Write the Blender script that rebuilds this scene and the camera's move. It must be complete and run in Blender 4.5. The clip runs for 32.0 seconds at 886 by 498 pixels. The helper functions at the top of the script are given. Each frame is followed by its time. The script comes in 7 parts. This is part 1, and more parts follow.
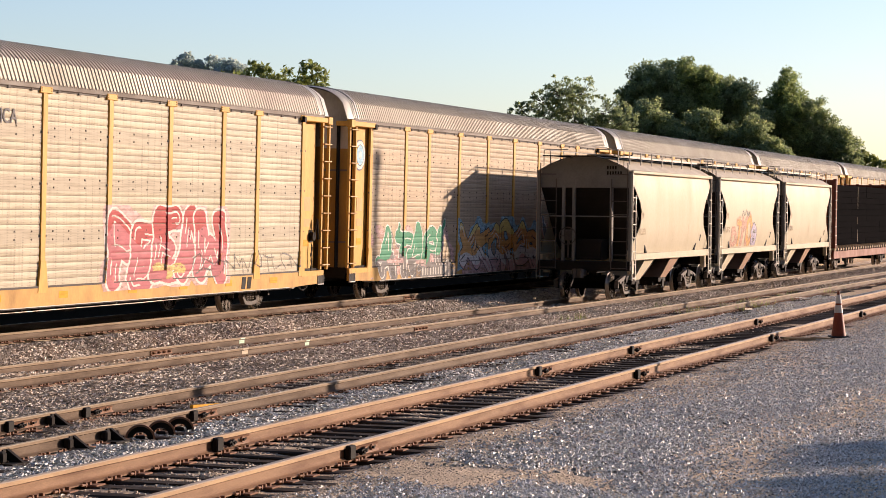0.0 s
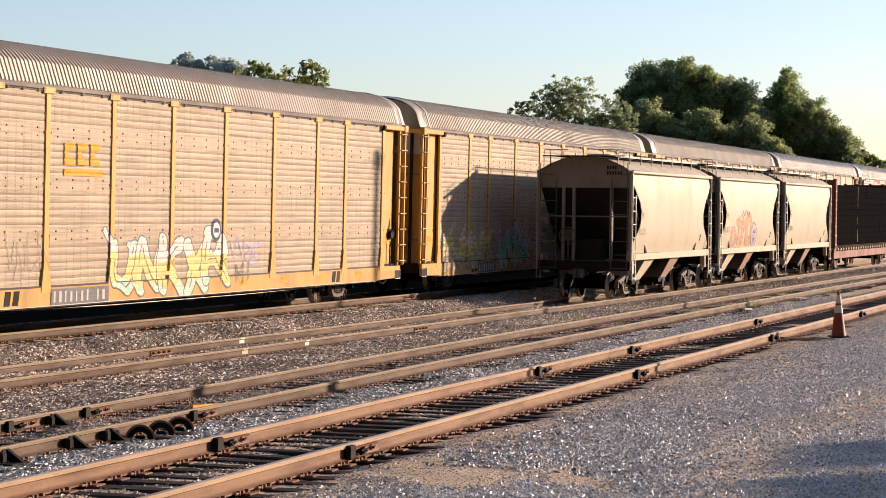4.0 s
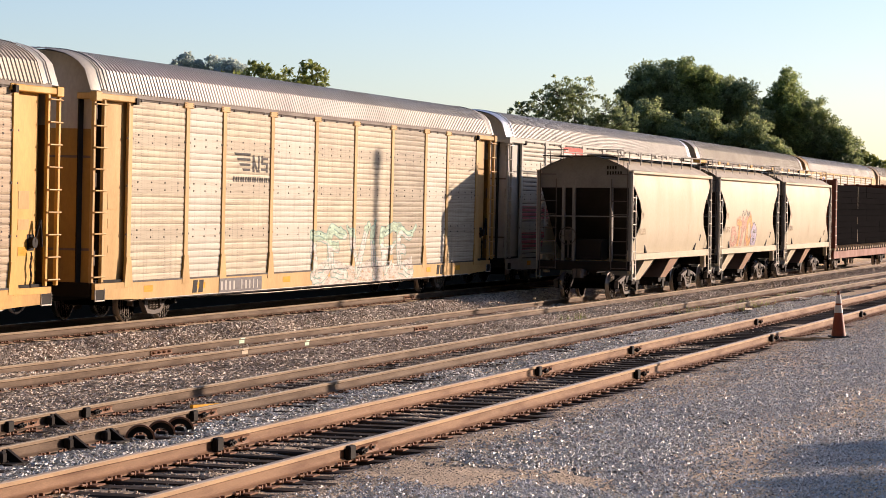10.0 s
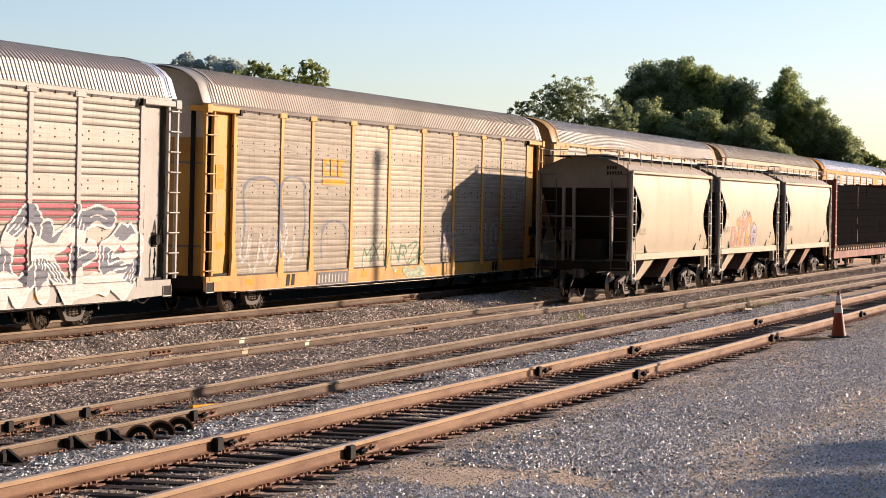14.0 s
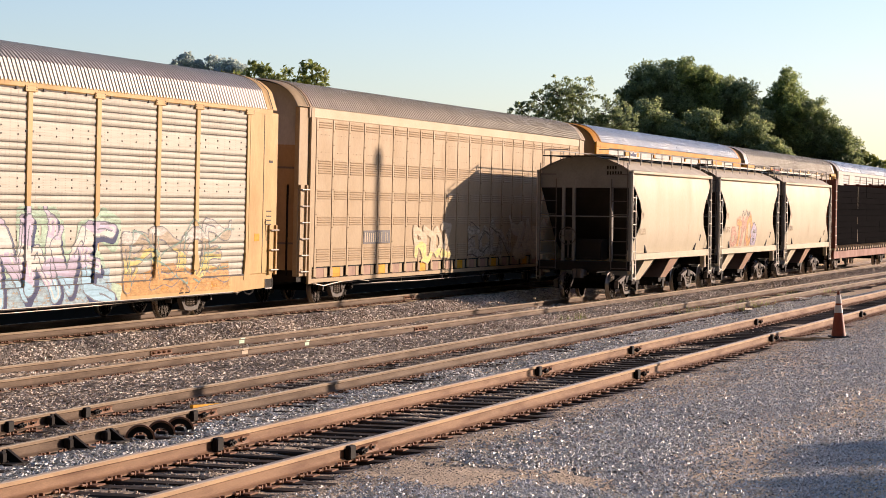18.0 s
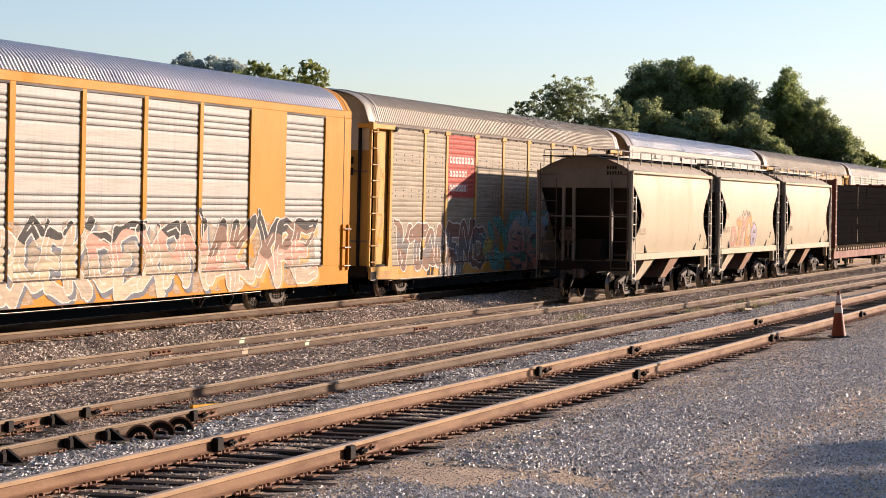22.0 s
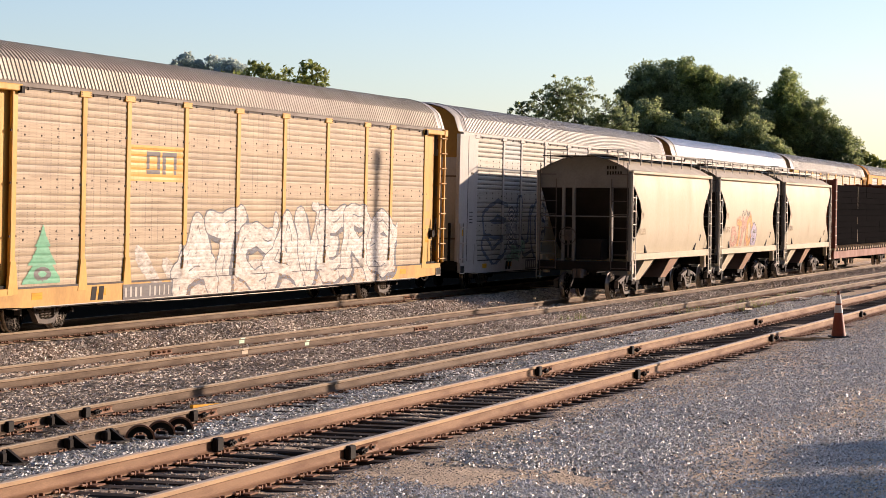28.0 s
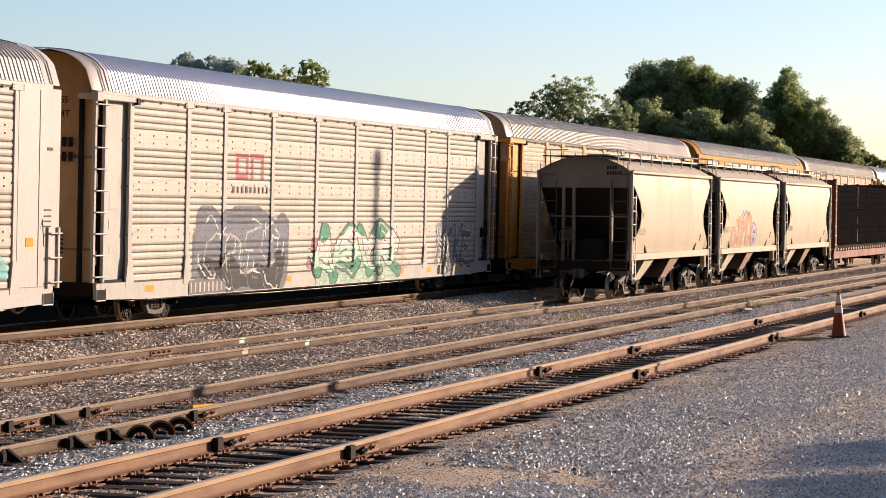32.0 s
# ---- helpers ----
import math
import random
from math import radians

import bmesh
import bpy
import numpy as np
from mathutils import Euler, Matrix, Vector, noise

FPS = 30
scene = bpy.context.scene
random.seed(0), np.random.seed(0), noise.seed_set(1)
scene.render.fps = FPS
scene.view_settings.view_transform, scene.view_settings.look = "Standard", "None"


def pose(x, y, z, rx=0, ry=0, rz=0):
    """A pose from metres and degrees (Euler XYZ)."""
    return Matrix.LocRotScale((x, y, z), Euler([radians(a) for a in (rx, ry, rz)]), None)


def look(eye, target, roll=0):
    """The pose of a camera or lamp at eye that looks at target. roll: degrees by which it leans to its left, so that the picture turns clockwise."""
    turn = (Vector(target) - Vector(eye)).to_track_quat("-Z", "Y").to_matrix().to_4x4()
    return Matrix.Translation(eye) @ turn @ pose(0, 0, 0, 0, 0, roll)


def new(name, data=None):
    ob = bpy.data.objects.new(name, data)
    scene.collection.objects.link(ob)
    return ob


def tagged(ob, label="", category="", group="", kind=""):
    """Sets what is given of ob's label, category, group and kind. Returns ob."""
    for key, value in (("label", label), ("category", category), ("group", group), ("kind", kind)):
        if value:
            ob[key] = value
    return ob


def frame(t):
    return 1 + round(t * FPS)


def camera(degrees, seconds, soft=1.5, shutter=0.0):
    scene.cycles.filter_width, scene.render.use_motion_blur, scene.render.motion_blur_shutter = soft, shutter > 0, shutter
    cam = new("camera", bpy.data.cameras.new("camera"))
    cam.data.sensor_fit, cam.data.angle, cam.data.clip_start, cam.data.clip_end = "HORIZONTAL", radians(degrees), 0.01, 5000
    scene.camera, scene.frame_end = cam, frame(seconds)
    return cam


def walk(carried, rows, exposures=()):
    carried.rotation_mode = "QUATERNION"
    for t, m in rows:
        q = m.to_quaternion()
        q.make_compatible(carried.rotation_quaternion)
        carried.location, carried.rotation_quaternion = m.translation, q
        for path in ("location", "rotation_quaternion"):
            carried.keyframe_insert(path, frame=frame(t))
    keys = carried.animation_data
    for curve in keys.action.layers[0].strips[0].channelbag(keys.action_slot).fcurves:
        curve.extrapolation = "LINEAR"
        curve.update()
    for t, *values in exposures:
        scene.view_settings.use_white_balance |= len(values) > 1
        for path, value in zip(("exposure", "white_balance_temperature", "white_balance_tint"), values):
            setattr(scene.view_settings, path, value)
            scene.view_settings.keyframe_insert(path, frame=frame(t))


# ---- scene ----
# ---------- camera: stands still on a tripod beside the yard ----------
cam = camera(22.06, 32.0, 0.6)
EYE = Vector((0.0, 0.0, 2.557))
YAW, TILT = radians(18.689), radians(-1.048)
AIM = EYE + 100 * Vector((-math.sin(YAW) * math.cos(TILT), math.cos(YAW) * math.cos(TILT), math.sin(TILT)))
STAND = look(EYE, AIM, 0.66)
walk(cam, [(0.0, STAND), (32.0, STAND)], [(0.0, 0.70, 6500, 25), (32.0, 0.70, 6500, 25)])

# ---------- daylight: low evening sun from ahead and to the right ----------
SUN_AZ, SUN_EL = math.atan2(1.0, 1.2), radians(12.0)
TO_SUN = Vector((math.sin(SUN_AZ) * math.cos(SUN_EL), math.cos(SUN_AZ) * math.cos(SUN_EL), math.sin(SUN_EL)))
world = bpy.data.worlds.new("sky")
scene.world = world
world.use_nodes = True
wn = world.node_tree
sky = wn.nodes.new("ShaderNodeTexSky")
sky.sky_type = "NISHITA"
sky.sun_disc = False
sky.sun_elevation, sky.sun_rotation = SUN_EL, SUN_AZ
sky.air_density, sky.dust_density, sky.ozone_density = 0.95, 0.6, 2.9
wn.nodes["Background"].inputs[1].default_value = 0.120
wn.links.new(sky.outputs[0], wn.nodes["Background"].inputs[0])
sun = new("sun", bpy.data.lights.new("sun", "SUN"))
sun.data.energy, sun.data.angle, sun.data.color = 5.0, radians(0.6), (1.0, 0.825, 0.59)
sun.matrix_world = look(TO_SUN * 60, (0, 0, 0))


# ---------- materials ----------
def nodes_of(name):
    m = bpy.data.materials.new(name)
    m.use_nodes = True
    return m, m.node_tree, m.node_tree.nodes["Principled BSDF"]


def ramp(nt, fac, stops):
    r = nt.nodes.new("ShaderNodeValToRGB")
    while len(r.color_ramp.elements) < len(stops):
        r.color_ramp.elements.new(0.5)
    for e, (pos, col) in zip(r.color_ramp.elements, stops):
        e.position, e.color = pos, (*col, 1) if len(col) == 3 else col
    nt.links.new(fac, r.inputs[0])
    return r.outputs[0]


def coords(nt, scale=(1, 1, 1), shift=True):
    """Object coordinates in metres, shifted by each object's random number."""
    tc = nt.nodes.new("ShaderNodeTexCoord")
    mp = nt.nodes.new("ShaderNodeMapping")
    mp.inputs["Scale"].default_value = scale
    nt.links.new(tc.outputs["Object"], mp.inputs[0])
    if shift:
        oi = nt.nodes.new("ShaderNodeObjectInfo")
        mul = nt.nodes.new("ShaderNodeMath")
        mul.operation = "MULTIPLY"
        mul.inputs[1].default_value = 37.0
        nt.links.new(oi.outputs["Random"], mul.inputs[0])
        nt.links.new(mul.outputs[0], mp.inputs["Location"])
    return mp.outputs[0]


def noise_tex(nt, vec, scale, detail=5, rough=0.6):
    n = nt.nodes.new("ShaderNodeTexNoise")
    n.inputs["Scale"].default_value, n.inputs["Detail"].default_value = scale, detail
    n.inputs["Roughness"].default_value = rough
    nt.links.new(vec, n.inputs["Vector"])
    return n.outputs[0]


def mix(nt, fac, a, b, kind="MIX"):
    m = nt.nodes.new("ShaderNodeMix")
    m.data_type, m.blend_type = "RGBA", kind
    for sock, v in ((m.inputs[0], fac), (m.inputs[6], a), (m.inputs[7], b)):
        if hasattr(v, "is_linked"):
            nt.links.new(v, sock)
        elif isinstance(v, (int, float)):
            sock.default_value = v
        else:
            sock.default_value = (*v, 1)
    return m.outputs[2]


def bump(nt, bsdf, height, strength, distance=0.02):
    b = nt.nodes.new("ShaderNodeBump")
    b.inputs["Strength"].default_value, b.inputs["Distance"].default_value = strength, distance
    nt.links.new(height, b.inputs["Height"])
    nt.links.new(b.outputs[0], bsdf.inputs["Normal"])


def painted(name, col, dirt=(0.16, 0.12, 0.09), amount=0.5, rough=0.5, metal=0.0, stretch=(1, 1, 1), fine=18.0, coarse=1.1, spread=0.13, gloss=0.18, shift=True):
    """Weathered coat: a base colour, broad stains, fine grain and a little relief."""
    m, nt, b = nodes_of(name)
    v = coords(nt, stretch, shift)
    wide = noise_tex(nt, v, coarse, 6, 0.62)
    tight = noise_tex(nt, v, fine, 4, 0.7)
    f1 = ramp(nt, wide, [(0.42, (0, 0, 0)), (0.75, (amount,) * 3)])
    c1 = mix(nt, f1, col, dirt)
    f2 = ramp(nt, tight, [(0.35, (1 - spread,) * 3), (0.65, (1 + 0.0,) * 3)])
    c2 = mix(nt, 1.0, c1, f2, "MULTIPLY")
    nt.links.new(c2, b.inputs["Base Color"])
    b.inputs["Metallic"].default_value = metal
    b.inputs["Specular IOR Level"].default_value = gloss
    r = ramp(nt, wide, [(0.3, (max(0.05, rough - 0.12),) * 3), (0.8, (min(1, rough + 0.2),) * 3)])
    nt.links.new(r, b.inputs["Roughness"])
    bump(nt, b, tight, 0.12, 0.01)
    return m


def screen_panel(name, col, dirt, grime, pierced=0.5, band=(0.5, 0.4, 0.3), soot=0.52):
    """Galvanised side screen: rows of small round holes, soot in bands and runs of dirt down from the bolts."""
    m, nt, b = nodes_of(name)
    v = coords(nt, (1, 1, 1))
    tc = nt.nodes.new("ShaderNodeTexCoord")
    sep = nt.nodes.new("ShaderNodeSeparateXYZ")
    nt.links.new(tc.outputs["Object"], sep.inputs[0])
    runs = noise_tex(nt, coords(nt, (1, 9, 0.35)), 1.6, 5, 0.65)
    bands = noise_tex(nt, coords(nt, (0.2, 0.25, 5.5)), 1.3, 4, 0.6)
    wide = noise_tex(nt, v, 0.9, 5, 0.6)
    c = mix(nt, ramp(nt, wide, [(0.35, (0, 0, 0)), (0.75, (grime,) * 3)]), col, dirt)
    c = mix(nt, ramp(nt, runs, [(0.5, (0, 0, 0)), (0.85, (grime * 0.9,) * 3)]), c, (0.22, 0.17, 0.13))
    c = mix(nt, ramp(nt, bands, [(0.5, (0, 0, 0)), (0.8, (grime * 0.8,) * 3)]), c, (0.30, 0.26, 0.22))
    # the flat strips along the bolts hold dust of their own shade
    for h in (1.93, 2.95, 3.95):
        off = nt.nodes.new("ShaderNodeMath")
        off.operation = "SUBTRACT"
        off.inputs[1].default_value = h
        nt.links.new(sep.outputs["Z"], off.inputs[0])
        dist = nt.nodes.new("ShaderNodeMath")
        dist.operation = "ABSOLUTE"
        nt.links.new(off.outputs[0], dist.inputs[0])
        c = mix(nt, ramp(nt, dist.outputs[0], [(0.13, (0.8,) * 3), (0.155, (0, 0, 0))]), c, band)
    c = mix(nt, ramp(nt, runs, [(0.55, (0, 0, 0)), (0.9, (grime * 0.5,) * 3)]), c, (0.22, 0.17, 0.13))
    lines = noise_tex(nt, coords(nt, (0.2, 0.45, 15.0)), 1.5, 4, 0.7)
    c = mix(nt, 1.0, c, ramp(nt, lines, [(0.36, (soot, soot * 0.97, soot * 0.93)), (0.52, (1.0, 1.0, 1.0)), (0.75, (1.08, 1.07, 1.05))]), "MULTIPLY")
    # holes: a lattice of fine rows
    def lattice(sock, pitch):
        a = nt.nodes.new("ShaderNodeMath")
        a.operation = "MULTIPLY"
        a.inputs[1].default_value = 2 * math.pi / pitch
        s = nt.nodes.new("ShaderNodeMath")
        s.operation = "SINE"
        nt.links.new(sock, a.inputs[0])
        nt.links.new(a.outputs[0], s.inputs[0])
        return s.outputs[0]
    rows = ramp(nt, lattice(sep.outputs["Z"], 0.0485), [(0.45, (0, 0, 0)), (0.6, (1, 1, 1))])
    cols = ramp(nt, lattice(sep.outputs["Y"], 0.30), [(0.80, (0, 0, 0)), (0.92, (1, 1, 1))])
    thin = ramp(nt, noise_tex(nt, v, 0.8, 3), [(0.42, (0.15,) * 3), (0.62, (pierced,) * 3)])
    holes = mix(nt, 1.0, mix(nt, 1.0, rows, cols, "MULTIPLY"), thin, "MULTIPLY")
    c = mix(nt, holes, c, (0.05, 0.04, 0.035))
    nt.links.new(c, b.inputs["Base Color"])
    b.inputs["Metallic"].default_value = 0.04
    b.inputs["Roughness"].default_value = 0.6
    b.inputs["Specular IOR Level"].default_value = 0.2
    bump(nt, b, noise_tex(nt, v, 25, 3), 0.08, 0.01)
    return m



def stone_mat(name, stops, rough=0.5, gloss=0.32, worn=0.55):
    """Broken stone, each piece of its own tone, dusted in broad patches."""
    m, nt, b = nodes_of(name)
    g = nt.nodes.new("ShaderNodeNewGeometry")
    c = ramp(nt, g.outputs["Random Per Island"], stops)
    n = noise_tex(nt, coords(nt, (1, 1, 1), False), 30, 3)
    c = mix(nt, 1.0, c, ramp(nt, n, [(0.3, (0.7,) * 3), (0.7, (1,) * 3)]), "MULTIPLY")
    broad = noise_tex(nt, coords(nt, (1, 1, 1), False), 0.45, 5, 0.6)
    c = mix(nt, 1.0, c, ramp(nt, broad, [(0.32, (worn, worn * 0.98, worn * 0.96)), (0.6, (1.0, 0.98, 0.95))]), "MULTIPLY")
    nt.links.new(c, b.inputs["Base Color"])
    b.inputs["Roughness"].default_value = rough
    b.inputs["Specular IOR Level"].default_value = gloss
    return m


def leaf_mat(name, stops, gloss=0.3):
    """Thin leaf that lets light through, paler and darker by clump."""
    m, nt, b = nodes_of(name)
    g = nt.nodes.new("ShaderNodeNewGeometry")
    c = ramp(nt, g.outputs["Random Per Island"], stops)
    wide = noise_tex(nt, coords(nt, (1, 1, 1), False), 0.7, 4)
    c = mix(nt, 1.0, c, ramp(nt, wide, [(0.34, (0.72, 0.78, 0.74)), (0.66, (1.2, 1.18, 1.0))]), "MULTIPLY")
    nt.links.new(c, b.inputs["Base Color"])
    b.inputs["Roughness"].default_value = 0.5
    b.inputs["Specular IOR Level"].default_value = gloss
    tr = nt.nodes.new("ShaderNodeBsdfTranslucent")
    nt.links.new(c, tr.inputs[0])
    ms = nt.nodes.new("ShaderNodeMixShader")
    ms.inputs[0].default_value = 0.55
    nt.links.new(b.outputs[0], ms.inputs[1])
    nt.links.new(tr.outputs[0], ms.inputs[2])
    nt.links.new(ms.outputs[0], nt.nodes["Material Output"].inputs[0])
    return m


M = {}
M["yellow"] = painted("yellow_paint", (0.62, 0.345, 0.068), (0.30, 0.16, 0.05), 0.4, 0.5, stretch=(1, 1, 0.35), coarse=1.6)
M["yellow_sill"] = painted("grimy_sill_paint", (0.56, 0.31, 0.07), (0.27, 0.15, 0.065), 0.75, 0.55, stretch=(1, 1, 0.6), coarse=1.3)
M["yellow_new"] = painted("fresh_yellow_paint", (0.56, 0.235, 0.004), (0.40, 0.16, 0.01), 0.3, 0.5, stretch=(1, 1, 0.35), gloss=0.12)
M["yellow_pale"] = painted("faded_yellow_paint", (0.52, 0.33, 0.12), (0.28, 0.165, 0.075), 0.45, 0.55, stretch=(1, 1, 0.4))
M["grey_paint"] = painted("grey_paint", (0.43, 0.42, 0.375), (0.26, 0.245, 0.205), 0.4, 0.5, stretch=(1, 1, 0.4))
M["white_paint"] = painted("white_paint", (0.475, 0.452, 0.415), (0.34, 0.315, 0.28), 0.35, 0.45, stretch=(1, 1, 0.4))
M["tan_paint"] = painted("tan_paint", (0.40, 0.29, 0.165), (0.29, 0.195, 0.11), 0.3, 0.55, stretch=(1, 1, 0.5))
M["tan_groove"] = painted("dark_tan_seam", (0.36, 0.26, 0.155), (0.27, 0.185, 0.11), 0.5, 0.7)
M["faded_pocket"] = painted("faded_pocket_paint", (0.36, 0.21, 0.145), (0.22, 0.15, 0.11), 0.6, 0.6, coarse=3)
M["tan_pale"] = painted("pale_tan_paint", (0.52, 0.41, 0.265), (0.40, 0.30, 0.19), 0.3, 0.55)
M["door_brown"] = painted("sooty_end_paint", (0.42, 0.27, 0.14), (0.20, 0.13, 0.08), 0.7, 0.6, stretch=(1, 1, 0.4))
M["door_yellow"] = painted("sooty_yellow_end_paint", (0.38, 0.22, 0.06), (0.17, 0.10, 0.045), 0.65, 0.6, stretch=(1, 1, 0.4))
M["door_rust"] = painted("rusty_end_paint", (0.20, 0.115, 0.07), (0.10, 0.06, 0.04), 0.6, 0.7, stretch=(1, 1, 0.4))
M["door_grey"] = painted("sooty_grey_paint", (0.46, 0.44, 0.41), (0.24, 0.215, 0.19), 0.6, 0.6, stretch=(1, 1, 0.4))
M["roof_brown"] = painted("weathered_roof_zinc", (0.44, 0.395, 0.315), (0.28, 0.245, 0.195), 0.5, 0.55, 0.1, coarse=0.5)
M["roof_grey"] = painted("dull_roof_zinc", (0.44, 0.42, 0.375), (0.28, 0.26, 0.23), 0.4, 0.5, 0.25, coarse=0.5)
M["roof_silver"] = painted("bright_roof_zinc", (0.68, 0.70, 0.72), (0.52, 0.53, 0.53), 0.35, 0.36, 0.65, coarse=0.5)
M["panel_tan"] = screen_panel("dusty_screen", (0.40, 0.315, 0.21), (0.28, 0.215, 0.145), 0.7, 0.75, (0.385, 0.295, 0.20), 0.70)
M["panel_cream"] = screen_panel("cream_screen", (0.47, 0.42, 0.31), (0.33, 0.28, 0.20), 0.6, 0.6, (0.34, 0.295, 0.22), 0.74)
M["panel_grey"] = screen_panel("grey_screen", (0.32, 0.28, 0.205), (0.22, 0.185, 0.135), 0.7, 0.7, (0.30, 0.26, 0.195), 0.6)
M["panel_white"] = screen_panel("pale_screen", (0.475, 0.455, 0.39), (0.345, 0.325, 0.27), 0.5, 0.3, (0.42, 0.40, 0.335), 0.84)
M["panel_zinc"] = screen_panel("zinc_screen", (0.44, 0.455, 0.445), (0.33, 0.335, 0.32), 0.5, 0.15, (0.385, 0.375, 0.34), 0.84)
M["black"] = painted("black_underframe", (0.012, 0.010, 0.009), (0.03, 0.022, 0.017), 0.6, 0.75, gloss=0.15)
M["bolt"] = painted("sooty_bolt", (0.05, 0.04, 0.035), (0.1, 0.06, 0.04), 0.5, 0.6)
M["truck"] = painted("rusty_truck_casting", (0.085, 0.073, 0.065), (0.17, 0.135, 0.11), 0.7, 0.55, coarse=5)
M["wheel"] = painted("black_wheel_plate", (0.004, 0.0035, 0.003), (0.009, 0.007, 0.006), 0.5, 0.9, gloss=0.0)
M["groove"] = painted("dark_groove", (0.13, 0.12, 0.105), (0.055, 0.048, 0.04), 0.8, 0.8, stretch=(1, 0.6, 4), coarse=1.5, spread=0.3)
M["groove_tan"] = painted("brown_groove", (0.24, 0.19, 0.14), (0.12, 0.10, 0.08), 0.8, 0.8, stretch=(1, 0.6, 4), coarse=1.5, spread=0.3)
M["chord"] = painted("sooty_top_chord", (0.17, 0.14, 0.115), (0.10, 0.08, 0.065), 0.5, 0.6)
M["tread"] = painted("bright_wheel_tread", (0.347, 0.308, 0.277), (0.154, 0.108, 0.077), 0.3, 0.28, 0.9)
M["spring"] = painted("spring_steel", (0.34, 0.29, 0.24), (0.16, 0.12, 0.09), 0.5, 0.5, 0.3)
M["rail_dull"] = painted("brown_rail", (0.14, 0.09, 0.055), (0.07, 0.046, 0.033), 0.85, 0.7, stretch=(4, 1, 7), coarse=0.9, fine=30, spread=0.3)
M["rail"] = painted("rusty_rail", (0.27, 0.15, 0.078), (0.12, 0.058, 0.038), 0.85, 0.62, stretch=(4, 1, 7), coarse=0.9, fine=30, spread=0.3)
M["head_dull"] = painted("brown_rail_head", (0.23, 0.155, 0.088), (0.12, 0.078, 0.05), 0.7, 0.6, stretch=(4, 1, 7), coarse=0.9, fine=30)
# top tone holds a painted sun glint as well as wear
M["railtop_dull"] = painted("glint_rail_top", (0.42, 0.335, 0.225), (0.25, 0.18, 0.12), 0.6, 0.55, 0.1, stretch=(3, 0.5, 3))
M["rail_head"] = painted("rusty_rail_head", (0.44, 0.29, 0.155), (0.22, 0.125, 0.07), 0.7, 0.55, stretch=(4, 1, 7), coarse=0.9, fine=30)
M["railtop"] = painted("worn_rail_head", (0.50, 0.37, 0.235), (0.28, 0.17, 0.10), 0.5, 0.42, 0.3, stretch=(3, 0.5, 3))
M["plate"] = painted("rusty_track_iron", (0.24, 0.125, 0.075), (0.15, 0.08, 0.05), 0.5, 0.7, coarse=6)
M["tie"] = painted("creosoted_tie", (0.055, 0.042, 0.034), (0.12, 0.09, 0.07), 0.6, 0.9, stretch=(0.4, 6, 4), coarse=3.0, fine=20, spread=0.45, gloss=0.06)
M["stone"] = stone_mat("broken_stone", [(0.0, (0.20, 0.16, 0.125)), (0.3, (0.50, 0.41, 0.32)), (0.7, (0.74, 0.63, 0.51)), (1.0, (0.90, 0.82, 0.72))])
M["stone_road"] = stone_mat("dusty_road_stone", [(0.0, (0.20, 0.205, 0.21)), (0.2, (0.62, 0.635, 0.64)), (0.7, (0.86, 0.865, 0.87)), (1.0, (0.95, 0.95, 0.95))], 0.38, 0.6, 0.9)
M["stone_blue"] = stone_mat("grey_broken_stone", [(0.0, (0.12, 0.118, 0.10)), (0.25, (0.46, 0.445, 0.39)), (0.7, (0.76, 0.76, 0.73)), (1.0, (0.92, 0.915, 0.90))], 0.4, 0.5, 0.8)
M["hopper"] = painted("cream_hopper_paint", (0.475, 0.41, 0.29), (0.40, 0.33, 0.225), 0.25, 0.56, stretch=(1, 1, 0.4), coarse=0.8, spread=0.1, gloss=0.2)
M["hopper_roof"] = painted("dusty_hopper_roof", (0.60, 0.52, 0.40), (0.42, 0.35, 0.27), 0.4, 0.6)
# end sits in shade: frame grey and slope sheet near-black carry that shade
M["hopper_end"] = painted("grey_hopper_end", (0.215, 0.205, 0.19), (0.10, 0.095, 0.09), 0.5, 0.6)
M["hopper_dark"] = painted("shaded_slope_sheet", (0.022, 0.017, 0.015), (0.012, 0.01, 0.009), 0.5, 0.7)
M["rust_sheet"] = painted("rusty_hopper_bay", (0.34, 0.20, 0.13), (0.17, 0.10, 0.065), 0.7, 0.6, coarse=1.6)
M["ironwhite"] = painted("pale_handrail_paint", (0.56, 0.51, 0.45), (0.192, 0.14, 0.102), 0.4, 0.5)
M["bright_bar"] = painted("pale_bar_paint", (0.62, 0.58, 0.50), (0.40, 0.34, 0.28), 0.3, 0.5)
M["red_car"] = painted("brown_red_car_paint", (0.217, 0.064, 0.038), (0.095, 0.038, 0.026), 0.5, 0.55)
M["tarp"] = painted("black_load_wrap", (0.011, 0.0105, 0.011), (0.006, 0.006, 0.006), 0.6, 0.8, stretch=(1, 0.35, 3), gloss=0.0, shift=False)
M["wood"] = painted("pale_dunnage", (0.42, 0.30, 0.18), (0.25, 0.17, 0.10), 0.5, 0.7)
M["orange"] = painted("faded_cone_plastic", (0.21, 0.05, 0.03), (0.12, 0.035, 0.022), 0.4, 0.5)
M["reflect"] = painted("cone_collar_sleeve", (0.554, 0.539, 0.524), (0.385, 0.347, 0.308), 0.3, 0.4)
M["rubber"] = painted("black_rubber", (0.02, 0.02, 0.02), (0.06, 0.05, 0.045), 0.5, 0.8)
M["bark"] = painted("bark", (0.10, 0.075, 0.055), (0.05, 0.04, 0.03), 0.6, 0.9, stretch=(1, 1, 0.3), coarse=4)
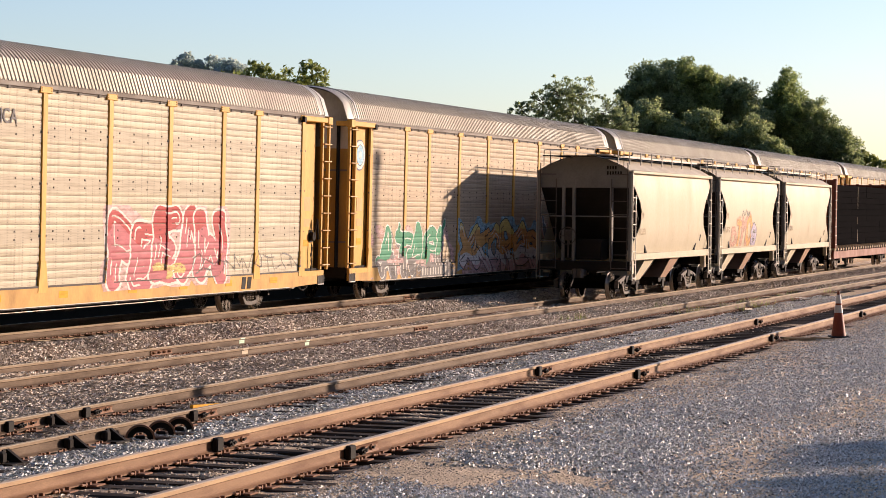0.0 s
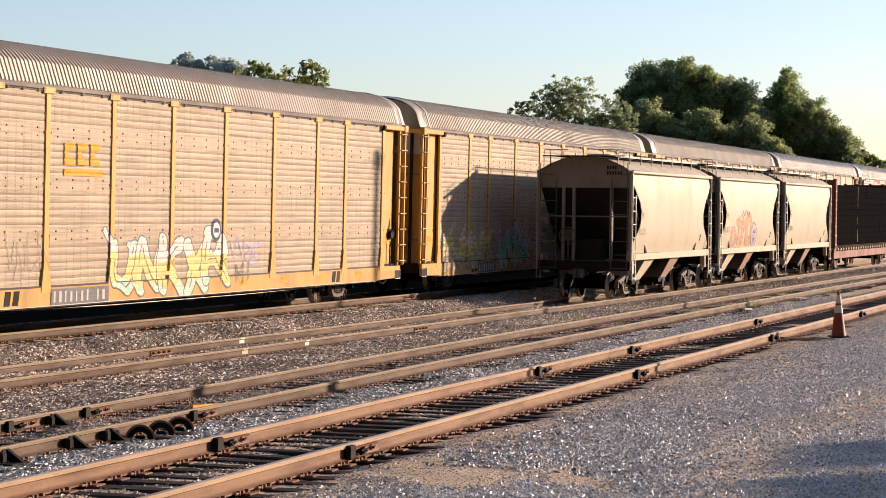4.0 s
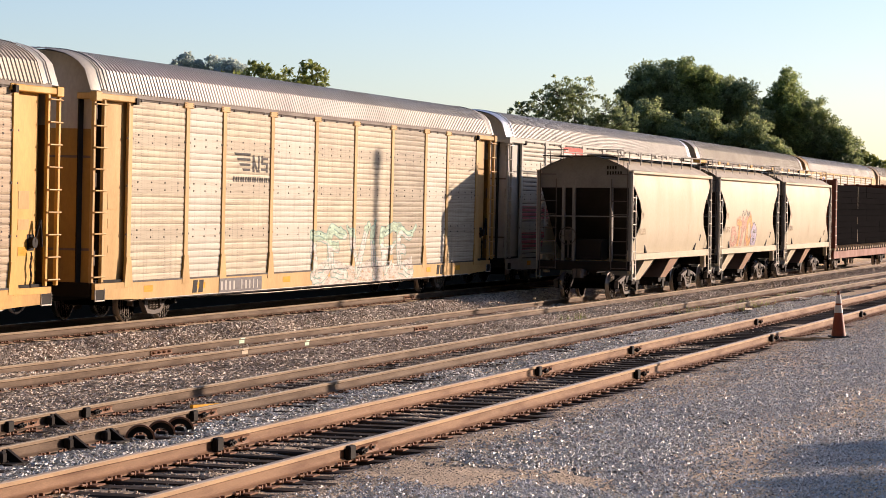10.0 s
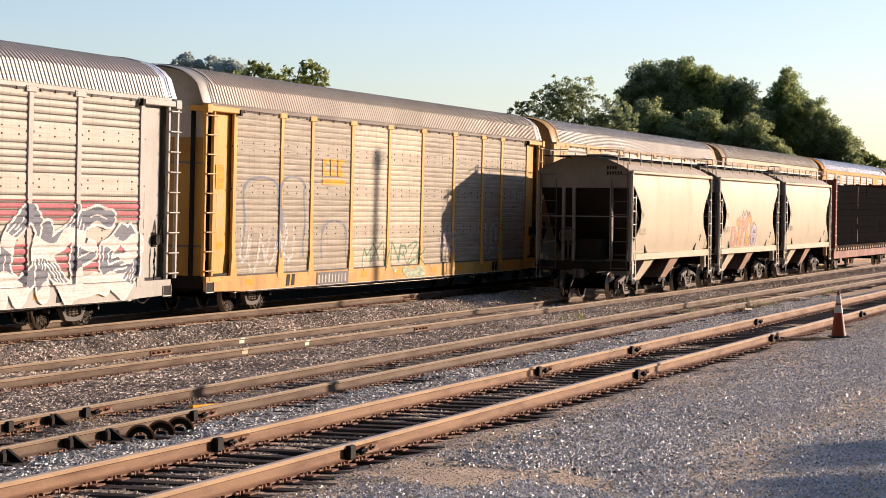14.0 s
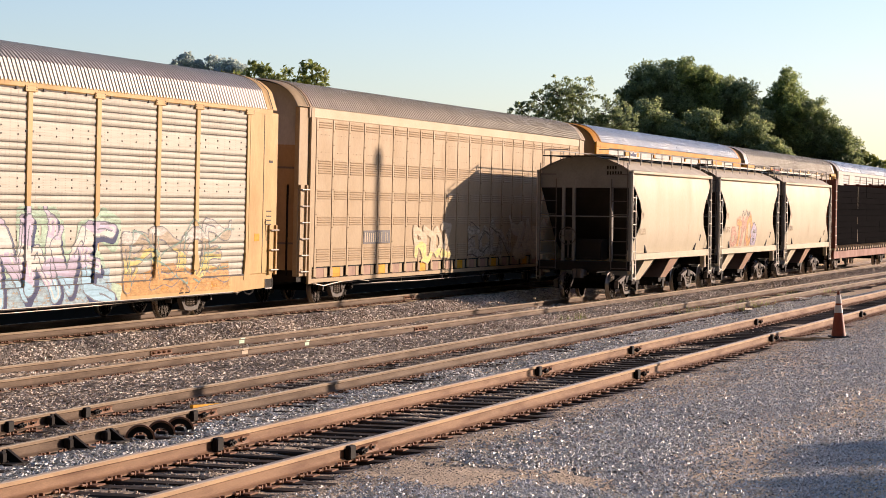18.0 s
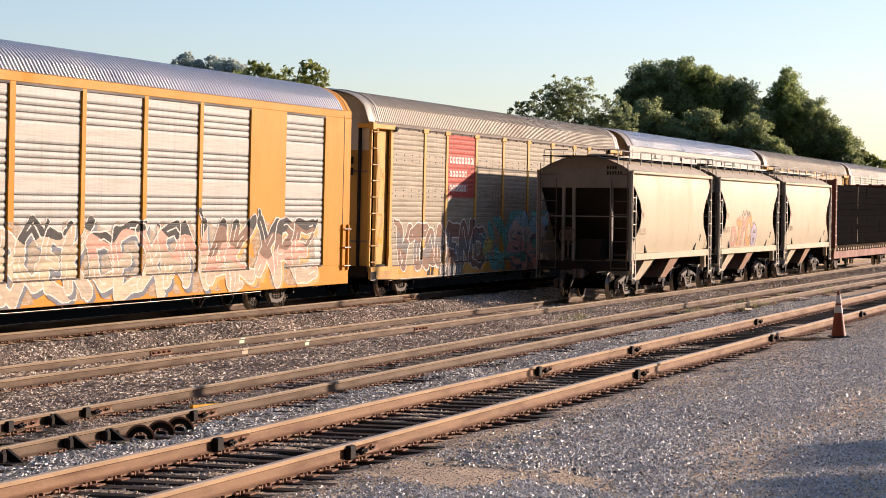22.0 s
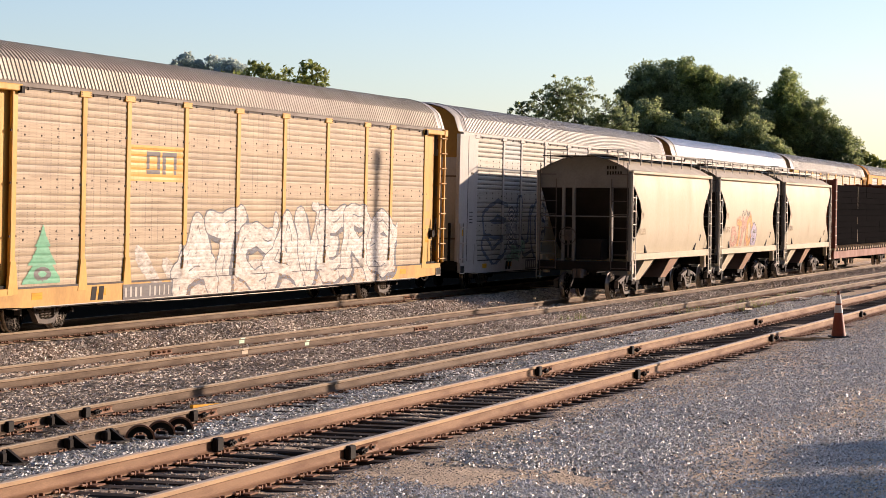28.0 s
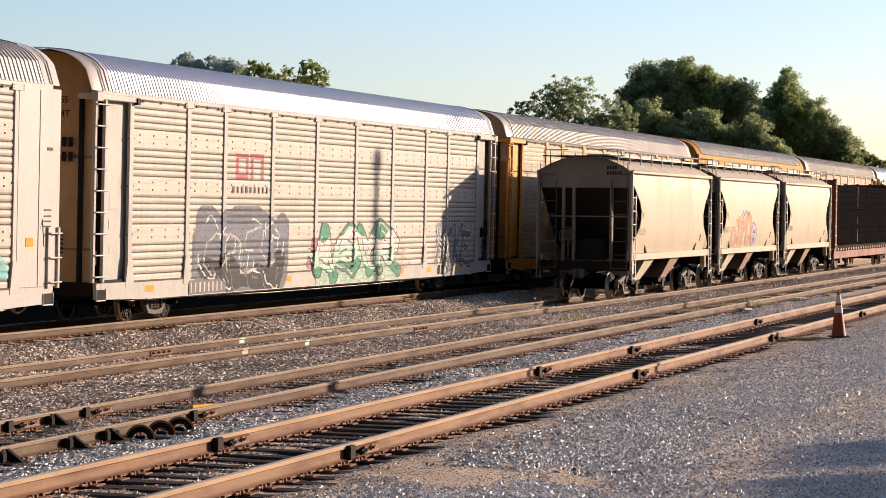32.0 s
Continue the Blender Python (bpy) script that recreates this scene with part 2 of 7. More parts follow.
M["leaf_dark"] = leaf_mat("dark_leaf", [(0, (0.20, 0.25, 0.13)), (0.6, (0.36, 0.42, 0.22)), (1, (0.50, 0.53, 0.30))])
M["leaf_mid"] = leaf_mat("green_leaf", [(0, (0.16, 0.19, 0.06)), (0.6, (0.27, 0.31, 0.10)), (1, (0.40, 0.42, 0.15))])
M["leaf_deep"] = leaf_mat("deep_green_leaf", [(0, (0.18, 0.24, 0.10)), (0.7, (0.34, 0.41, 0.17)), (1, (0.47, 0.52, 0.23))])
M["leaf_hill"] = painted("sky_blocker_green", (0.028, 0.04, 0.018), (0.015, 0.022, 0.012), 0.6, 0.9, coarse=0.05, fine=0.6)
# distance haze is put into this pale blue leaf colour
M["leaf_far"] = leaf_mat("haze_tinted_leaf", [(0, (0.46, 0.53, 0.55)), (1, (0.58, 0.64, 0.65))])
M["pole"] = painted("weathered_pole_wood", (0.16, 0.12, 0.09), (0.08, 0.06, 0.05), 0.5, 0.85, stretch=(1, 1, 0.1))
PAINTS = dict(
    white=(0.74, 0.72, 0.68), black=(0.03, 0.029, 0.03), grey=(0.17, 0.16, 0.16), red=(0.42, 0.06, 0.06), pink=(0.68, 0.45, 0.43),
    orange=(0.68, 0.37, 0.13), yellow=(0.74, 0.61, 0.22), green=(0.05, 0.26, 0.15), mint=(0.47, 0.65, 0.50), blue=(0.12, 0.34, 0.54),
    cyan=(0.22, 0.60, 0.585), lilac=(0.52, 0.46, 0.59), tan=(0.50, 0.41, 0.30), brown=(0.22, 0.125, 0.085), salmon=(0.60, 0.34, 0.26),
    navy=(0.035, 0.05, 0.13), rose=(0.47, 0.14, 0.16), sky=(0.34, 0.56, 0.70), sign=(0.46, 0.075, 0.055), safety=(0.68, 0.33, 0.012),
    pale=(0.68, 0.65, 0.60), slate=(0.165, 0.18, 0.215), teal=(0.22, 0.38, 0.34), magenta=(0.46, 0.06, 0.20), fir=(0.16, 0.42, 0.27), cream=(0.58, 0.485, 0.335))


def sprayed(name, rgb, thin, thick):
    """Sprayed coat that has weathered thin in places, so that the sheet shows through; soot lines along the ridges."""
    m, nt, b = nodes_of(name)
    wide = noise_tex(nt, coords(nt), 1.7, 5, 0.65)
    lines = noise_tex(nt, coords(nt, (0.2, 0.45, 15.0)), 1.5, 4, 0.7)
    c = mix(nt, ramp(nt, wide, [(0.4, (0, 0, 0)), (0.75, (0.35,) * 3)]), rgb, tuple(0.7 * a + 0.06 for a in rgb))
    c = mix(nt, 1.0, c, ramp(nt, lines, [(0.36, (0.78,) * 3), (0.5, (1,) * 3)]), "MULTIPLY")
    nt.links.new(c, b.inputs["Base Color"])
    b.inputs["Roughness"].default_value = 0.6
    b.inputs["Specular IOR Level"].default_value = 0.12
    worn = noise_tex(nt, coords(nt, (1, 1, 3.0)), 3.5, 5, 0.7)
    nt.links.new(ramp(nt, worn, [(0.35, (thin,) * 3), (0.6, (thick,) * 3)]), b.inputs["Alpha"])
    return m


for key, rgb in PAINTS.items():
    M["p_" + key] = sprayed("sprayed_" + key, rgb, 0.8, 1.0)
    M["w_" + key] = sprayed("weathered_" + key, rgb, 0.42, 0.92)
    M["h_" + key] = sprayed("oversprayed_" + key, rgb, 0.25, 0.8)


# ---------- mesh tools ----------
class Build:
    """Collects vertices and faces of one part."""

    def __init__(self):
        self.v, self.f, self.m = [], [], []

    def add(self, verts, faces, mi=0):
        o = len(self.v)
        self.v += [tuple(p) for p in verts]
        self.f += [tuple(i + o for i in q) for q in faces]
        self.m += [mi] * len(faces)
        return self

    def box(self, x0, x1, y0, y1, z0, z1, mi=0, c=0.0):
        """A box, its twelve edges cut by c."""
        if c <= 0:
            vs = [(x, y, z) for x in (x0, x1) for y in (y0, y1) for z in (z0, z1)]
            return self.add(vs, [(0, 1, 3, 2), (4, 6, 7, 5), (0, 4, 5, 1), (2, 3, 7, 6), (0, 2, 6, 4), (1, 5, 7, 3)], mi)
        vs, idx = [], {}
        for i, x in enumerate((x0, x1)):
            for j, y in enumerate((y0, y1)):
                for k, z in enumerate((z0, z1)):
                    xi, yi, zi = x + (c if i == 0 else -c), y + (c if j == 0 else -c), z + (c if k == 0 else -c)
                    for ax, p in enumerate(((x, yi, zi), (xi, y, zi), (xi, yi, z))):
                        idx[i, j, k, ax] = len(vs)
                        vs.append(p)
        g = lambda i, j, k, a: idx[i, j, k, a]
        fs = []
        for s in (0, 1):
            fs += [[g(s, 0, 0, 0), g(s, 0, 1, 0), g(s, 1, 1, 0), g(s, 1, 0, 0)], [g(0, s, 0, 1), g(1, s, 0, 1), g(1, s, 1, 1), g(0, s, 1, 1)],
                   [g(0, 0, s, 2), g(0, 1, s, 2), g(1, 1, s, 2), g(1, 0, s, 2)]]
        for a in (0, 1):
            for b in (0, 1):
                fs += [[g(a, b, 0, 0), g(a, b, 1, 0), g(a, b, 1, 1), g(a, b, 0, 1)], [g(a, 0, b, 0), g(a, 1, b, 0), g(a, 1, b, 2), g(a, 0, b, 2)],
                       [g(0, a, b, 1), g(1, a, b, 1), g(1, a, b, 2), g(0, a, b, 2)]]
        for i in (0, 1):
            for j in (0, 1):
                for k in (0, 1):
                    fs.append([g(i, j, k, 0), g(i, j, k, 1), g(i, j, k, 2)])
        return self.add(vs, fs, mi)

    def rings(self, rings, mi=0, caps=True):
        """Joins closed rings of equally many points."""
        n = len(rings[0])
        vs = [p for r in rings for p in r]
        fs = [(a * n + i, a * n + (i + 1) % n, (a + 1) * n + (i + 1) % n, (a + 1) * n + i) for a in range(len(rings) - 1) for i in range(n)]
        if caps:
            fs += [tuple(range(n))[::-1], tuple(range((len(rings) - 1) * n, len(rings) * n))]
        return self.add(vs, fs, mi)

    def rod(self, p0, p1, r, n=8, mi=0, r1=None):
        p0, p1 = Vector(p0), Vector(p1)
        d = (p1 - p0).normalized()
        u = d.orthogonal().normalized()
        w = d.cross(u)
        r1 = r if r1 is None else r1
        ring = lambda p, q: [p + q * (math.cos(2 * math.pi * i / n) * u + math.sin(2 * math.pi * i / n) * w) for i in range(n)]
        return self.rings([ring(p0, r), ring(p1, r1)], mi)

    def path(self, pts, r, n=6, mi=0):
        for a, b in zip(pts, pts[1:]):
            self.rod(a, b, r, n, mi)
        return self

    def prism(self, prof, axis, a, b, mi=0):
        """Extrudes a closed profile along an axis: for 'y' the profile is (x, z), for 'x' it is (y, z), for 'z' it is (x, y)."""
        put = {"y": lambda p, t: (p[0], t, p[1]), "x": lambda p, t: (t, p[0], p[1]), "z": lambda p, t: (p[0], p[1], t)}[axis]
        return self.rings([[put(p, a) for p in prof], [put(p, b) for p in prof]], mi)

    def lathe(self, prof, n=24, axis="x", mi=0):
        """Turns a profile of (along, radius) round an axis."""
        rs = []
        for t, r in prof:
            ring = []
            for i in range(n):
                c, s = r * math.cos(2 * math.pi * i / n), r * math.sin(2 * math.pi * i / n)
                ring.append((t, c, s) if axis == "x" else (c, t, s) if axis == "y" else (c, s, t))
            rs.append(ring)
        return self.rings(rs, mi)

    def sheet(self, grid, mi=0):
        """A grid of rows of points."""
        nr, nc = len(grid), len(grid[0])
        vs = [p for r in grid for p in r]
        return self.add(vs, [(i * nc + j, i * nc + j + 1, (i + 1) * nc + j + 1, (i + 1) * nc + j) for i in range(nr - 1) for j in range(nc - 1)], mi)

    def mesh(self, name, mats, smooth=0):
        me = bpy.data.meshes.new(name)
        me.from_pydata(self.v, [], self.f)
        for k in ([mats] if isinstance(mats, str) else mats):
            me.materials.append(M[k])
        if any(self.m):
            me.polygons.foreach_set("material_index", self.m)
        bm = bmesh.new()
        bm.from_mesh(me)
        bmesh.ops.recalc_face_normals(bm, faces=bm.faces)
        bm.to_mesh(me)
        bm.free()
        if smooth:
            me.polygons.foreach_set("use_smooth", [True] * len(me.polygons))
            me.set_sharp_from_angle(angle=radians(smooth))
        me.update()
        return me


def thing(name, m, label, category, group="", kind=""):
    """A top-level empty that carries parts."""
    ob = new(name)
    ob.empty_display_size = 0.2
    ob.matrix_basis = m
    return tagged(ob, label, category, group, kind)


def part(name, mesh, parent, m=None, label="", mats=None):
    """Links one mesh under a thing or a part; mats: other materials than the mesh's own."""
    ob = new(name, mesh)
    ob.parent = parent
    if m is not None:
        ob.matrix_basis = m
    if label:
        ob["label"] = label
    if mats:
        for slot, key in zip(ob.material_slots, mats):
            if key:
                slot.link = "OBJECT"
                slot.material = M[key]
    return ob


def solid(name, mesh, m, label, category, group="", kind=""):
    ob = new(name, mesh)
    ob.matrix_basis = m
    return tagged(ob, label, category, group, kind)


KEEP = {}


def cached(key, make):
    if key not in KEEP:
        KEEP[key] = make()
    return KEEP[key]


I4 = Matrix.Identity(4)
TURN = pose(0, 0, 0, 0, 0, 180)


# ---------- ground and tracks ----------
# each track: middle at 50 m along, slope, bend, top of rail; tracks run along y and bend slightly to the right
TRACKS = dict(main=(-23.085, 0.0, 0.0, 0.0), siding=(-18.93, 0.0115, 0.0, -0.29), middle=(-14.02, -0.0073, 0.00025, -0.20), near=(-8.836, 0.0059, 0.00008, 0.179))


def track_x(key, y):
    x0, h, k, _ = TRACKS[key]
    u = min(y, 112.0) - 50
    return x0 + h * u + k * u * u


def track_turn(key, y):
    return -math.degrees(math.atan((track_x(key, y + 0.5) - track_x(key, y - 0.5))))


# unseen bank at -33.5 to -31, added to block sky glow under the cars
BED = [(-400, -2.0), (-60, -1.3), (-38, -0.9), (-33.5, 1.7), (-31, 1.6), (-28.3, -0.45), (-26.2, -0.62), (-24.9, -0.20), (-21.4, -0.20), (-20.6, -0.43), (-19.9, -0.47), (-17.3, -0.47), (-16.4, -0.46),
       (-15.5, -0.40), (-12.6, -0.40), (-11.8, -0.36), (-10.4, -0.06), (-10.1, -0.035), (-8.0, -0.035), (-7.72, 0.005), (-6.8, 0.03), (-4.5, 0.0), (400, 0.0)]
BED_X, BED_Z = [a for a, _ in BED], [b for _, b in BED]


def ground_height(x, y):
    z = np.interp(x, BED_X, BED_Z)
    rough = 0.018 * np.sin(x * 2.1 + np.sin(y * 0.7) * 1.3) * np.sin(y * 1.3 + x * 0.6) + 0.014 * np.sin(x * 5.3 + y * 3.1) * np.sin(y * 4.7 - x * 1.7)
    ruts = 0.03 * np.sin(x * 1.6 + 0.25 * np.sin(y * 0.2)) * (x > -6.5)
    near = np.clip((150 - y) / 60, 0, 1) * np.clip((x + 30) / 3, 0, 1) * np.interp(x, [-7.6, -7.0], [1.0, 0.5])
    return z + (rough + ruts) * near


def build_ground():
    xs = np.concatenate([[-3000, -900, -300, -120, -70, -45, -36], np.arange(-30, 1.0, 0.14), [2, 4, 8, 16, 40, 150, 700, 3000]])
    ys = np.concatenate([[-1500, -300, -80, -30, -10, 0, 6], np.arange(12, 60, 0.2), np.arange(60, 130, 0.5), np.arange(130, 260, 5), [300, 400, 700, 1500, 4500]])
    X, Y = np.meshgrid(xs, ys)
    Z = ground_height(X, Y)
    n, k = X.shape
    me = bpy.data.meshes.new("ground")
    idx = np.arange(n * k).reshape(n, k)
    quads = np.stack([idx[:-1, :-1], idx[:-1, 1:], idx[1:, 1:], idx[1:, :-1]], -1).reshape(-1, 4)
    me.from_pydata(np.stack([X, Y, Z], -1).reshape(-1, 3).tolist(), [], quads.tolist())
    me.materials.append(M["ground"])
    solid("ground", me, I4, "dark cinder and stone ballast with a worn gravel road, shade painted in beyond the main line", "ground", kind="structure")


def ground_material():
    """Brown ballast about the tracks, blue-grey crushed stone by the yard track, dusty tan wheel paths on the road."""
    m, nt, b = nodes_of("yard_ground")
    tc = nt.nodes.new("ShaderNodeTexCoord")
    v = tc.outputs["Object"]
    sep = nt.nodes.new("ShaderNodeSeparateXYZ")
    nt.links.new(v, sep.inputs[0])
    warp = noise_tex(nt, v, 0.6, 4)
    sc = nt.nodes.new("ShaderNodeMath")
    sc.operation = "MULTIPLY_ADD"
    sc.inputs[1].default_value, sc.inputs[2].default_value = 1.6, -0.8
    nt.links.new(warp, sc.inputs[0])
    ax = nt.nodes.new("ShaderNodeMath")
    nt.links.new(sep.outputs["X"], ax.inputs[0])
    nt.links.new(sc.outputs[0], ax.inputs[1])
    mr = nt.nodes.new("ShaderNodeMapRange")
    mr.inputs[1].default_value, mr.inputs[2].default_value = -30.0, 10.0
    nt.links.new(ax.outputs[0], mr.inputs[0])
    pos = lambda x: (x + 30) / 40
    brown, brown2, blue, dust, cinder = (0.47, 0.375, 0.28), (0.44, 0.35, 0.265), (0.52, 0.51, 0.475), (0.72, 0.63, 0.51), (0.20, 0.155, 0.12)
    # first stop is near black: the train's shade painted onto the main line bed
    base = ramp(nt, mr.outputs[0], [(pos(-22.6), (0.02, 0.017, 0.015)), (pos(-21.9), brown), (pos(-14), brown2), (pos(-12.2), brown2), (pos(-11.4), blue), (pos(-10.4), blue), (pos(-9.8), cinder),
                                    (pos(-8.2), cinder), (pos(-7.2), dust), (pos(-6.2), (0.74, 0.745, 0.73)), (pos(-5.2), (0.74, 0.745, 0.73)), (pos(-4.3), (0.64, 0.55, 0.45)), (pos(-3.4), (0.60, 0.56, 0.50)), (pos(-2), (0.46, 0.42, 0.37))])
    vo = nt.nodes.new("ShaderNodeTexVoronoi")
    vo.inputs["Scale"].default_value = 34.0
    nt.links.new(v, vo.inputs["Vector"])
    sc2 = nt.nodes.new("ShaderNodeSeparateColor")
    nt.links.new(vo.outputs["Color"], sc2.inputs[0])
    c = mix(nt, 1.0, base, ramp(nt, sc2.outputs[0], [(0, (0.38,) * 3), (0.45, (0.95,) * 3), (0.8, (1.5,) * 3), (1, (1.9,) * 3)]), "MULTIPLY")
    mid = noise_tex(nt, v, 1.7, 6, 0.7)
    c = mix(nt, 1.0, c, ramp(nt, mid, [(0.28, (0.84,) * 3), (0.6, (1.16,) * 3)]), "MULTIPLY")
    patch = noise_tex(nt, v, 0.33, 5, 0.6)
    c = mix(nt, ramp(nt, patch, [(0.52, (0, 0, 0)), (0.7, (0.3,) * 3)]), c, (0.62, 0.50, 0.38))
    # a scuffed patch of bare tan dirt by the road
    far = nt.nodes.new("ShaderNodeVectorMath")
    far.operation = "DISTANCE"
    squash = nt.nodes.new("ShaderNodeMapping")
    squash.inputs["Scale"].default_value = (1.0, 0.55, 0.0)
    nt.links.new(v, squash.inputs[0])
    nt.links.new(squash.outputs[0], far.inputs[0])
    far.inputs[1].default_value = (-6.65, 20.5 * 0.55, 0.0)
    wob = nt.nodes.new("ShaderNodeMath")
    wob.operation = "MULTIPLY_ADD"
    wob.inputs[1].default_value = 1.3
    nt.links.new(mid, wob.inputs[0])
    nt.links.new(far.outputs["Value"], wob.inputs[2])
    c = mix(nt, ramp(nt, wob.outputs[0], [(1.25, (0.92,) * 3), (2.1, (0,) * 3)]), c, (0.66, 0.50, 0.34))
    # beyond the main line: shade under and behind the train painted as near-black ground
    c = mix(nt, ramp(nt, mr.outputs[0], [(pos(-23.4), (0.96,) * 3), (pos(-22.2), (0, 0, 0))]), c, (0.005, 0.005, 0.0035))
    grain = noise_tex(nt, v, 60, 3, 0.7)
    c = mix(nt, 1.0, c, ramp(nt, grain, [(0.3, (0.7,) * 3), (0.6, (1.1,) * 3)]), "MULTIPLY")
    nt.links.new(c, b.inputs["Base Color"])
    b.inputs["Roughness"].default_value = 0.9
    b.inputs["Specular IOR Level"].default_value = 0.0
    inv = nt.nodes.new("ShaderNodeMath")
    inv.operation = "MULTIPLY_ADD"
    inv.inputs[1].default_value, inv.inputs[2].default_value = -1.0, 1.0
    nt.links.new(vo.outputs["Distance"], inv.inputs[0])
    hs = nt.nodes.new("ShaderNodeMath")
    hs.inputs[1].default_value = 0.0
    nt.links.new(inv.outputs[0], hs.inputs[0])
    nt.links.new(grain, hs.inputs[1])
    bump(nt, b, hs.outputs[0], 0.5, 0.03)
    return m


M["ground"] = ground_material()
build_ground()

RAIL_PROF = [(-0.07, -0.172), (0.07, -0.172), (0.07, -0.160), (0.022, -0.142), (0.009, -0.130), (0.009, -0.052), (0.036, -0.040), (0.036, -0.008), (0.028, 0.0),
             (-0.028, 0.0), (-0.036, -0.008), (-0.036, -0.040), (-0.009, -0.052), (-0.009, -0.130), (-0.022, -0.142), (-0.07, -0.160)]


def rail_mesh(key, side, y0, y1):
    g = Build()
    n = len(RAIL_PROF)
    steps = max(60, int((y1 - y0) / 7))
    ys = [y0 + (y1 - y0) * i / steps for i in range(steps + 1)]
    z = TRACKS[key][3]
    rings = []
    for y in ys:
        wob = 0.006 * math.sin(y * 0.55 + side) + 0.004 * math.sin(y * 1.7)
        rings.append([(track_x(key, y) + side * 0.755 + px + wob, y, z + pz + 0.5 * wob) for px, pz in RAIL_PROF])
    g.rings(rings)
    per = []
    for a in range(len(rings) - 1):
        per += [1 if i in (7, 8, 9) else 2 if i in (6, 10) else 0 for i in range(n)]
    g.m = per + [0, 0]
    return g.mesh("rail", ["rail", "railtop", "rail_head"] if key == "near" else ["rail_dull", "railtop_dull", "head_dull"])


def tie_mesh(seed):
    rnd = random.Random(seed)
    g = Build()
    j = lambda: rnd.uniform(-0.012, 0.012)
    ends = []
    for x in (-1.3, -0.6, 0.1, 0.7, 1.3):
        ends.append([(x + j(), -0.11 + j(), -0.17), (x + j(), 0.11 + j(), -0.17), (x + j(), 0.112 + j(), -0.015 + j()), (x + j(), 0.09 + j(), j() * 0.5), (x + j(), -0.09 + j(), j() * 0.5), (x + j(), -0.112 + j(), -0.015 + j())])
    g.rings(ends)
    return g.mesh("tie", "tie")


def iron_mesh():
    """Tie plate with its four spikes and a rail anchor."""
    g = Build()
    g.box(-0.18, 0.18, -0.09, 0.09, 0.0, 0.018, c=0.005)
    for sx in (-1, 1):
        for dy in (-0.06, 0.05):
            g.box(sx * 0.088 - 0.02, sx * 0.088 + 0.02, dy - 0.014, dy + 0.014, 0.01, 0.042)
    g.rod((0.085, -0.20, 0.022), (0.085, -0.10, 0.022), 0.013, 6)
    g.box(0.065, 0.10, -0.135, -0.115, 0.0, 0.045)
    return g


def joint_mesh():
    """A pair of joint bars with four bolts."""
    g = Build()
    for sx in (-1, 1):
        prof = [(sx * 0.012, -0.135), (sx * 0.05, -0.14), (sx * 0.045, -0.125), (sx * 0.028, -0.11), (sx * 0.028, -0.075), (sx * 0.04, -0.058), (sx * 0.012, -0.052)]
        g.prism(prof, "y", -0.46, 0.46)
        for dy in (-0.36, -0.13, 0.1, 0.33):
            g.rod((sx * 0.02, dy, -0.093), (sx * 0.065, dy, -0.093), 0.026, 6)
            g.rod((sx * 0.02, dy, -0.093), (sx * 0.085, dy, -0.093), 0.014, 6)
    return g.mesh("joint_bar", "plate", 30)


def heavy_joint_mesh():
    """Joint under repair: a dark clamp over the end of the bar, a cluster of bolts, drilled bar behind them."""
    g = Build()
    for sx in (-1, 1):
        g.box(sx * 0.012, sx * 0.085, -0.30, -0.14, -0.155, -0.012, 0, 0.012)
        prof = [(sx * 0.012, -0.135), (sx * 0.05, -0.14), (sx * 0.045, -0.125), (sx * 0.03, -0.11), (sx * 0.03, -0.075), (sx * 0.04, -0.058), (sx * 0.012, -0.052)]
        g.prism(prof, "y", -0.14, 0.62, 1)
        for dy, l in ((-0.06, 0.15), (0.05, 0.13), (0.15, 0.10), (0.42, 0.07)):
            g.rod((sx * 0.03, dy, -0.092), (sx * l, dy, -0.092), 0.016, 6, 0)
            g.rod((sx * (l - 0.055), dy, -0.092), (sx * (l - 0.02), dy, -0.092), 0.036, 6, 0 if l > 0.1 else 1)
        for dy in (0.27, 0.34, 0.54):
            g.rod((sx * 0.02, dy, -0.092), (sx * 0.0315, dy, -0.092), 0.018, 8, 0)
    return g.mesh("rail_clamp", ["black", "plate"], 30)


TIES = [tie_mesh(i) for i in range(5)]


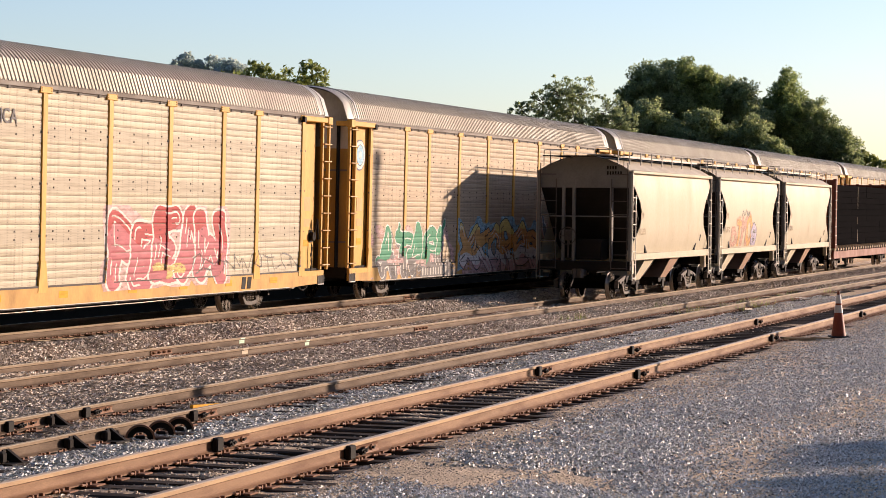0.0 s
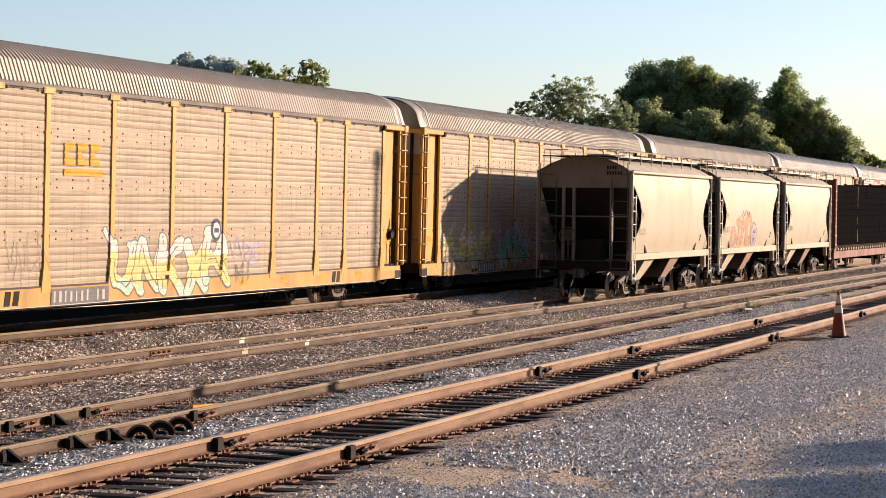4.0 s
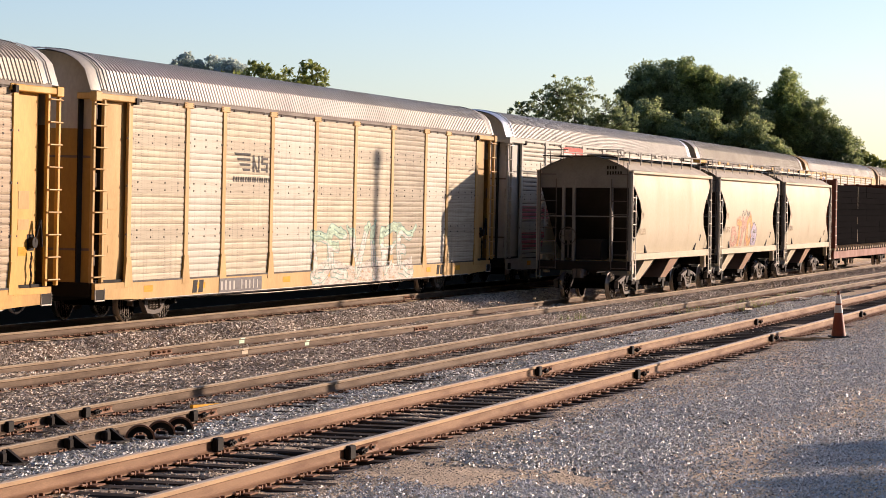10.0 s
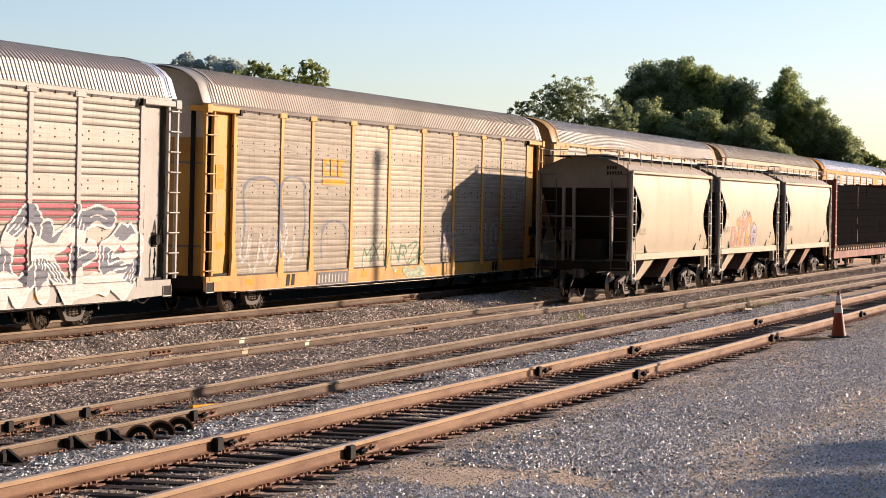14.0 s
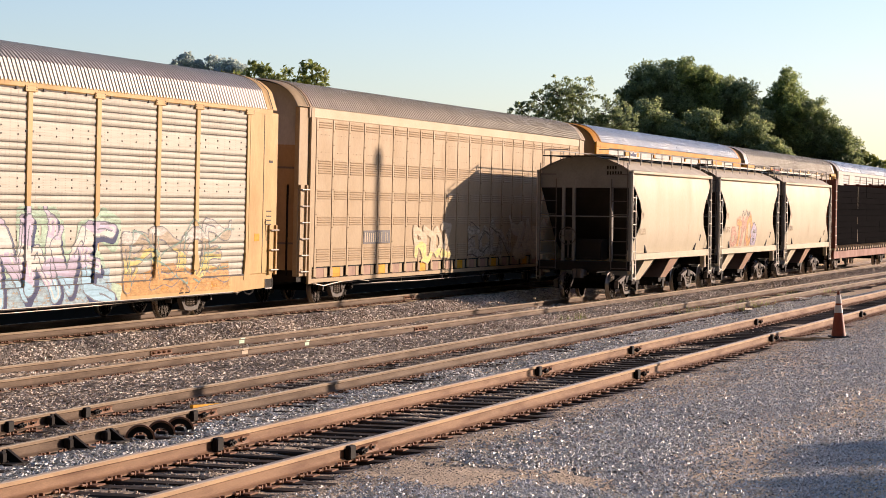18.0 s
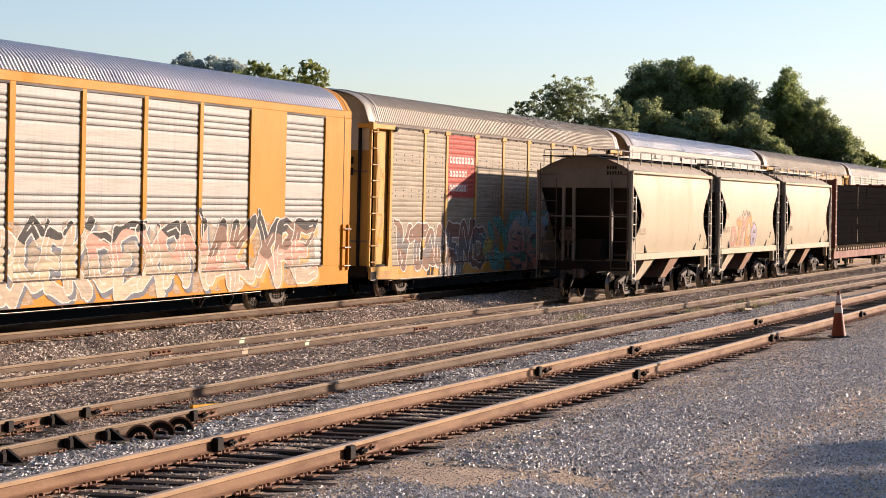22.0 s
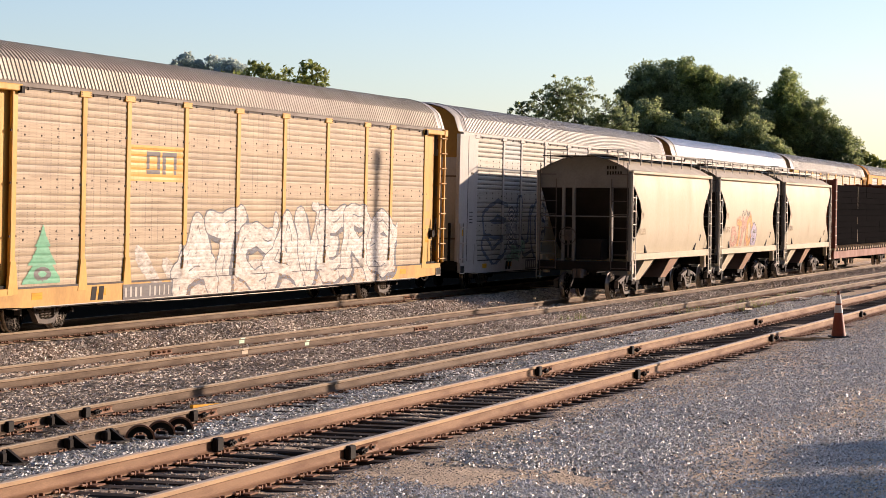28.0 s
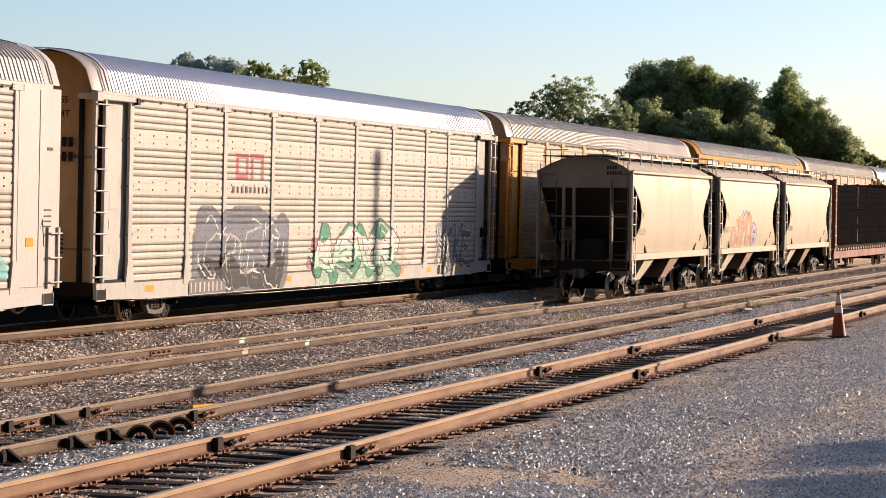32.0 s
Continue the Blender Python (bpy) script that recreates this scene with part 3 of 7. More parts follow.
def build_track(key, number, y0, y1, tie_from, tie_to, sunk, label):
    z = TRACKS[key][3]
    tr = thing("track_%d" % number, I4, label, "track", kind="structure")
    for side in (-1, 1):
        part("rail", rail_mesh(key, side, y0, y1), tr)
    rnd = random.Random(number)
    iron, rest = iron_mesh(), Build()
    plates = Build()
    y = tie_from
    while y < tie_to:
        x = track_x(key, y)
        part("tie", TIES[rnd.randrange(5)], tr, pose(x + rnd.uniform(-0.06, 0.06), y, z - 0.188 - sunk, 0, 0, track_turn(key, y) + rnd.uniform(-1.6, 1.6)))
        for side in (-1, 1):
            if key in ("main", "siding") and rnd.random() < 0.15:
                continue
            plates.add([(a + x + side * 0.755, b + y, c + z - 0.19) for a, b, c in iron.v], iron.f)
        y += 0.5 + rnd.uniform(-0.03, 0.03)
    part("spikes_and_plates", plates.mesh("spikes", "plate"), tr)["kind"] = "stuff"
    y_behind = y0 + 0.3
    while y_behind < tie_from - 0.3:
        x = track_x(key, y_behind)
        rest.box(x - 1.3, x + 1.3, y_behind - 0.11, y_behind + 0.11, z - 0.35, z - 0.188 - sunk)
        y_behind += 0.52
    while y < y1:
        x = track_x(key, y)
        rest.box(x - 1.3, x + 1.3, y - 0.11, y + 0.11, z - 0.35, z - 0.188 - sunk)
        y += 0.52
    if rest.v:
        part("far_ties", rest.mesh("far_ties", "tie"), tr)["kind"] = "stuff"
    return tr


def joint(tr, key, side, y, mesh):
    part("joint_bar" if mesh.name.startswith("joint") else "rail_clamp", mesh, tr, pose(track_x(key, y) + side * 0.755, y, TRACKS[key][3], 0, 0, track_turn(key, y)))


T1 = build_track("main", 1, -480, 640, 30, 75, 0.012, "main line rails with brown webs in deep dark ballast")
T2 = build_track("siding", 2, -60, 300, 30, 100, 0.02, "rusty siding rails on buried ties in dark ballast")
T3 = build_track("middle", 3, -8, 260, 20, 110, 0.0, "rusty rails on weathered ties in a yard")
T4 = build_track("near", 4, -10, 260, 12, 100, 0.0, "rusty yard rails on open weathered wooden ties")
JOINT, CLAMP = joint_mesh(), heavy_joint_mesh()


# ---------- trucks and wheels, shared by all cars ----------
def wheelset_mesh():
    g = Build()
    for s in (-1, 1):
        g.lathe([(s * 0.68, 0.10), (s * 0.68, 0.40)], 28, "x", 0)
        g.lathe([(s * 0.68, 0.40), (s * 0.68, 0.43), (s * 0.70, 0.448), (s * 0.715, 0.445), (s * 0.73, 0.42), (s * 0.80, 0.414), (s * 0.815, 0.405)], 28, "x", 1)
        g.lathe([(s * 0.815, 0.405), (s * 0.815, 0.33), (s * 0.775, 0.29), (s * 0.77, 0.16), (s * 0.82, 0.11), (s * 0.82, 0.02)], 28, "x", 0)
        g.lathe([(s * 0.86, 0.085), (s * 1.06, 0.085), (s * 1.08, 0.06), (s * 1.08, 0.01)], 12, "x", 0)
        for i in range(3):
            a = 2 * math.pi * i / 3
            g.rod((s * 1.07, 0.045 * math.cos(a), 0.045 * math.sin(a)), (s * 1.10, 0.045 * math.cos(a), 0.045 * math.sin(a)), 0.014, 6)
    g.rod((-0.86, 0, 0), (0.86, 0, 0), 0.085, 12)
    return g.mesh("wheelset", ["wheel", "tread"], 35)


def side_frame_mesh():
    """Cast side frame: arched top chord, sloping lower chord round the spring window, journal jaws."""
    g = Build()
    for s in (-1, 1):
        g.prism([(s * 1.08, 0.50), (s * 1.06, 0.60), (s * 0.62, 0.68), (s * 0.30, 0.74), (0.0, 0.74), (0.0, 0.64), (s * 0.28, 0.63), (s * 0.60, 0.55), (s * 0.68, 0.50)], "x", 0.93, 1.05)
        g.prism([(s * 1.08, 0.50), (s * 1.10, 0.36), (s * 1.04, 0.36), (s * 1.02, 0.50)], "x", 0.92, 1.06)
        g.prism([(s * 0.70, 0.50), (s * 0.62, 0.52), (s * 0.34, 0.18), (s * 0.0, 0.15), (0.0, 0.24), (s * 0.28, 0.27), (s * 0.50, 0.50)], "x", 0.93, 1.05)
        g.prism([(s * 0.40, 0.25), (s * 0.33, 0.25), (s * 0.28, 0.66), (s * 0.37, 0.66)], "x", 0.94, 1.04)
        g.box(0.94, 1.09, s * 0.89 - 0.12, s * 0.89 + 0.12, 0.50, 0.58, c=0.015)
    return g.mesh("side_frame", "truck", 30)


def spring_mesh():
    g = Build()
    for dy in (-0.16, 0.0, 0.16):
        pts = [(0.99 + 0.055 * math.cos(a), dy + 0.055 * math.sin(a), 0.25 + 0.27 * a / (2 * math.pi * 5)) for a in [i * math.pi / 4 for i in range(41)]]
        g.path(pts, 0.014, 5)
    return g.mesh("spring_group", "spring", 40)


def bolster_mesh():
    g = Build()
    g.prism([(-0.19, 0.52), (0.19, 0.52), (0.19, 0.66), (0.12, 0.74), (-0.12, 0.74), (-0.19, 0.66)], "x", -1.08, 1.08)
    g.rod((0, 0, 0.7), (0, 0, 0.86), 0.2, 14)
    for s in (-1, 1):
        g.rod((-0.75, s * 0.42, 0.36), (0.75, s * 0.42, 0.36), 0.03, 6)
        g.box(-0.82, -0.66, s * 0.42 - 0.05, s * 0.42 + 0.06, 0.30, 0.46)
        g.box(0.66, 0.82, s * 0.42 - 0.05, s * 0.42 + 0.06, 0.30, 0.46)
    return g.mesh("truck", "black", 30)


WHEELSET, SIDE_FRAME, SPRINGS, BOLSTER = wheelset_mesh(), side_frame_mesh(), spring_mesh(), bolster_mesh()
ROLLING = []


def truck(parent, y, x=0.0, rolls=False):
    t = part("truck", BOLSTER, parent, pose(x, y, 0))
    for m in (I4, TURN):
        part("side_frame", SIDE_FRAME, t, m)
        part("spring_group", SPRINGS, t, m)
    for s in (-1, 1):
        w = part("wheelset", WHEELSET, t, pose(0, s * 0.89, 0.42))
        if rolls:
            ROLLING.append((w, s))
    return t


def coupler_mesh():
    g = Build()
    g.box(-0.09, 0.09, 0.0, 0.62, 0.74, 0.94, c=0.02)
    g.prism([(-0.12, 0.60), (0.14, 0.62), (0.19, 0.74), (0.12, 0.86), (0.04, 0.84), (0.06, 0.72), (-0.10, 0.80), (-0.17, 0.70)], "z", 0.70, 0.98)
    hose = [(0.3, 0.1, 0.75), (0.32, 0.35, 0.5), (0.3, 0.6, 0.36), (0.24, 0.72, 0.42)]
    g.path(hose, 0.025, 6)
    return g.mesh("coupler", "truck", 30)


COUPLER = coupler_mesh()

# ---------- autorack cars ----------
# local frame: x towards the yard, y along the train, z up from the rail head
EDGES = [-11.9, -9.07, -7.08, -4.26, -1.4, 1.4, 4.26, 7.08, 9.07, 11.9]
SILL0, SILL1, TOP, EAVE, HEAD, CROWN, HALF = 0.54, 0.93, 4.76, 4.88, 5.06, 5.77, 1.5
BANDS = (1.93, 2.95, 3.95)


def relief(z, deep=False):
    """Depth of the side screen at height z: flat strips at the bolt bands, rounded ridges between, wider and bolder on deep screens."""
    for b in BANDS:
        if abs(z - b) < 0.15:
            return 0.0
    if z > TOP - 0.08 or z < SILL1 + 0.08:
        return 0.0
    lo = max([b + 0.15 for b in BANDS if b < z] + [SILL1 + 0.08])
    hi = min([b - 0.15 for b in BANDS if b > z] + [TOP - 0.08])
    n = max(1, round((hi - lo) / 0.145))
    u = (z - lo) / (hi - lo) * n % 1.0
    if deep:
        return -0.022 * (0.5 - 0.5 * math.cos(2 * math.pi * u)) ** 2.5
    return -0.010 * (0.5 - 0.5 * math.cos(2 * math.pi * u)) ** 4


def levels(z0, z1, deep=False):
    """Heights at which the screen's profile is sampled."""
    zs = [z0]
    stops = sorted([SILL1 + 0.08, TOP - 0.08] + [b + s for b in BANDS for s in (-0.15, 0.15)])
    stops = [z0] + [s for s in stops if z0 < s < z1] + [z1]
    for a, b in zip(stops, stops[1:]):
        flat = any(abs((a + b) / 2 - q) < 0.15 for q in BANDS) or b - a < 0.1
        n = 1 if flat else max(1, round((b - a) / 0.145)) * (10 if deep else 8)
        zs += [a + (b - a) * (i + 1) / n for i in range(n)]
    return zs


def screen_mesh(width, z0=SILL1, z1=TOP, bolts=True, deep=False):
    """One corrugated side screen, centred on y, its face at x = 1.44."""
    g = Build()
    zs = levels(z0, z1, deep)
    w = width / 2
    g.sheet([[(1.44 + relief(z, deep), y, z) for y in (-w, w)] for z in zs])
    # a dark strip lies in the bottom of every groove
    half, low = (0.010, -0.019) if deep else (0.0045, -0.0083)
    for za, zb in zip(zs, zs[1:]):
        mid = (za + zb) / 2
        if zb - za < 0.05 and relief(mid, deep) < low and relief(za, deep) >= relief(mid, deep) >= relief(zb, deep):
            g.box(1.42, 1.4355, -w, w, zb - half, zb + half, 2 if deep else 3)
    g.box(1.38, 1.43, -w, w, z0, z0 + 0.03)
    g.box(1.37, 1.40, -w, w, z0, z1)
    if bolts:
        n = max(3, round(width / 0.68))
        for b in BANDS:
            for s in (-0.07, 0.09):
                for i in range(n):
                    y = -w + width * (i + 0.5) / n
                    g.box(1.435, 1.452, y - 0.016, y + 0.016, b + s - 0.016, b + s + 0.016, 1)
    g.box(1.43, 1.480, -w, w, z0 - 0.016, z0 + 0.022, 1)
    # clips along the top edge
    for i in range(3):
        y = -w + width * (i + 0.5) / 3
        g.box(1.43, 1.475, y - 0.05, y + 0.05, z1 - 0.02, z1 + 0.03, 1)
    g.box(1.43, 1.462, -w, w, z1 - 0.004, z1 + 0.016, 1)
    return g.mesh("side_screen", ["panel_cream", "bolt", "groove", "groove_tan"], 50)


def rib_mesh(flare=True):
    """Upright post: channel with a wide cap plate at the top and a spread foot over the sill."""
    g = Build()
    g.box(1.40, 1.468, -0.10, 0.10, SILL1 - 0.02, TOP - 0.02, c=0.012)
    g.box(1.42, 1.488, -0.24, 0.24, TOP - 0.05, TOP + 0.075, c=0.01)
    if flare:
        g.prism([(-0.10, 1.45), (0.10, 1.45), (0.20, 0.82), (-0.20, 0.82)], "x", 1.43, 1.486)
    for b in BANDS:
        for s in (-1, 1):
            g.box(1.44, 1.462, s * 0.125 - 0.018, s * 0.125 + 0.018, b - 0.02, b + 0.02, 1)
    for s in (-1, 1):
        for z in (TOP, TOP + 0.045):
            g.box(1.48, 1.494, s * 0.19 - 0.012, s * 0.19 + 0.012, z - 0.01, z + 0.012, 1)
    return g.mesh("post", ["yellow", "bolt"], 30)


def roof_profile(n=11, high=False):
    """Half-round roof section from eave to eave: steep shoulders, low crown. high: it ends on the head of a full-height side."""
    pts = []
    for i in range(n):
        u = 1 - 2 * i / (n - 1)
        x = math.copysign(abs(u) ** 0.8, u)
        z = float(np.interp(abs(x), [0, 0.3, 0.55, 0.75, 0.88, 0.96, 1.0], [CROWN, 5.745, 5.67, 5.543, 5.365, 5.195, HEAD if high else EAVE]))
        pts.append(((HALF - 0.03) * x, z))
    return pts


def roof_mesh(y0, y1, high=False):
    """Roof sheets with cross ridges six inches apart."""
    g = Build()
    prof = roof_profile(17, high)
    grid, n = [], int((y1 - y0) / 0.155)
    rise = 0.036 if high else 0.021
    for i in range(n):
        y = y0 + (y1 - y0) * i / n
        for du, dz in ((0.0, 0.0), (0.058, 0.0), (0.075, rise), (0.135, rise)):
            grid.append([(x * (1 + dz * 0.45), y + du, z + dz * 0.9 - 0.012) for x, z in prof])
    grid.append([(x, y1, z) for x, z in prof])
    g.sheet(grid)
    return g.mesh("roof_sheet", "roof_brown")


def roof_cap_mesh(length=0.75, high=False):
    """Smooth end piece of the roof with a raised lip and a black strap."""
    g = Build()
    prof = roof_profile(17, high)
    grid = []
    for dy, k in ((0.0, 1.012), (0.10, 1.012), (0.11, 1.0), (length - 0.1, 0.995), (length, 0.965)):
        grid.append([(x * k, dy, EAVE + (z - EAVE) * k + (0.01 if k > 1 else 0)) for x, z in prof])
    g.sheet(grid)
    g.sheet([[(x * 1.018, dy, z + 0.016) for x, z in prof] for dy in (0.28, 0.34)], 1)
    return g.mesh("roof_cap", ["roof_grey", "black"], 40)


def chord_mesh():
    g = Build()
    g.box(1.36, 1.47, -13.3, 13.3, TOP + 0.02, EAVE + 0.04, c=0.02)
    return g.mesh("top_chord", "roof_brown")


def sill_mesh():
    """Deep side sill of the flat car with stencil plates and drain slots; a black patch stands in for the shaded step
    opening at each end, framed by a pale bar.
    """
    g = Build()
    h = 13.4
    g.prism([(-h, SILL1), (-h, 0.60), (-12.0, 0.57), (-11.2, SILL0), (11.2, SILL0), (12.0, 0.57), (h, 0.60), (h, SILL1)], "x", 1.40, 1.475)
    for s in (-1, 1):
        g.box(1.47, 1.481, s * 13.2 - 0.21, s * 13.2 + 0.19, 0.59, 0.80, 1)
        g.path([(1.482, s * 13.2 - 0.21, 0.80), (1.482, s * 13.2 - 0.21, 0.575), (1.482, s * 13.2 + 0.2, 0.575), (1.482, s * 13.2 + 0.2, 0.82)], 0.014, 6, 3)
    g.box(1.30, 1.49, -11.1, 11.1, SILL0 - 0.02, SILL0 + 0.004, 1)
    # pale strip: light on the lower flange, put in as colour
    g.box(1.476, 1.494, -11.1, 11.1, SILL0 + 0.005, SILL0 + 0.02, 3)
    for y in (-8.6, 8.3):
        for dy in (0, 0.32):
            g.prism([(y + dy - 0.12, SILL0 + 0.06), (y + dy + 0.10, SILL0 + 0.06), (y + dy + 0.16, SILL1 - 0.05), (y + dy - 0.06, SILL1 - 0.05)], "x", 1.46, 1.482, 1)
    rnd = random.Random(3)
    for i in range(9):
        y = -11 + 2.6 * i + rnd.uniform(-0.3, 0.3)
        g.box(1.47, 1.479, y, y + rnd.uniform(0.34, 0.5), 0.69, 0.83, 2)
    return g.mesh("side_sill", ["yellow", "black", "p_safety", "ironwhite"], 30)


def ladder_mesh(z0=0.95, z1=4.72, wide=0.44):
    g = Build()
    for dy in (-wide / 2, wide / 2):
        g.box(1.43, 1.50, dy - 0.045, dy + 0.045, z0, z1, c=0.008)
    # black sheet set back behind the rungs in place of shade
    g.box(1.10, 1.13, -wide / 2, wide / 2, z0, z1, 1)
    n = int((z1 - z0) / 0.43)
    for i in range(n + 1):
        z = z0 + 0.12 + (z1 - z0 - 0.24) * i / n
        g.path([(1.47, -wide / 2 - 0.03, z), (1.545, -wide / 2 - 0.03, z), (1.545, wide / 2 + 0.03, z), (1.47, wide / 2 + 0.03, z)], 0.016, 6, 2)
    return g.mesh("ladder", ["yellow", "black", "ironwhite"], 30)


def recess_mesh():
    """Set-back door pocket between the last post and the ladder, with a deep slot by the ladder; outward is +y."""
    g = Build()
    g.box(1.28, 1.35, -0.66, 0.40, 0.93, 4.72)
    g.box(1.0, 1.48, -0.66, 0.66, 0.80, 0.93)
    # black sheets line the slot to hold its shade
    g.box(0.86, 0.92, 0.38, 0.62, 0.93, 4.72, 3)
    g.box(0.9, 1.33, 0.40, 0.415, 0.93, 4.72, 3)
    g.box(1.35, 1.356, -0.32, 0.10, 2.45, 2.8, 1)
    g.box(1.35, 1.356, -0.32, 0.10, 2.05, 2.25, 1)
    g.box(1.35, 1.356, -0.30, 0.06, 1.55, 1.72, 2)
    return g.mesh("door_pocket", ["yellow", "yellow_pale", "p_safety", "black"])


def track_beam_mesh():
    """Upper door rail over the pocket, boxed in and capped at its end."""
    g = Build()
    g.box(1.08, 1.53, -0.98, 0.86, 4.70, 4.83, c=0.015)
    g.box(1.40, 1.55, 0.62, 0.90, 4.66, 4.86, c=0.015)
    g.box(1.46, 1.56, -1.04, -0.92, 4.66, 4.80, 1)
    return g.mesh("door_rail", ["yellow", "black"])


def end_door_mesh():
    """Bulged end door of two leaves with a grey upper shield and hinge bars; outward is +y."""
    g = Build()
    prof = [(p[0] * 0.93, p[1] - 0.06) for p in roof_profile(17)]
    xs = [-1.38 + 2.76 * i / 12 for i in range(13)]
    bow = lambda x: 0.30 * (1 - (x / 1.4) ** 2)
    g.sheet([[(x, bow(x), z) for x in xs] for z in (0.95, 2.0, 3.0, 4.1)])
    g.sheet([[(x, bow(x), z) for x in xs] for z in (4.1, 4.75)], 1)
    top = []
    for k in (0.0, 0.5, 1.0):
        row = []
        for x in xs:
            zt = np.interp(x, [p[0] for p in prof][::-1], [p[1] for p in prof][::-1])
            row.append((x, bow(x) * (1 - 0.5 * k * k), 4.75 + (zt - 4.75) * k))
        top.append(row)
    g.sheet(top, 1)
    for x in (-0.02, 0.02):
        g.box(x - 0.012, x + 0.012, 0.28, 0.325, 0.95, 4.9, 2)
    for z in (1.3, 2.9, 4.3):
        for s in (-1, 1):
            g.rod((s * 1.36, 0.03, z), (s * 1.36, 0.03, z + 0.3), 0.05, 8, 2)
    g.box(-1.4, 1.4, -0.05, 0.05, 0.80, 0.97, 2)
    for z in (1.6, 3.5):
        g.sheet([[(x, bow(x) + 0.012, z + dz) for x in xs] for dz in (0, 0.05)], 2)
    return g.mesh("end_door", ["door_brown", "door_grey", "chord"], 40)


def underframe_mesh():
    g = Build()
    g.box(-0.33, 0.33, -13.4, 13.4, 0.52, 0.98)
    g.box(-1.42, 1.42, -13.3, 13.3, 0.93, 0.99)
    for i in range(9):
        y = -10.0 + 2.5 * i
        g.prism([(-1.4, 0.95), (-1.4, 0.72), (-0.33, 0.5), (0.33, 0.5), (1.4, 0.72), (1.4, 0.95)], "y", y - 0.06, y + 0.06)
    g.rod((0.75, -2.0, 0.55), (0.75, -0.9, 0.55), 0.18, 12)
    g.box(0.6, 1.0, 0.4, 0.9, 0.36, 0.72, c=0.03)
    g.rod((1.2, -0.6, 0.5), (1.2, -1.2, 0.5), 0.1, 10)
    g.path([(1.05, -9.0, 0.46), (1.05, -3.0, 0.42), (0.9, 2.0, 0.42), (1.05, 9.0, 0.46)], 0.022, 6)
    g.path([(1.3, -11, 0.58), (1.3, 11, 0.58)], 0.028, 6)
    for s in (-1, 1):
        g.box(-1.35, 1.35, s * 13.25 - 0.15, s * 13.25 + 0.15, 0.66, 0.95)
    return g.mesh("underframe", "black", 30)


def brake_pipe_mesh():
    """Air pipe and rods hung under the side sill, with a bent rod over each truck."""
    g = Build()
    g.path([(1.36, -8.2, 0.50), (1.36, -4.0, 0.46), (1.36, 3.0, 0.46), (1.36, 8.0, 0.50)], 0.009, 6)
    for s in (-1, 1):
        g.path([(1.38, s * 8.3, 0.56), (1.40, s * 9.2, 0.62), (1.40, s * 10.4, 0.60), (1.38, s * 11.6, 0.52), (1.30, s * 12.3, 0.60)], 0.016, 6)
        for y in (2.0, 5.6):
            g.rod((1.36, s * y, 0.46), (1.36, s * y, 0.56), 0.012, 6)
    return g.mesh("brake_pipe", "spring", 40)


def brake_mesh():
    """Wheel-less lever hand brake: housing, ratchet lever and the hanging chain."""
    g = Build()
    g.box(1.10, 1.36, -0.16, 0.16, 1.62, 1.98, c=0.03)
    g.rod((1.34, 0.0, 1.8), (1.46, 0.0, 1.8), 0.11, 12)
    g.path([(1.44, 0.0, 1.8), (1.46, 0.18, 2.25), (1.46, 0.26, 1.72)], 0.025, 6)
    pts = [(1.42, -0.08 + 0.02 * math.sin(i * 1.3), 1.62 - 0.08 * i) for i in range(11)]
    pts += [(1.44, -0.08 - 0.13 * i, 0.82 - 0.28 * math.sin(math.pi * i / 8) - 0.02 * i) for i in range(9)]
    for i, (a, b) in enumerate(zip(pts, pts[1:])):
        g.rod(a, b, 0.024 if i % 2 else 0.016, 5)
    return g.mesh("hand_brake", "black", 30)


def flush_end_mesh():
    """Smooth end section of a full-height side, with a seam and hinge line."""
    g = Build()
    g.box(1.36, 1.475, -0.84, 0.84, 0.93, TOP + 0.05, c=0.015)
    g.box(1.47, 1.482, -0.02, 0.0, 0.95, TOP, 1)
    g.box(1.47, 1.484, 0.30, 0.52, 3.6, 3.66, 1)
    for z in (2.1, 2.2, 2.3, 2.42):
        g.box(1.474, 1.481, 0.2, 0.5, z, z + 0.03, 1)
    g.box(1.474, 1.481, -0.5, -0.2, 1.72, 1.9, 2)
    return g.mesh("end_section", ["yellow", "bolt", "p_safety"])


def car_frame(i, label):
    car = thing("autorack_car", pose(0, 0, 0), label, "railcar", "moving autorack train")
    part("underframe", cached("uf", underframe_mesh), car)
    part("brake_pipe", cached("bpipe", brake_pipe_mesh), car)
    for s in (-1, 1):
        truck(car, s * 9.75, 0.0, True)
    part("coupler", COUPLER, car, pose(0, 13.4, 0))
    part("coupler", COUPLER, car, pose(0, -13.4, 0, 0, 0, 180))
    return car


def add_roof(car, roof, cap, chord):
    part("roof_sheet", cached("roof", lambda: roof_mesh(-12.9, 12.9)), car, mats=[roof])
    c = cached("cap", roof_cap_mesh)
    part("roof_cap", c, car, pose(0, 12.9, 0), mats=[cap])
    part("roof_cap", c, car, pose(0, -12.9, 0, 0, 0, 180), mats=[cap])
    ch = cached("chord", chord_mesh)
    for m in (I4, TURN):
        part("top_chord", ch, car, m, mats=[chord])


def add_ends(car, low, high):
    d = cached("end", end_door_mesh)
    part("end_door", d, car, pose(0, 13.28, 0), mats=[low, high])
    part("end_door", d, car, pose(0, -13.28, 0, 0, 0, 180), mats=[low, high])


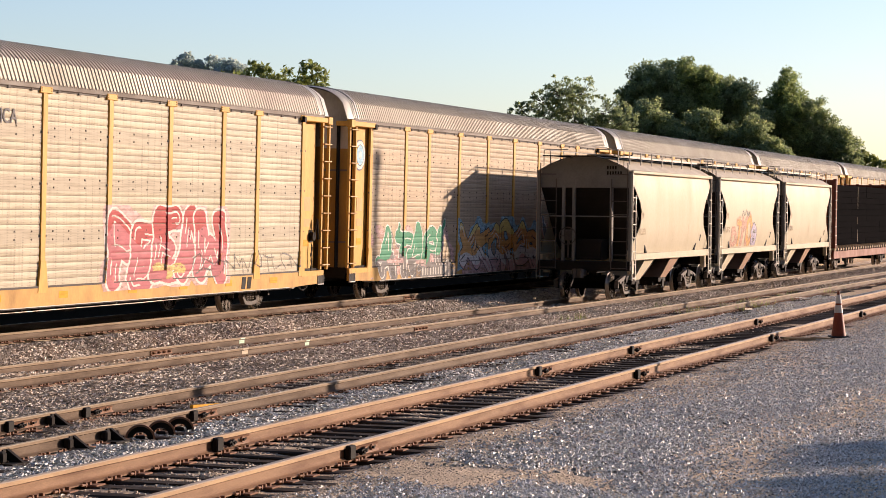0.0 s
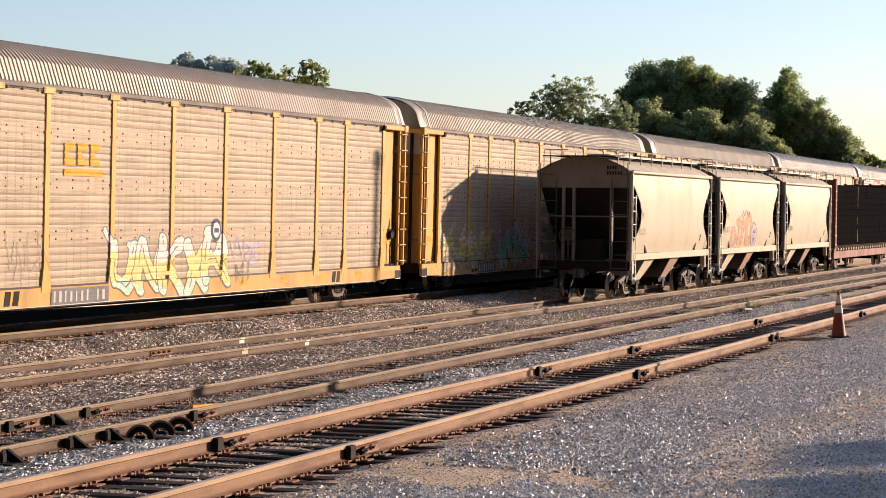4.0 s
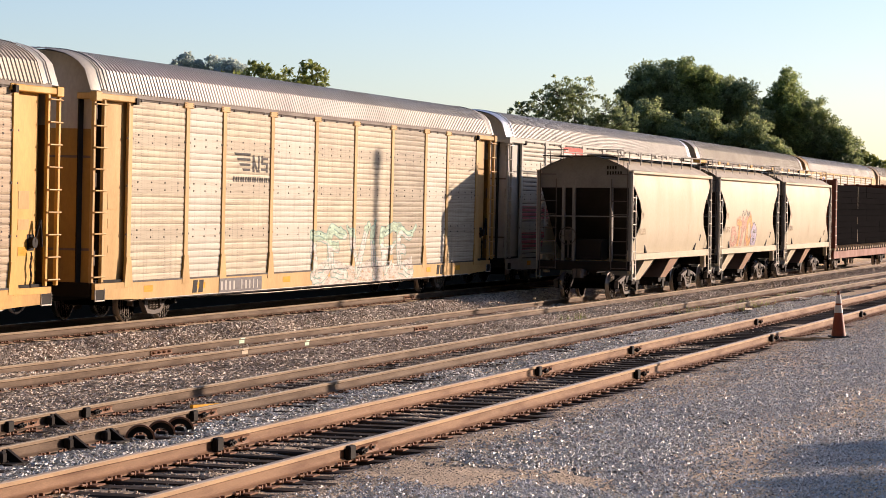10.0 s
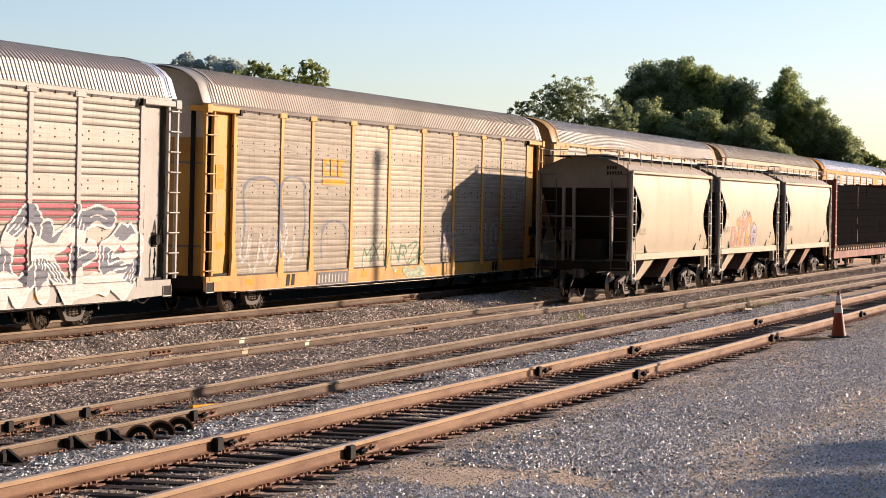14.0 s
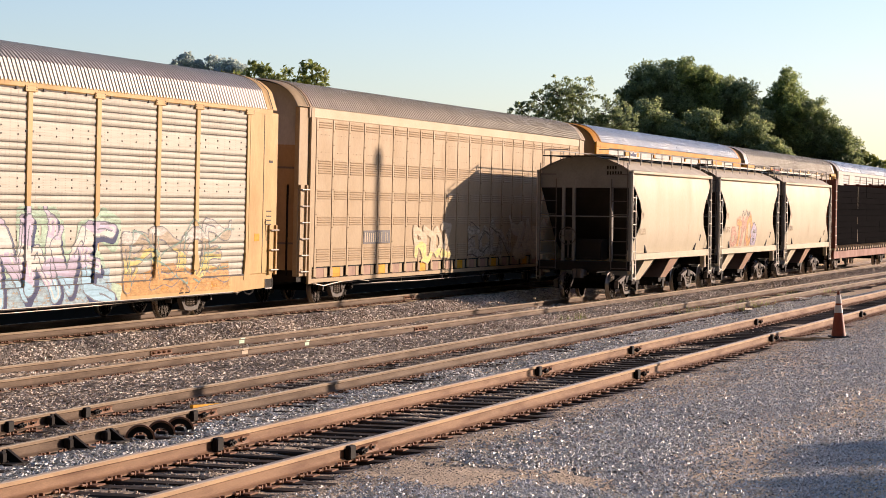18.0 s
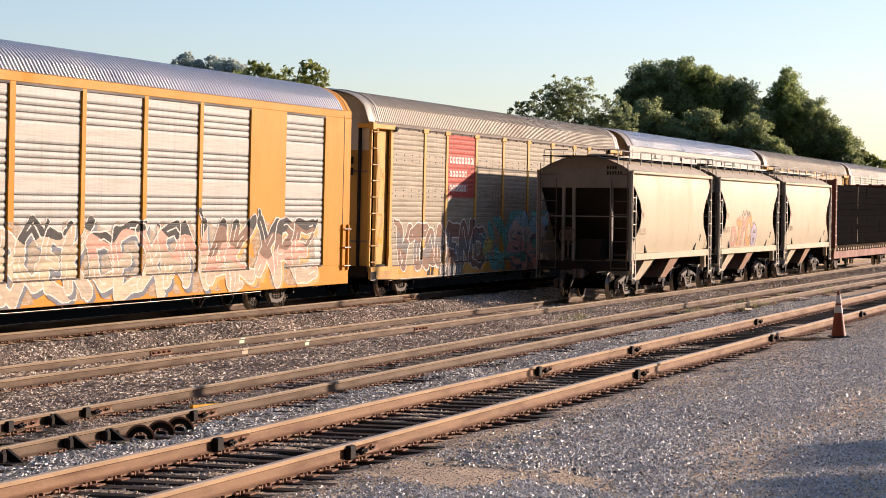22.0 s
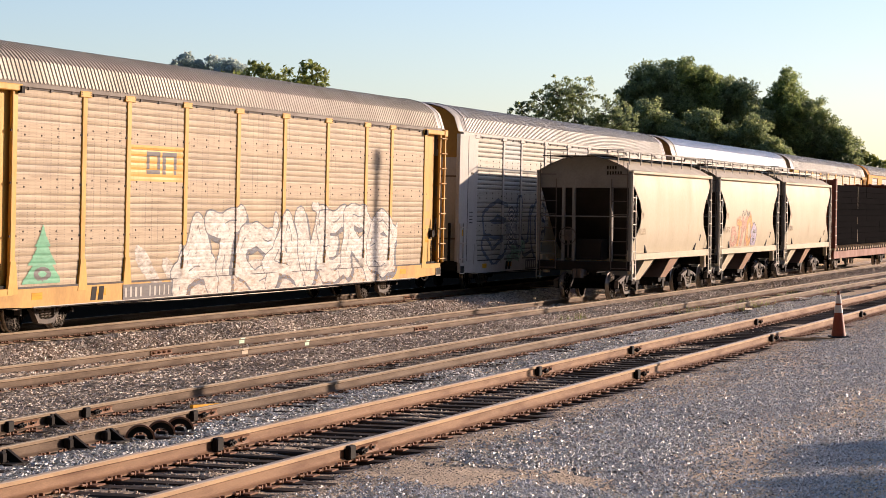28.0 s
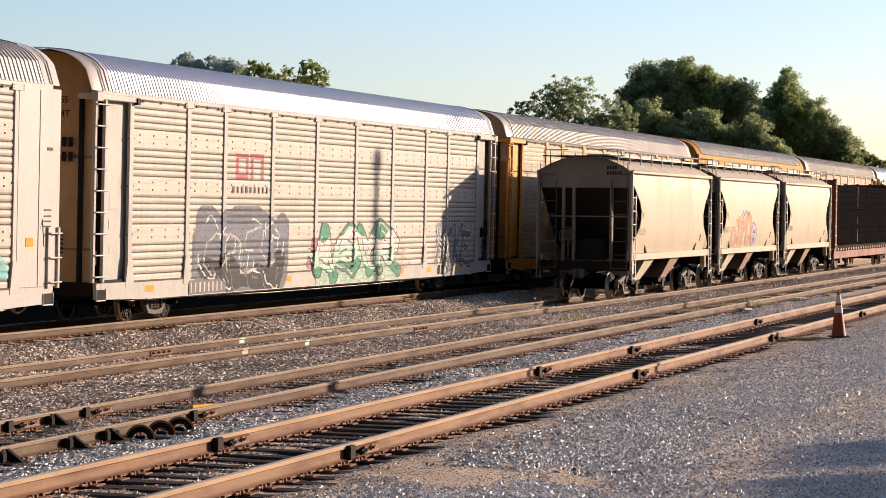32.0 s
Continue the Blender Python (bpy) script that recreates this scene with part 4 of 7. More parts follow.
def post_car(i, label, panels, frame_paint, roof, ends=("door_yellow", "door_grey"), flush=False, cap="roof_grey"):
    """Car with corrugated screens between upright posts. panels: one material, or one for each screen."""
    car = car_frame(i, label)
    add_roof(car, roof, frame_paint if flush else cap, frame_paint if flush or frame_paint == "grey_paint" else "chord")
    add_ends(car, *ends)
    rib, sill = cached("rib", rib_mesh), cached("sill", sill_mesh)
    for turn in (I4, TURN):
        part("side_sill", sill, car, turn, mats=["yellow_sill" if frame_paint == "yellow" else frame_paint])
        for k, (a, b) in enumerate(zip(EDGES, EDGES[1:])):
            w = round(b - a - 0.19, 3)
            paint = panels if isinstance(panels, str) else panels[k]
            deep = panels == "panel_white" or frame_paint == "white_paint"
            me = cached(("scr", w, deep), lambda: screen_mesh(w, deep=deep))
            part("side_screen", me, car, turn @ pose(0, (a + b) / 2, 0), mats=[paint])
        for e in EDGES:
            part("post", rib, car, turn @ pose(0, e, 0), mats=[frame_paint])
    for s in (-1, 1):
        for turn in (I4, TURN):
            if flush:
                part("end_section", cached("flush", flush_end_mesh), car, turn @ pose(0, s * 12.78, 0), mats=[frame_paint])
                part("grab_ladder", cached("lowlad", lambda: ladder_mesh(0.9, 2.1, 0.40)), car, turn @ pose(0.02, s * 13.35, 0), mats=[frame_paint])
            else:
                part("ladder", cached("lad", ladder_mesh), car, turn @ pose(0, s * 13.36, 0), mats=[frame_paint, "black", "yellow_pale" if frame_paint == "yellow" else frame_paint])
                part("door_pocket", cached(("pocket", s), lambda: mirrored(recess_mesh(), s)), car, turn @ pose(0, s * 12.57, 0), mats=[frame_paint] if frame_paint == "yellow" else [frame_paint] * 3)
                part("door_rail", cached(("beam", s), lambda: mirrored(track_beam_mesh(), s)), car, turn @ pose(0, s * 12.75, 0), mats=[frame_paint])
    part("hand_brake", cached("brake", brake_mesh), car, pose(0, 12.75, 0))
    return car


def mirrored(me, s):
    if s < 0:
        me = me.copy()
        me.transform(Matrix.Diagonal((1, -1, 1, 1)))
        me.flip_normals()
    return me


def framed_side_mesh(openings, z0=1.05, z1=4.88):
    """Smooth full-height side sheet with upright openings."""
    g = Build()
    g.box(1.40, 1.475, -13.55, 13.55, z1, HEAD + 0.03, c=0.01)
    g.box(1.40, 1.475, -13.55, 13.55, SILL0, z0, c=0.01)
    edges = [-13.55] + [e for o in openings for e in o] + [13.55]
    for a, b in zip(edges[::2], edges[1::2]):
        g.box(1.40, 1.475, a, b, z0, z1)
    for a in (-13.05, 13.05):
        g.box(1.47, 1.482, a - 0.012, a + 0.012, SILL1, HEAD - 0.1, 1)
    for o in openings:
        n = 6
        for k in range(n):
            y = o[0] + (o[1] - o[0]) * (k + 0.5) / n
            g.box(1.46, 1.485, y - 0.09, y + 0.09, z0 - 0.03, z0 + 0.012, 1)
        g.box(1.44, 1.47, o[0], o[1], z1 - 0.05, z1, 1)
    for k in range(9):
        y = -11.6 + 2.75 * k
        g.box(1.47, 1.479, y, y + 0.42, 0.70, 0.83, 2)
    g.box(1.47, 1.480, -12.75, -12.35, 1.22, 1.36, 2)
    return g.mesh("side_wall", ["yellow_new", "bolt", "p_safety"])


def framed_car(i, label, frame_paint, roof, panel, ends):
    car = car_frame(i, label)
    part("roof_sheet", cached("high_roof", lambda: roof_mesh(-12.9, 12.9, True)), car, mats=[roof])
    c = cached("high_cap", lambda: roof_cap_mesh(0.75, True))
    part("roof_cap", c, car, pose(0, 12.9, 0), mats=[frame_paint])
    part("roof_cap", c, car, pose(0, -12.9, 0, 0, 0, 180), mats=[frame_paint])
    add_ends(car, *ends)
    ops = [(-11.74, -9.15), (-6.98, -4.42), (-4.2, -1.5), (-1.33, 1.3), (1.48, 4.12), (4.3, 6.98), (9.14, 11.73)]
    for turn in (I4, TURN):
        part("side_wall", cached("fside", lambda: framed_side_mesh(ops)), car, turn, mats=[frame_paint])
        for a, b in ops:
            w = round(b - a, 3)
            part("side_screen", cached(("fscr", w), lambda: screen_mesh(w, 1.05, 4.88, False, True)), car, turn @ pose(-0.008, (a + b) / 2, 0), mats=[panel])
        for s in (-1, 1):
            part("grab_ladder", cached("lowlad", lambda: ladder_mesh(0.9, 2.1, 0.40)), car, turn @ pose(0.03, s * 13.2, 0), mats=[frame_paint])
    return car


def louvre_side_mesh():
    """Flat sheets between flat riveted straps, with five belts of short louvre slots, and pockets along the foot."""
    g = Build()
    g.box(1.40, 1.455, -12.9, 12.9, 1.02, HEAD + 0.02)
    g.box(1.30, 1.42, -12.9, 12.9, 0.62, 1.02, 1)
    n, pitch = 22, 1.141
    for k in range(n + 1):
        y = -12.45 + pitch * k
        g.box(1.45, 1.470, y - 0.055, y + 0.055, 0.95, 4.80, c=0.004)
        for s in (-1, 1):
            g.box(1.44, 1.4575, y + s * 0.062 - 0.006, y + s * 0.062 + 0.006, 1.02, 4.80, 3)
            for z in (1.62, 2.02, 2.36, 2.7, 3.0, 3.34, 3.8, 4.15, 4.5):
                g.box(1.46, 1.478, y + s * 0.035 - 0.012, y + s * 0.035 + 0.012, z - 0.012, z + 0.012, 3)
        g.box(1.44, 1.476, y - 0.10, y + 0.10, 0.76, 0.97, 0, 0.01)
        if k == n:
            break
        for z, m in ((1.16, 6), (2.10, 4), (2.77, 4), (3.42, 6), (4.59, 3)):
            for j in range(m):
                zz = z + 0.062 * j
                g.prism([(1.454, zz - 0.016), (1.474, zz - 0.006), (1.454, zz + 0.020)], "y", y + 0.12, y + pitch - 0.12)
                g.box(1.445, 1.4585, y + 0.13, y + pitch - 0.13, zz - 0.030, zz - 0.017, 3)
        for z in (3.95, 4.40):
            for q in (0.3, 0.57, 0.84):
                g.box(1.45, 1.462, y + q - 0.012, y + q + 0.012, z - 0.012, z + 0.012, 3)
        g.box(1.40, 1.452, y + 0.12, y + 0.66, 0.74, 0.985, 2 if k % 3 == 1 else 4)
        g.box(1.40, 1.446, y + 0.70, y + 0.92, 0.74, 0.985, 0)
    for y in (-12.8, 12.8):
        g.box(1.40, 1.485, y - 0.10, y + 0.10, 0.6, HEAD)
    g.box(1.36, 1.47, -13.0, 13.0, 4.80, HEAD + 0.05, 5, c=0.02)
    g.box(1.38, 1.44, -12.6, 12.6, 0.62, 0.72, 0)
    return g.mesh("side_wall", ["tan_paint", "black", "p_safety", "tan_groove", "faded_pocket", "tan_pale"])


def louvre_car(i, label):
    car = car_frame(i, label)
    part("roof_sheet", cached("high_roof", lambda: roof_mesh(-12.9, 12.9, True)), car, mats=["roof_brown"])
    c = cached("high_cap", lambda: roof_cap_mesh(0.75, True))
    part("roof_cap", c, car, pose(0, 12.9, 0), mats=["tan_paint"])
    part("roof_cap", c, car, pose(0, -12.9, 0, 0, 0, 180), mats=["tan_paint"])
    add_ends(car, "door_brown", "door_grey")
    for turn in (I4, TURN):
        part("side_wall", cached("lside", louvre_side_mesh), car, turn)
        for s in (-1, 1):
            part("ladder", cached("lowlad2", lambda: ladder_mesh(0.8, 3.1, 0.42)), car, turn @ pose(-0.03, s * 13.25, 0), mats=["tan_paint"])
            part("end_section", cached("flush2", corner_mesh), car, turn @ pose(0, s * 13.25, 0), mats=["tan_paint"])
    part("hand_brake", cached("brake", brake_mesh), car, pose(0.12, 12.1, 0))
    return car


def corner_mesh():
    g = Build()
    g.box(1.30, 1.42, -0.3, 0.3, 0.8, HEAD - 0.02, c=0.015)
    return g.mesh("end_section", "tan_paint")


# ---------- lettering, plates and sprayed paint on the cars ----------
OPENINGS = [(-11.74, -9.15), (-6.98, -4.42), (-4.2, -1.5), (-1.33, 1.3), (1.48, 4.12), (4.3, 6.98), (9.14, 11.73)]


def face_x(kind, y, z):
    """How far out the car's side stands at a place on it."""
    if kind == "louvre":
        return 1.480
    if kind == "plate":
        return 1.452
    if kind == "framed":
        if 1.05 < z < 4.88 and any(a < y < b for a, b in OPENINGS):
            return 1.435 + relief(z, True)
        return 1.478
    if abs(y) > 12.0:
        return 1.478 if kind == "flush" or z < SILL1 else 1.36
    d = min(abs(y - e) for e in EDGES)
    if z < 1.45 and d < 0.10 + 0.10 * (1.45 - z) / 0.63 and z > 0.82:
        return 1.491
    if z < SILL1:
        return 1.484
    if d < 0.105:
        return 1.472
    return 1.444 + relief(z, kind in ("deep", "flush"))


LAYERS = {}


def coat(car, kind, y0, y1, z0, z1, classes, mats, label, name="graffiti", step=0.03):
    """Paint that lies on the ridges of the side: classes(Y, Z) gives for each small cell a paint, or -1 for none."""
    ys = np.arange(y0, y1 + step, step)
    zs = np.arange(z0, z1 + step * 0.8, step * 0.8)
    Y, Z = np.meshgrid((ys[:-1] + ys[1:]) / 2, (zs[:-1] + zs[1:]) / 2)
    cl = classes(Y, Z)
    on = cl >= 0
    if not on.any():
        return None
    depth_y = {}
    used, faces, mi = {}, [], []
    nz, ny = cl.shape
    verts = []
    def vert(i, j):
        k = i * (ny + 1) + j
        if k not in used:
            used[k] = len(verts)
            verts.append((face_x(kind, ys[j], zs[i]), ys[j], zs[i]))
        return used[k]
    out_x = [[face_x(kind, y, z) for y in ys] for z in (zs[0], 1.2, 1.7)]
    step_at = {j for j in range(len(ys) - 1) if any(abs(r[j] - r[j + 1]) > 1e-6 for r in out_x)}
    # cells of one paint in a row make one strip, broken where the side steps in or out
    for i in range(nz):
        j = 0
        while j < ny:
            k = cl[i, j]
            if k < 0:
                j += 1
                continue
            e = j + 1
            while e < ny and cl[i, e] == k and j not in step_at and e not in step_at:
                e += 1
            faces.append((vert(i, j), vert(i, e), vert(i + 1, e), vert(i + 1, j)))
            mi.append(int(k))
            j = e
    me = bpy.data.meshes.new(name)
    me.from_pydata(verts, [], faces)
    for k in mats:
        me.materials.append(M[k])
    me.polygons.foreach_set("material_index", mi)
    # every later coat lies over the earlier ones
    LAYERS[car.name] = LAYERS.get(car.name, -1) + 1
    return part(name, me, car, pose(0.0025 * LAYERS[car.name], 0, 0), label)


# letter strokes on a grid of three columns and five rows: a b c along the foot, m n o along the head
GLYPHS = dict(A="anc df", B="amnlhg hfba", C="lnjdbf", D="amnlfba", E="omac gh", F="oma gh", G="lnjdbfih", H="am co gi", I="bn", K="am og gc", L="mac", M="amhoc", N="amco",
              O="bdjnlfb", P="amnlhg", R="amnlhg hc", S="lnjgifbd", T="mo nb", U="mdbfo", V="mbo", W="mahco", X="mc ao", Y="mho hb", Z="moac")


def letter_lines(ch, rnd, jig):
    """The strokes of one letter in a unit box, a little out of true."""
    out = []
    for stroke in GLYPHS[ch].split():
        out.append([(("abcdefghijklmno".index(q) % 3) / 2 + rnd.uniform(-jig, jig), ("abcdefghijklmno".index(q) // 3) / 4 + rnd.uniform(-jig, jig)) for q in stroke])
    return out


def stroke_distance(Y, Z, lines, wide=1.0):
    """Distance to the strokes; wide above one makes uprights fatter than bars."""
    d = np.full(Y.shape, 9.0)
    for pts in lines:
        for (ax, az), (bx, bz) in zip(pts, pts[1:]):
            ux, uz = (bx - ax) / wide, bz - az
            t = np.clip(((Y - ax) / wide * ux + (Z - az) * uz) / (ux * ux + uz * uz + 1e-6), 0, 1)
            d = np.minimum(d, np.hypot((Y - ax) / wide - t * ux, Z - az - t * uz))
    return d


def piece(car, kind, text, y0, y1, z0, z1, seed, fills, line, halo=None, fat=0.16, edge=0.05, drop=None, shine=None, hollow=False, spikes=0, lean=0.06, label="", waves=0.06, foot=None, faint=False):
    """A sprayed piece: fat overlapping letters with an outline, a cast slab, a cloud behind them, gleams and run-on arms. foot: paint washed over the sill below."""
    rnd = random.Random(seed)
    n = len(text)
    slot, h = (y1 - y0) / n, (z1 - z0)
    letters = []
    for i, ch in enumerate(text):
        w, hh = slot * rnd.uniform(0.78, 0.98), h * rnd.uniform(0.80, 1.0) * 0.84
        ly, lz = y0 + slot * (i + 0.06) + rnd.uniform(-0.05, 0.05) * slot, z0 + h * 0.08 + rnd.uniform(0.0, 0.08) * h
        tilt = lean + rnd.uniform(-0.07, 0.07)
        place = lambda p: (ly + p[0] * w + tilt * p[1] * hh, lz + p[1] * hh)
        lines = [[place(p) for p in ln] for ln in letter_lines(ch, rnd, 0.10)]
        arms = []
        for q in range(spikes):
            ln = rnd.choice(lines)
            p = rnd.choice((ln[0], ln[-1]))
            arms.append([p, (p[0] + rnd.uniform(-0.35, 0.35) * slot, p[1] + rnd.uniform(-0.1, 0.32) * h)])
        letters.append((lines, arms))
    ph = [rnd.uniform(0, 6) for _ in range(8)]
    nf = len(fills)
    paints = list(fills) + [line]
    index = {"line": nf}
    for key, paint in (("halo", halo), ("drop", drop), ("shine", shine), ("foot", foot)):
        if paint:
            index[key] = len(paints)
            paints.append(paint)
    mats = ["p_" + k for k in paints]
    if faint:
        mats = ["w_" + k for k in paints]
    for key, coat_kind in (("halo", "w_"), ("foot", "h_")):
        if key in index:
            mats[index[key]] = coat_kind + paints[index[key]]
    tk = (1.05 if hollow else 1.2) * fat * min(1.15, 0.45 + 0.45 * slot)

    def classes(Y, Z):
        out = np.full(Y.shape, -1)
        Yw = Y + waves * np.sin(Z * 4.5 + ph[0]) + 0.4 * waves * np.sin(Z * 10 + Y * 2 + ph[1])
        Zw = Z + waves * np.sin(Y * 2.7 + ph[2]) + 0.4 * waves * np.sin(Y * 7 + ph[3])
        ds = []
        for lines, arms in letters:
            d = stroke_distance(Yw, Zw, lines, 1.3)
            if arms:
                d = np.minimum(d, stroke_distance(Yw, Zw, arms, 1.0) + tk * 0.55)
            ds.append(d)
        alld = np.min(ds, axis=0)
        if halo:
            cloud = tk + 0.17 + 0.10 * np.sin(Y * 2.1 + ph[4]) + 0.07 * np.sin(Y * 5.3 + Z * 4 + ph[5])
            out[alld < cloud] = index["halo"]
        if foot:
            wash = (Z < z0 + 0.32 * h + 0.10 * np.sin(Y * 1.9 + ph[6])) & (Y > y0) & (Y < y1)
            out[wash] = index["foot"]
        for (lines, arms), dk in zip(letters, ds):
            if drop:
                for q in (0.06, 0.12):
                    out[stroke_distance(Yw - q, Zw + q * 0.9, lines, 1.3) < tk + edge * 0.6] = index["drop"]
            out[dk < tk + edge] = nf
            inside = dk < tk
            level = (Z - z0) / h * nf * 0.92 + 0.32 * np.sin(Y * 1.6 + ph[6]) + 0.22 * np.sin(Y * 4.3 + Z * 3.1 + ph[7])
            pick = np.clip(np.floor(level), 0, nf - 1).astype(int)
            out[inside] = pick[inside]
            if hollow:
                out[dk < tk * 0.62] = -1
            else:
                # broken strokes drawn down the middle of the letters
                out[(dk < 0.016) & (np.sin(Y * 3.7 + Z * 5.1 + ph[5]) > 0.25)] = nf
            if shine:
                gleam = (np.abs(dk - tk * 0.5) < 0.02) & (np.sin(Z * 5 + Y * 2.3 + ph[1]) > 0.55)
                out[gleam & inside] = index["shine"]
        return out

    pad = 0.45
    return coat(car, kind, y0 - pad, y1 + pad, max(z0 - 0.12, SILL0 + 0.01), z1 + 0.25, classes, mats, label, step=0.019)


def scrawl(car, kind, text, y0, y1, z0, z1, seed, paint, thin=0.03, label="", jig=0.16):
    """Thin handwriting from a spray can."""
    rnd = random.Random(seed)
    slot, lines = (y1 - y0) / len(text), []
    for i, ch in enumerate(text):
        w, h, lift = slot * rnd.uniform(0.75, 1.05), (z1 - z0) * rnd.uniform(0.7, 1.0), rnd.uniform(0, 0.15) * (z1 - z0)
        lines += [[(y0 + slot * i + a * w + 0.08 * b * h, z0 + lift + b * h) for a, b in ln] for ln in letter_lines(ch, rnd, jig)]

    def classes(Y, Z):
        out = np.full(Y.shape, -1)
        out[stroke_distance(Y + 0.05 * np.sin(Z * 6 + seed), Z + 0.05 * np.sin(Y * 4 + seed), lines) < thin] = 0
        return out

    return coat(car, kind, y0 - 0.2, y1 + 0.2, max(z0 - 0.1, SILL0 + 0.01), z1 + 0.2, classes, ["h_" + paint], label, step=0.026)


def mist(car, kind, y0, y1, z0, z1, seed, paint, label, cover=0.5):
    """Thin uneven fog of spray."""
    ph = [random.Random(seed).uniform(0, 6) for _ in range(1)] + [seed * 1.7, seed * 0.9]

    def classes(Y, Z):
        u, v = (Y - y0) / (y1 - y0), (Z - z0) / (z1 - z0)
        f = np.sin(Y * 2.3 + ph[0]) * np.sin(Z * 4.1 + ph[1]) + 0.6 * np.sin(Y * 5.7 + Z * 6.3 + ph[2]) + 2.2 * np.minimum(np.minimum(u, 1 - u), np.minimum(v, 1 - v)) * 2 - 1.2 + cover
        out = np.full(Y.shape, -1)
        out[f > 0.25] = 0
        return out

    return coat(car, kind, y0, y1, z0, z1, classes, ["h_" + paint], label, step=0.03)


def patch(car, kind, y0, y1, z0, z1, paint, name="painted_panel", label=""):
    return coat(car, kind, y0, y1, z0, z1, lambda Y, Z: np.zeros(Y.shape, int), [paint if paint in M else "p_" + paint], label, name, 0.06)


def shapes(car, kind, fn, y0, y1, z0, z1, paints, name, label, step=0.025):
    return coat(car, kind, y0, y1, z0, z1, fn, ["p_" + k for k in paints], label, name, step)


FACING = Matrix(((0, 0, 1, 0), (1, 0, 0, 0), (0, 1, 0, 0), (0, 0, 0, 1)))


def words(parent, text, size, paint, m, name="lettering", label=""):
    """Built-in letters as a thin mesh; m sets their left foot on the surface."""
    cu = bpy.data.curves.new("letters", "FONT")
    cu.body, cu.size, cu.extrude, cu.offset = text, size, 0.002, 0.012 * size
    tmp = bpy.data.objects.new("letters", cu)
    scene.collection.objects.link(tmp)
    me = bpy.data.meshes.new_from_object(tmp.evaluated_get(bpy.context.evaluated_depsgraph_get()))
    bpy.data.objects.remove(tmp)
    bpy.data.curves.remove(cu)
    me.materials.clear()
    me.materials.append(M[paint])
    return part(name, me, parent, m, label)


def bars(parent, x, y, z, n, h, paint, wide=0.62, backing=None, label=""):
    """Figures too fine to letter: upright bars of their height, on a plate where there is one."""
    g = Build()
    w = h * wide
    if backing:
        b = Build()
        b.box(x - 0.004, x + 0.002, y - 0.08, y + n * w + 0.06, z - 0.05, z + h + 0.05)
        parent = part("number_panel", b.mesh("number_panel", backing), parent, label="dark panel behind a car number")
    r = random.Random(int(abs(y) * 100) + n)
    for i in range(n):
        if r.random() < 0.12 and 2 < i < n - 2:
            continue
        a = y + i * w
        wd = w * r.uniform(0.22, 0.5)
        g.box(x, x + 0.006, a, a + wd, z, z + h * r.choice((1.0, 1.0, 0.92)), 0)
    ob = part("marking", g.mesh("marking", paint), parent, label=label)
    ob["kind"] = "stuff"
    return ob


def shield(car, kind, yc, zc, w, h):
    """Heraldic shield: dark upper field with pale bars, red and white stripes below, a pale rim."""
    def classes(Y, Z):
        u, v = (Y - yc) / (w / 2), (Z - zc) / (h / 2)
        width = np.where(v > -0.5, 0.92 + 0.08 * np.cos(v * 5), 0.95 * np.sqrt(np.clip(1 - ((-v - 0.5) / 0.5) ** 2, 0, 1)))
        top = 0.93 - 0.10 * np.abs(np.sin(u * math.pi))
        inside = (np.abs(u) < width) & (v < top) & (v > -1)
        rim = (np.abs(u) < width + 0.08) & (v < top + 0.05) & (v > -1.05)
        out = np.full(Y.shape, -1)
        out[rim] = 1
        out[inside & (v >= 0.12)] = 0
        stripes = np.where(np.floor((u + 1) * 5.5).astype(int) % 2 == 0, 2, 1)
        out = np.where(inside & (v < 0.12), stripes, out)
        letters = inside & (((np.abs(v - 0.60) < 0.07) & (np.abs(u) < 0.5)) | ((np.abs(v - 0.36) < 0.07) & (np.abs(u) < 0.6))) & (np.sin(u * 30) > 0.1)
        out[letters] = 1
        return out
    return shapes(car, kind, classes, yc - w * 0.6, yc + w * 0.6, zc - h * 0.56, zc + h * 0.56, ["navy", "white", "red"], "shield_emblem", "navy, white and red striped shield", 0.02)


def three_bar_logo(car, kind, y, z, w, h):
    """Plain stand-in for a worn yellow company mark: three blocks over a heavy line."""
    def classes(Y, Z):
        u, v = (Y - y) / w, (Z - z) / h
        blocks = (v > 0.32) & (v < 1) & (np.floor(u * 3.0) >= 0) & (u < 1) & ((u * 3) % 1 < 0.78) & ~((np.abs(v - 0.66) < 0.12) & ((u * 3) % 1 > 0.3))
        out = np.full(Y.shape, -1)
        out[blocks | ((v > 0) & (v < 0.2) & (u > 0) & (u < 1))] = 0
        return out
    return shapes(car, kind, classes, y, y + w, z, z + h, ["safety"], "emblem", "worn yellow block emblem")


def link_logo(car, kind, y, z, w, h, paint):
    """Plain stand-in for a rounded line emblem."""
    def classes(Y, Z):
        u, v = (Y - y) / w, (Z - z) / h
        a = np.abs(np.maximum(np.abs(u - 0.22) / 0.22, np.abs(v - 0.5) / 0.5) - 0.78) < 0.2
        n1 = (np.abs(u - 0.57) < 0.05) | (np.abs(u - 0.94) < 0.05) | ((v > 0.8) & (u < 0.97))
        out = np.full(Y.shape, -1)
        out[(a | (n1 & (u > 0.5))) & (v > 0) & (v < 1)] = 0
        return out
    return shapes(car, kind, classes, y, y + w, z, z + h, [paint], "emblem", "line emblem in faded paint", 0.02)


# ---------- the train ----------
CARS = []
L_POST = "yellow-posted autorack car with dusty corrugated side screens"


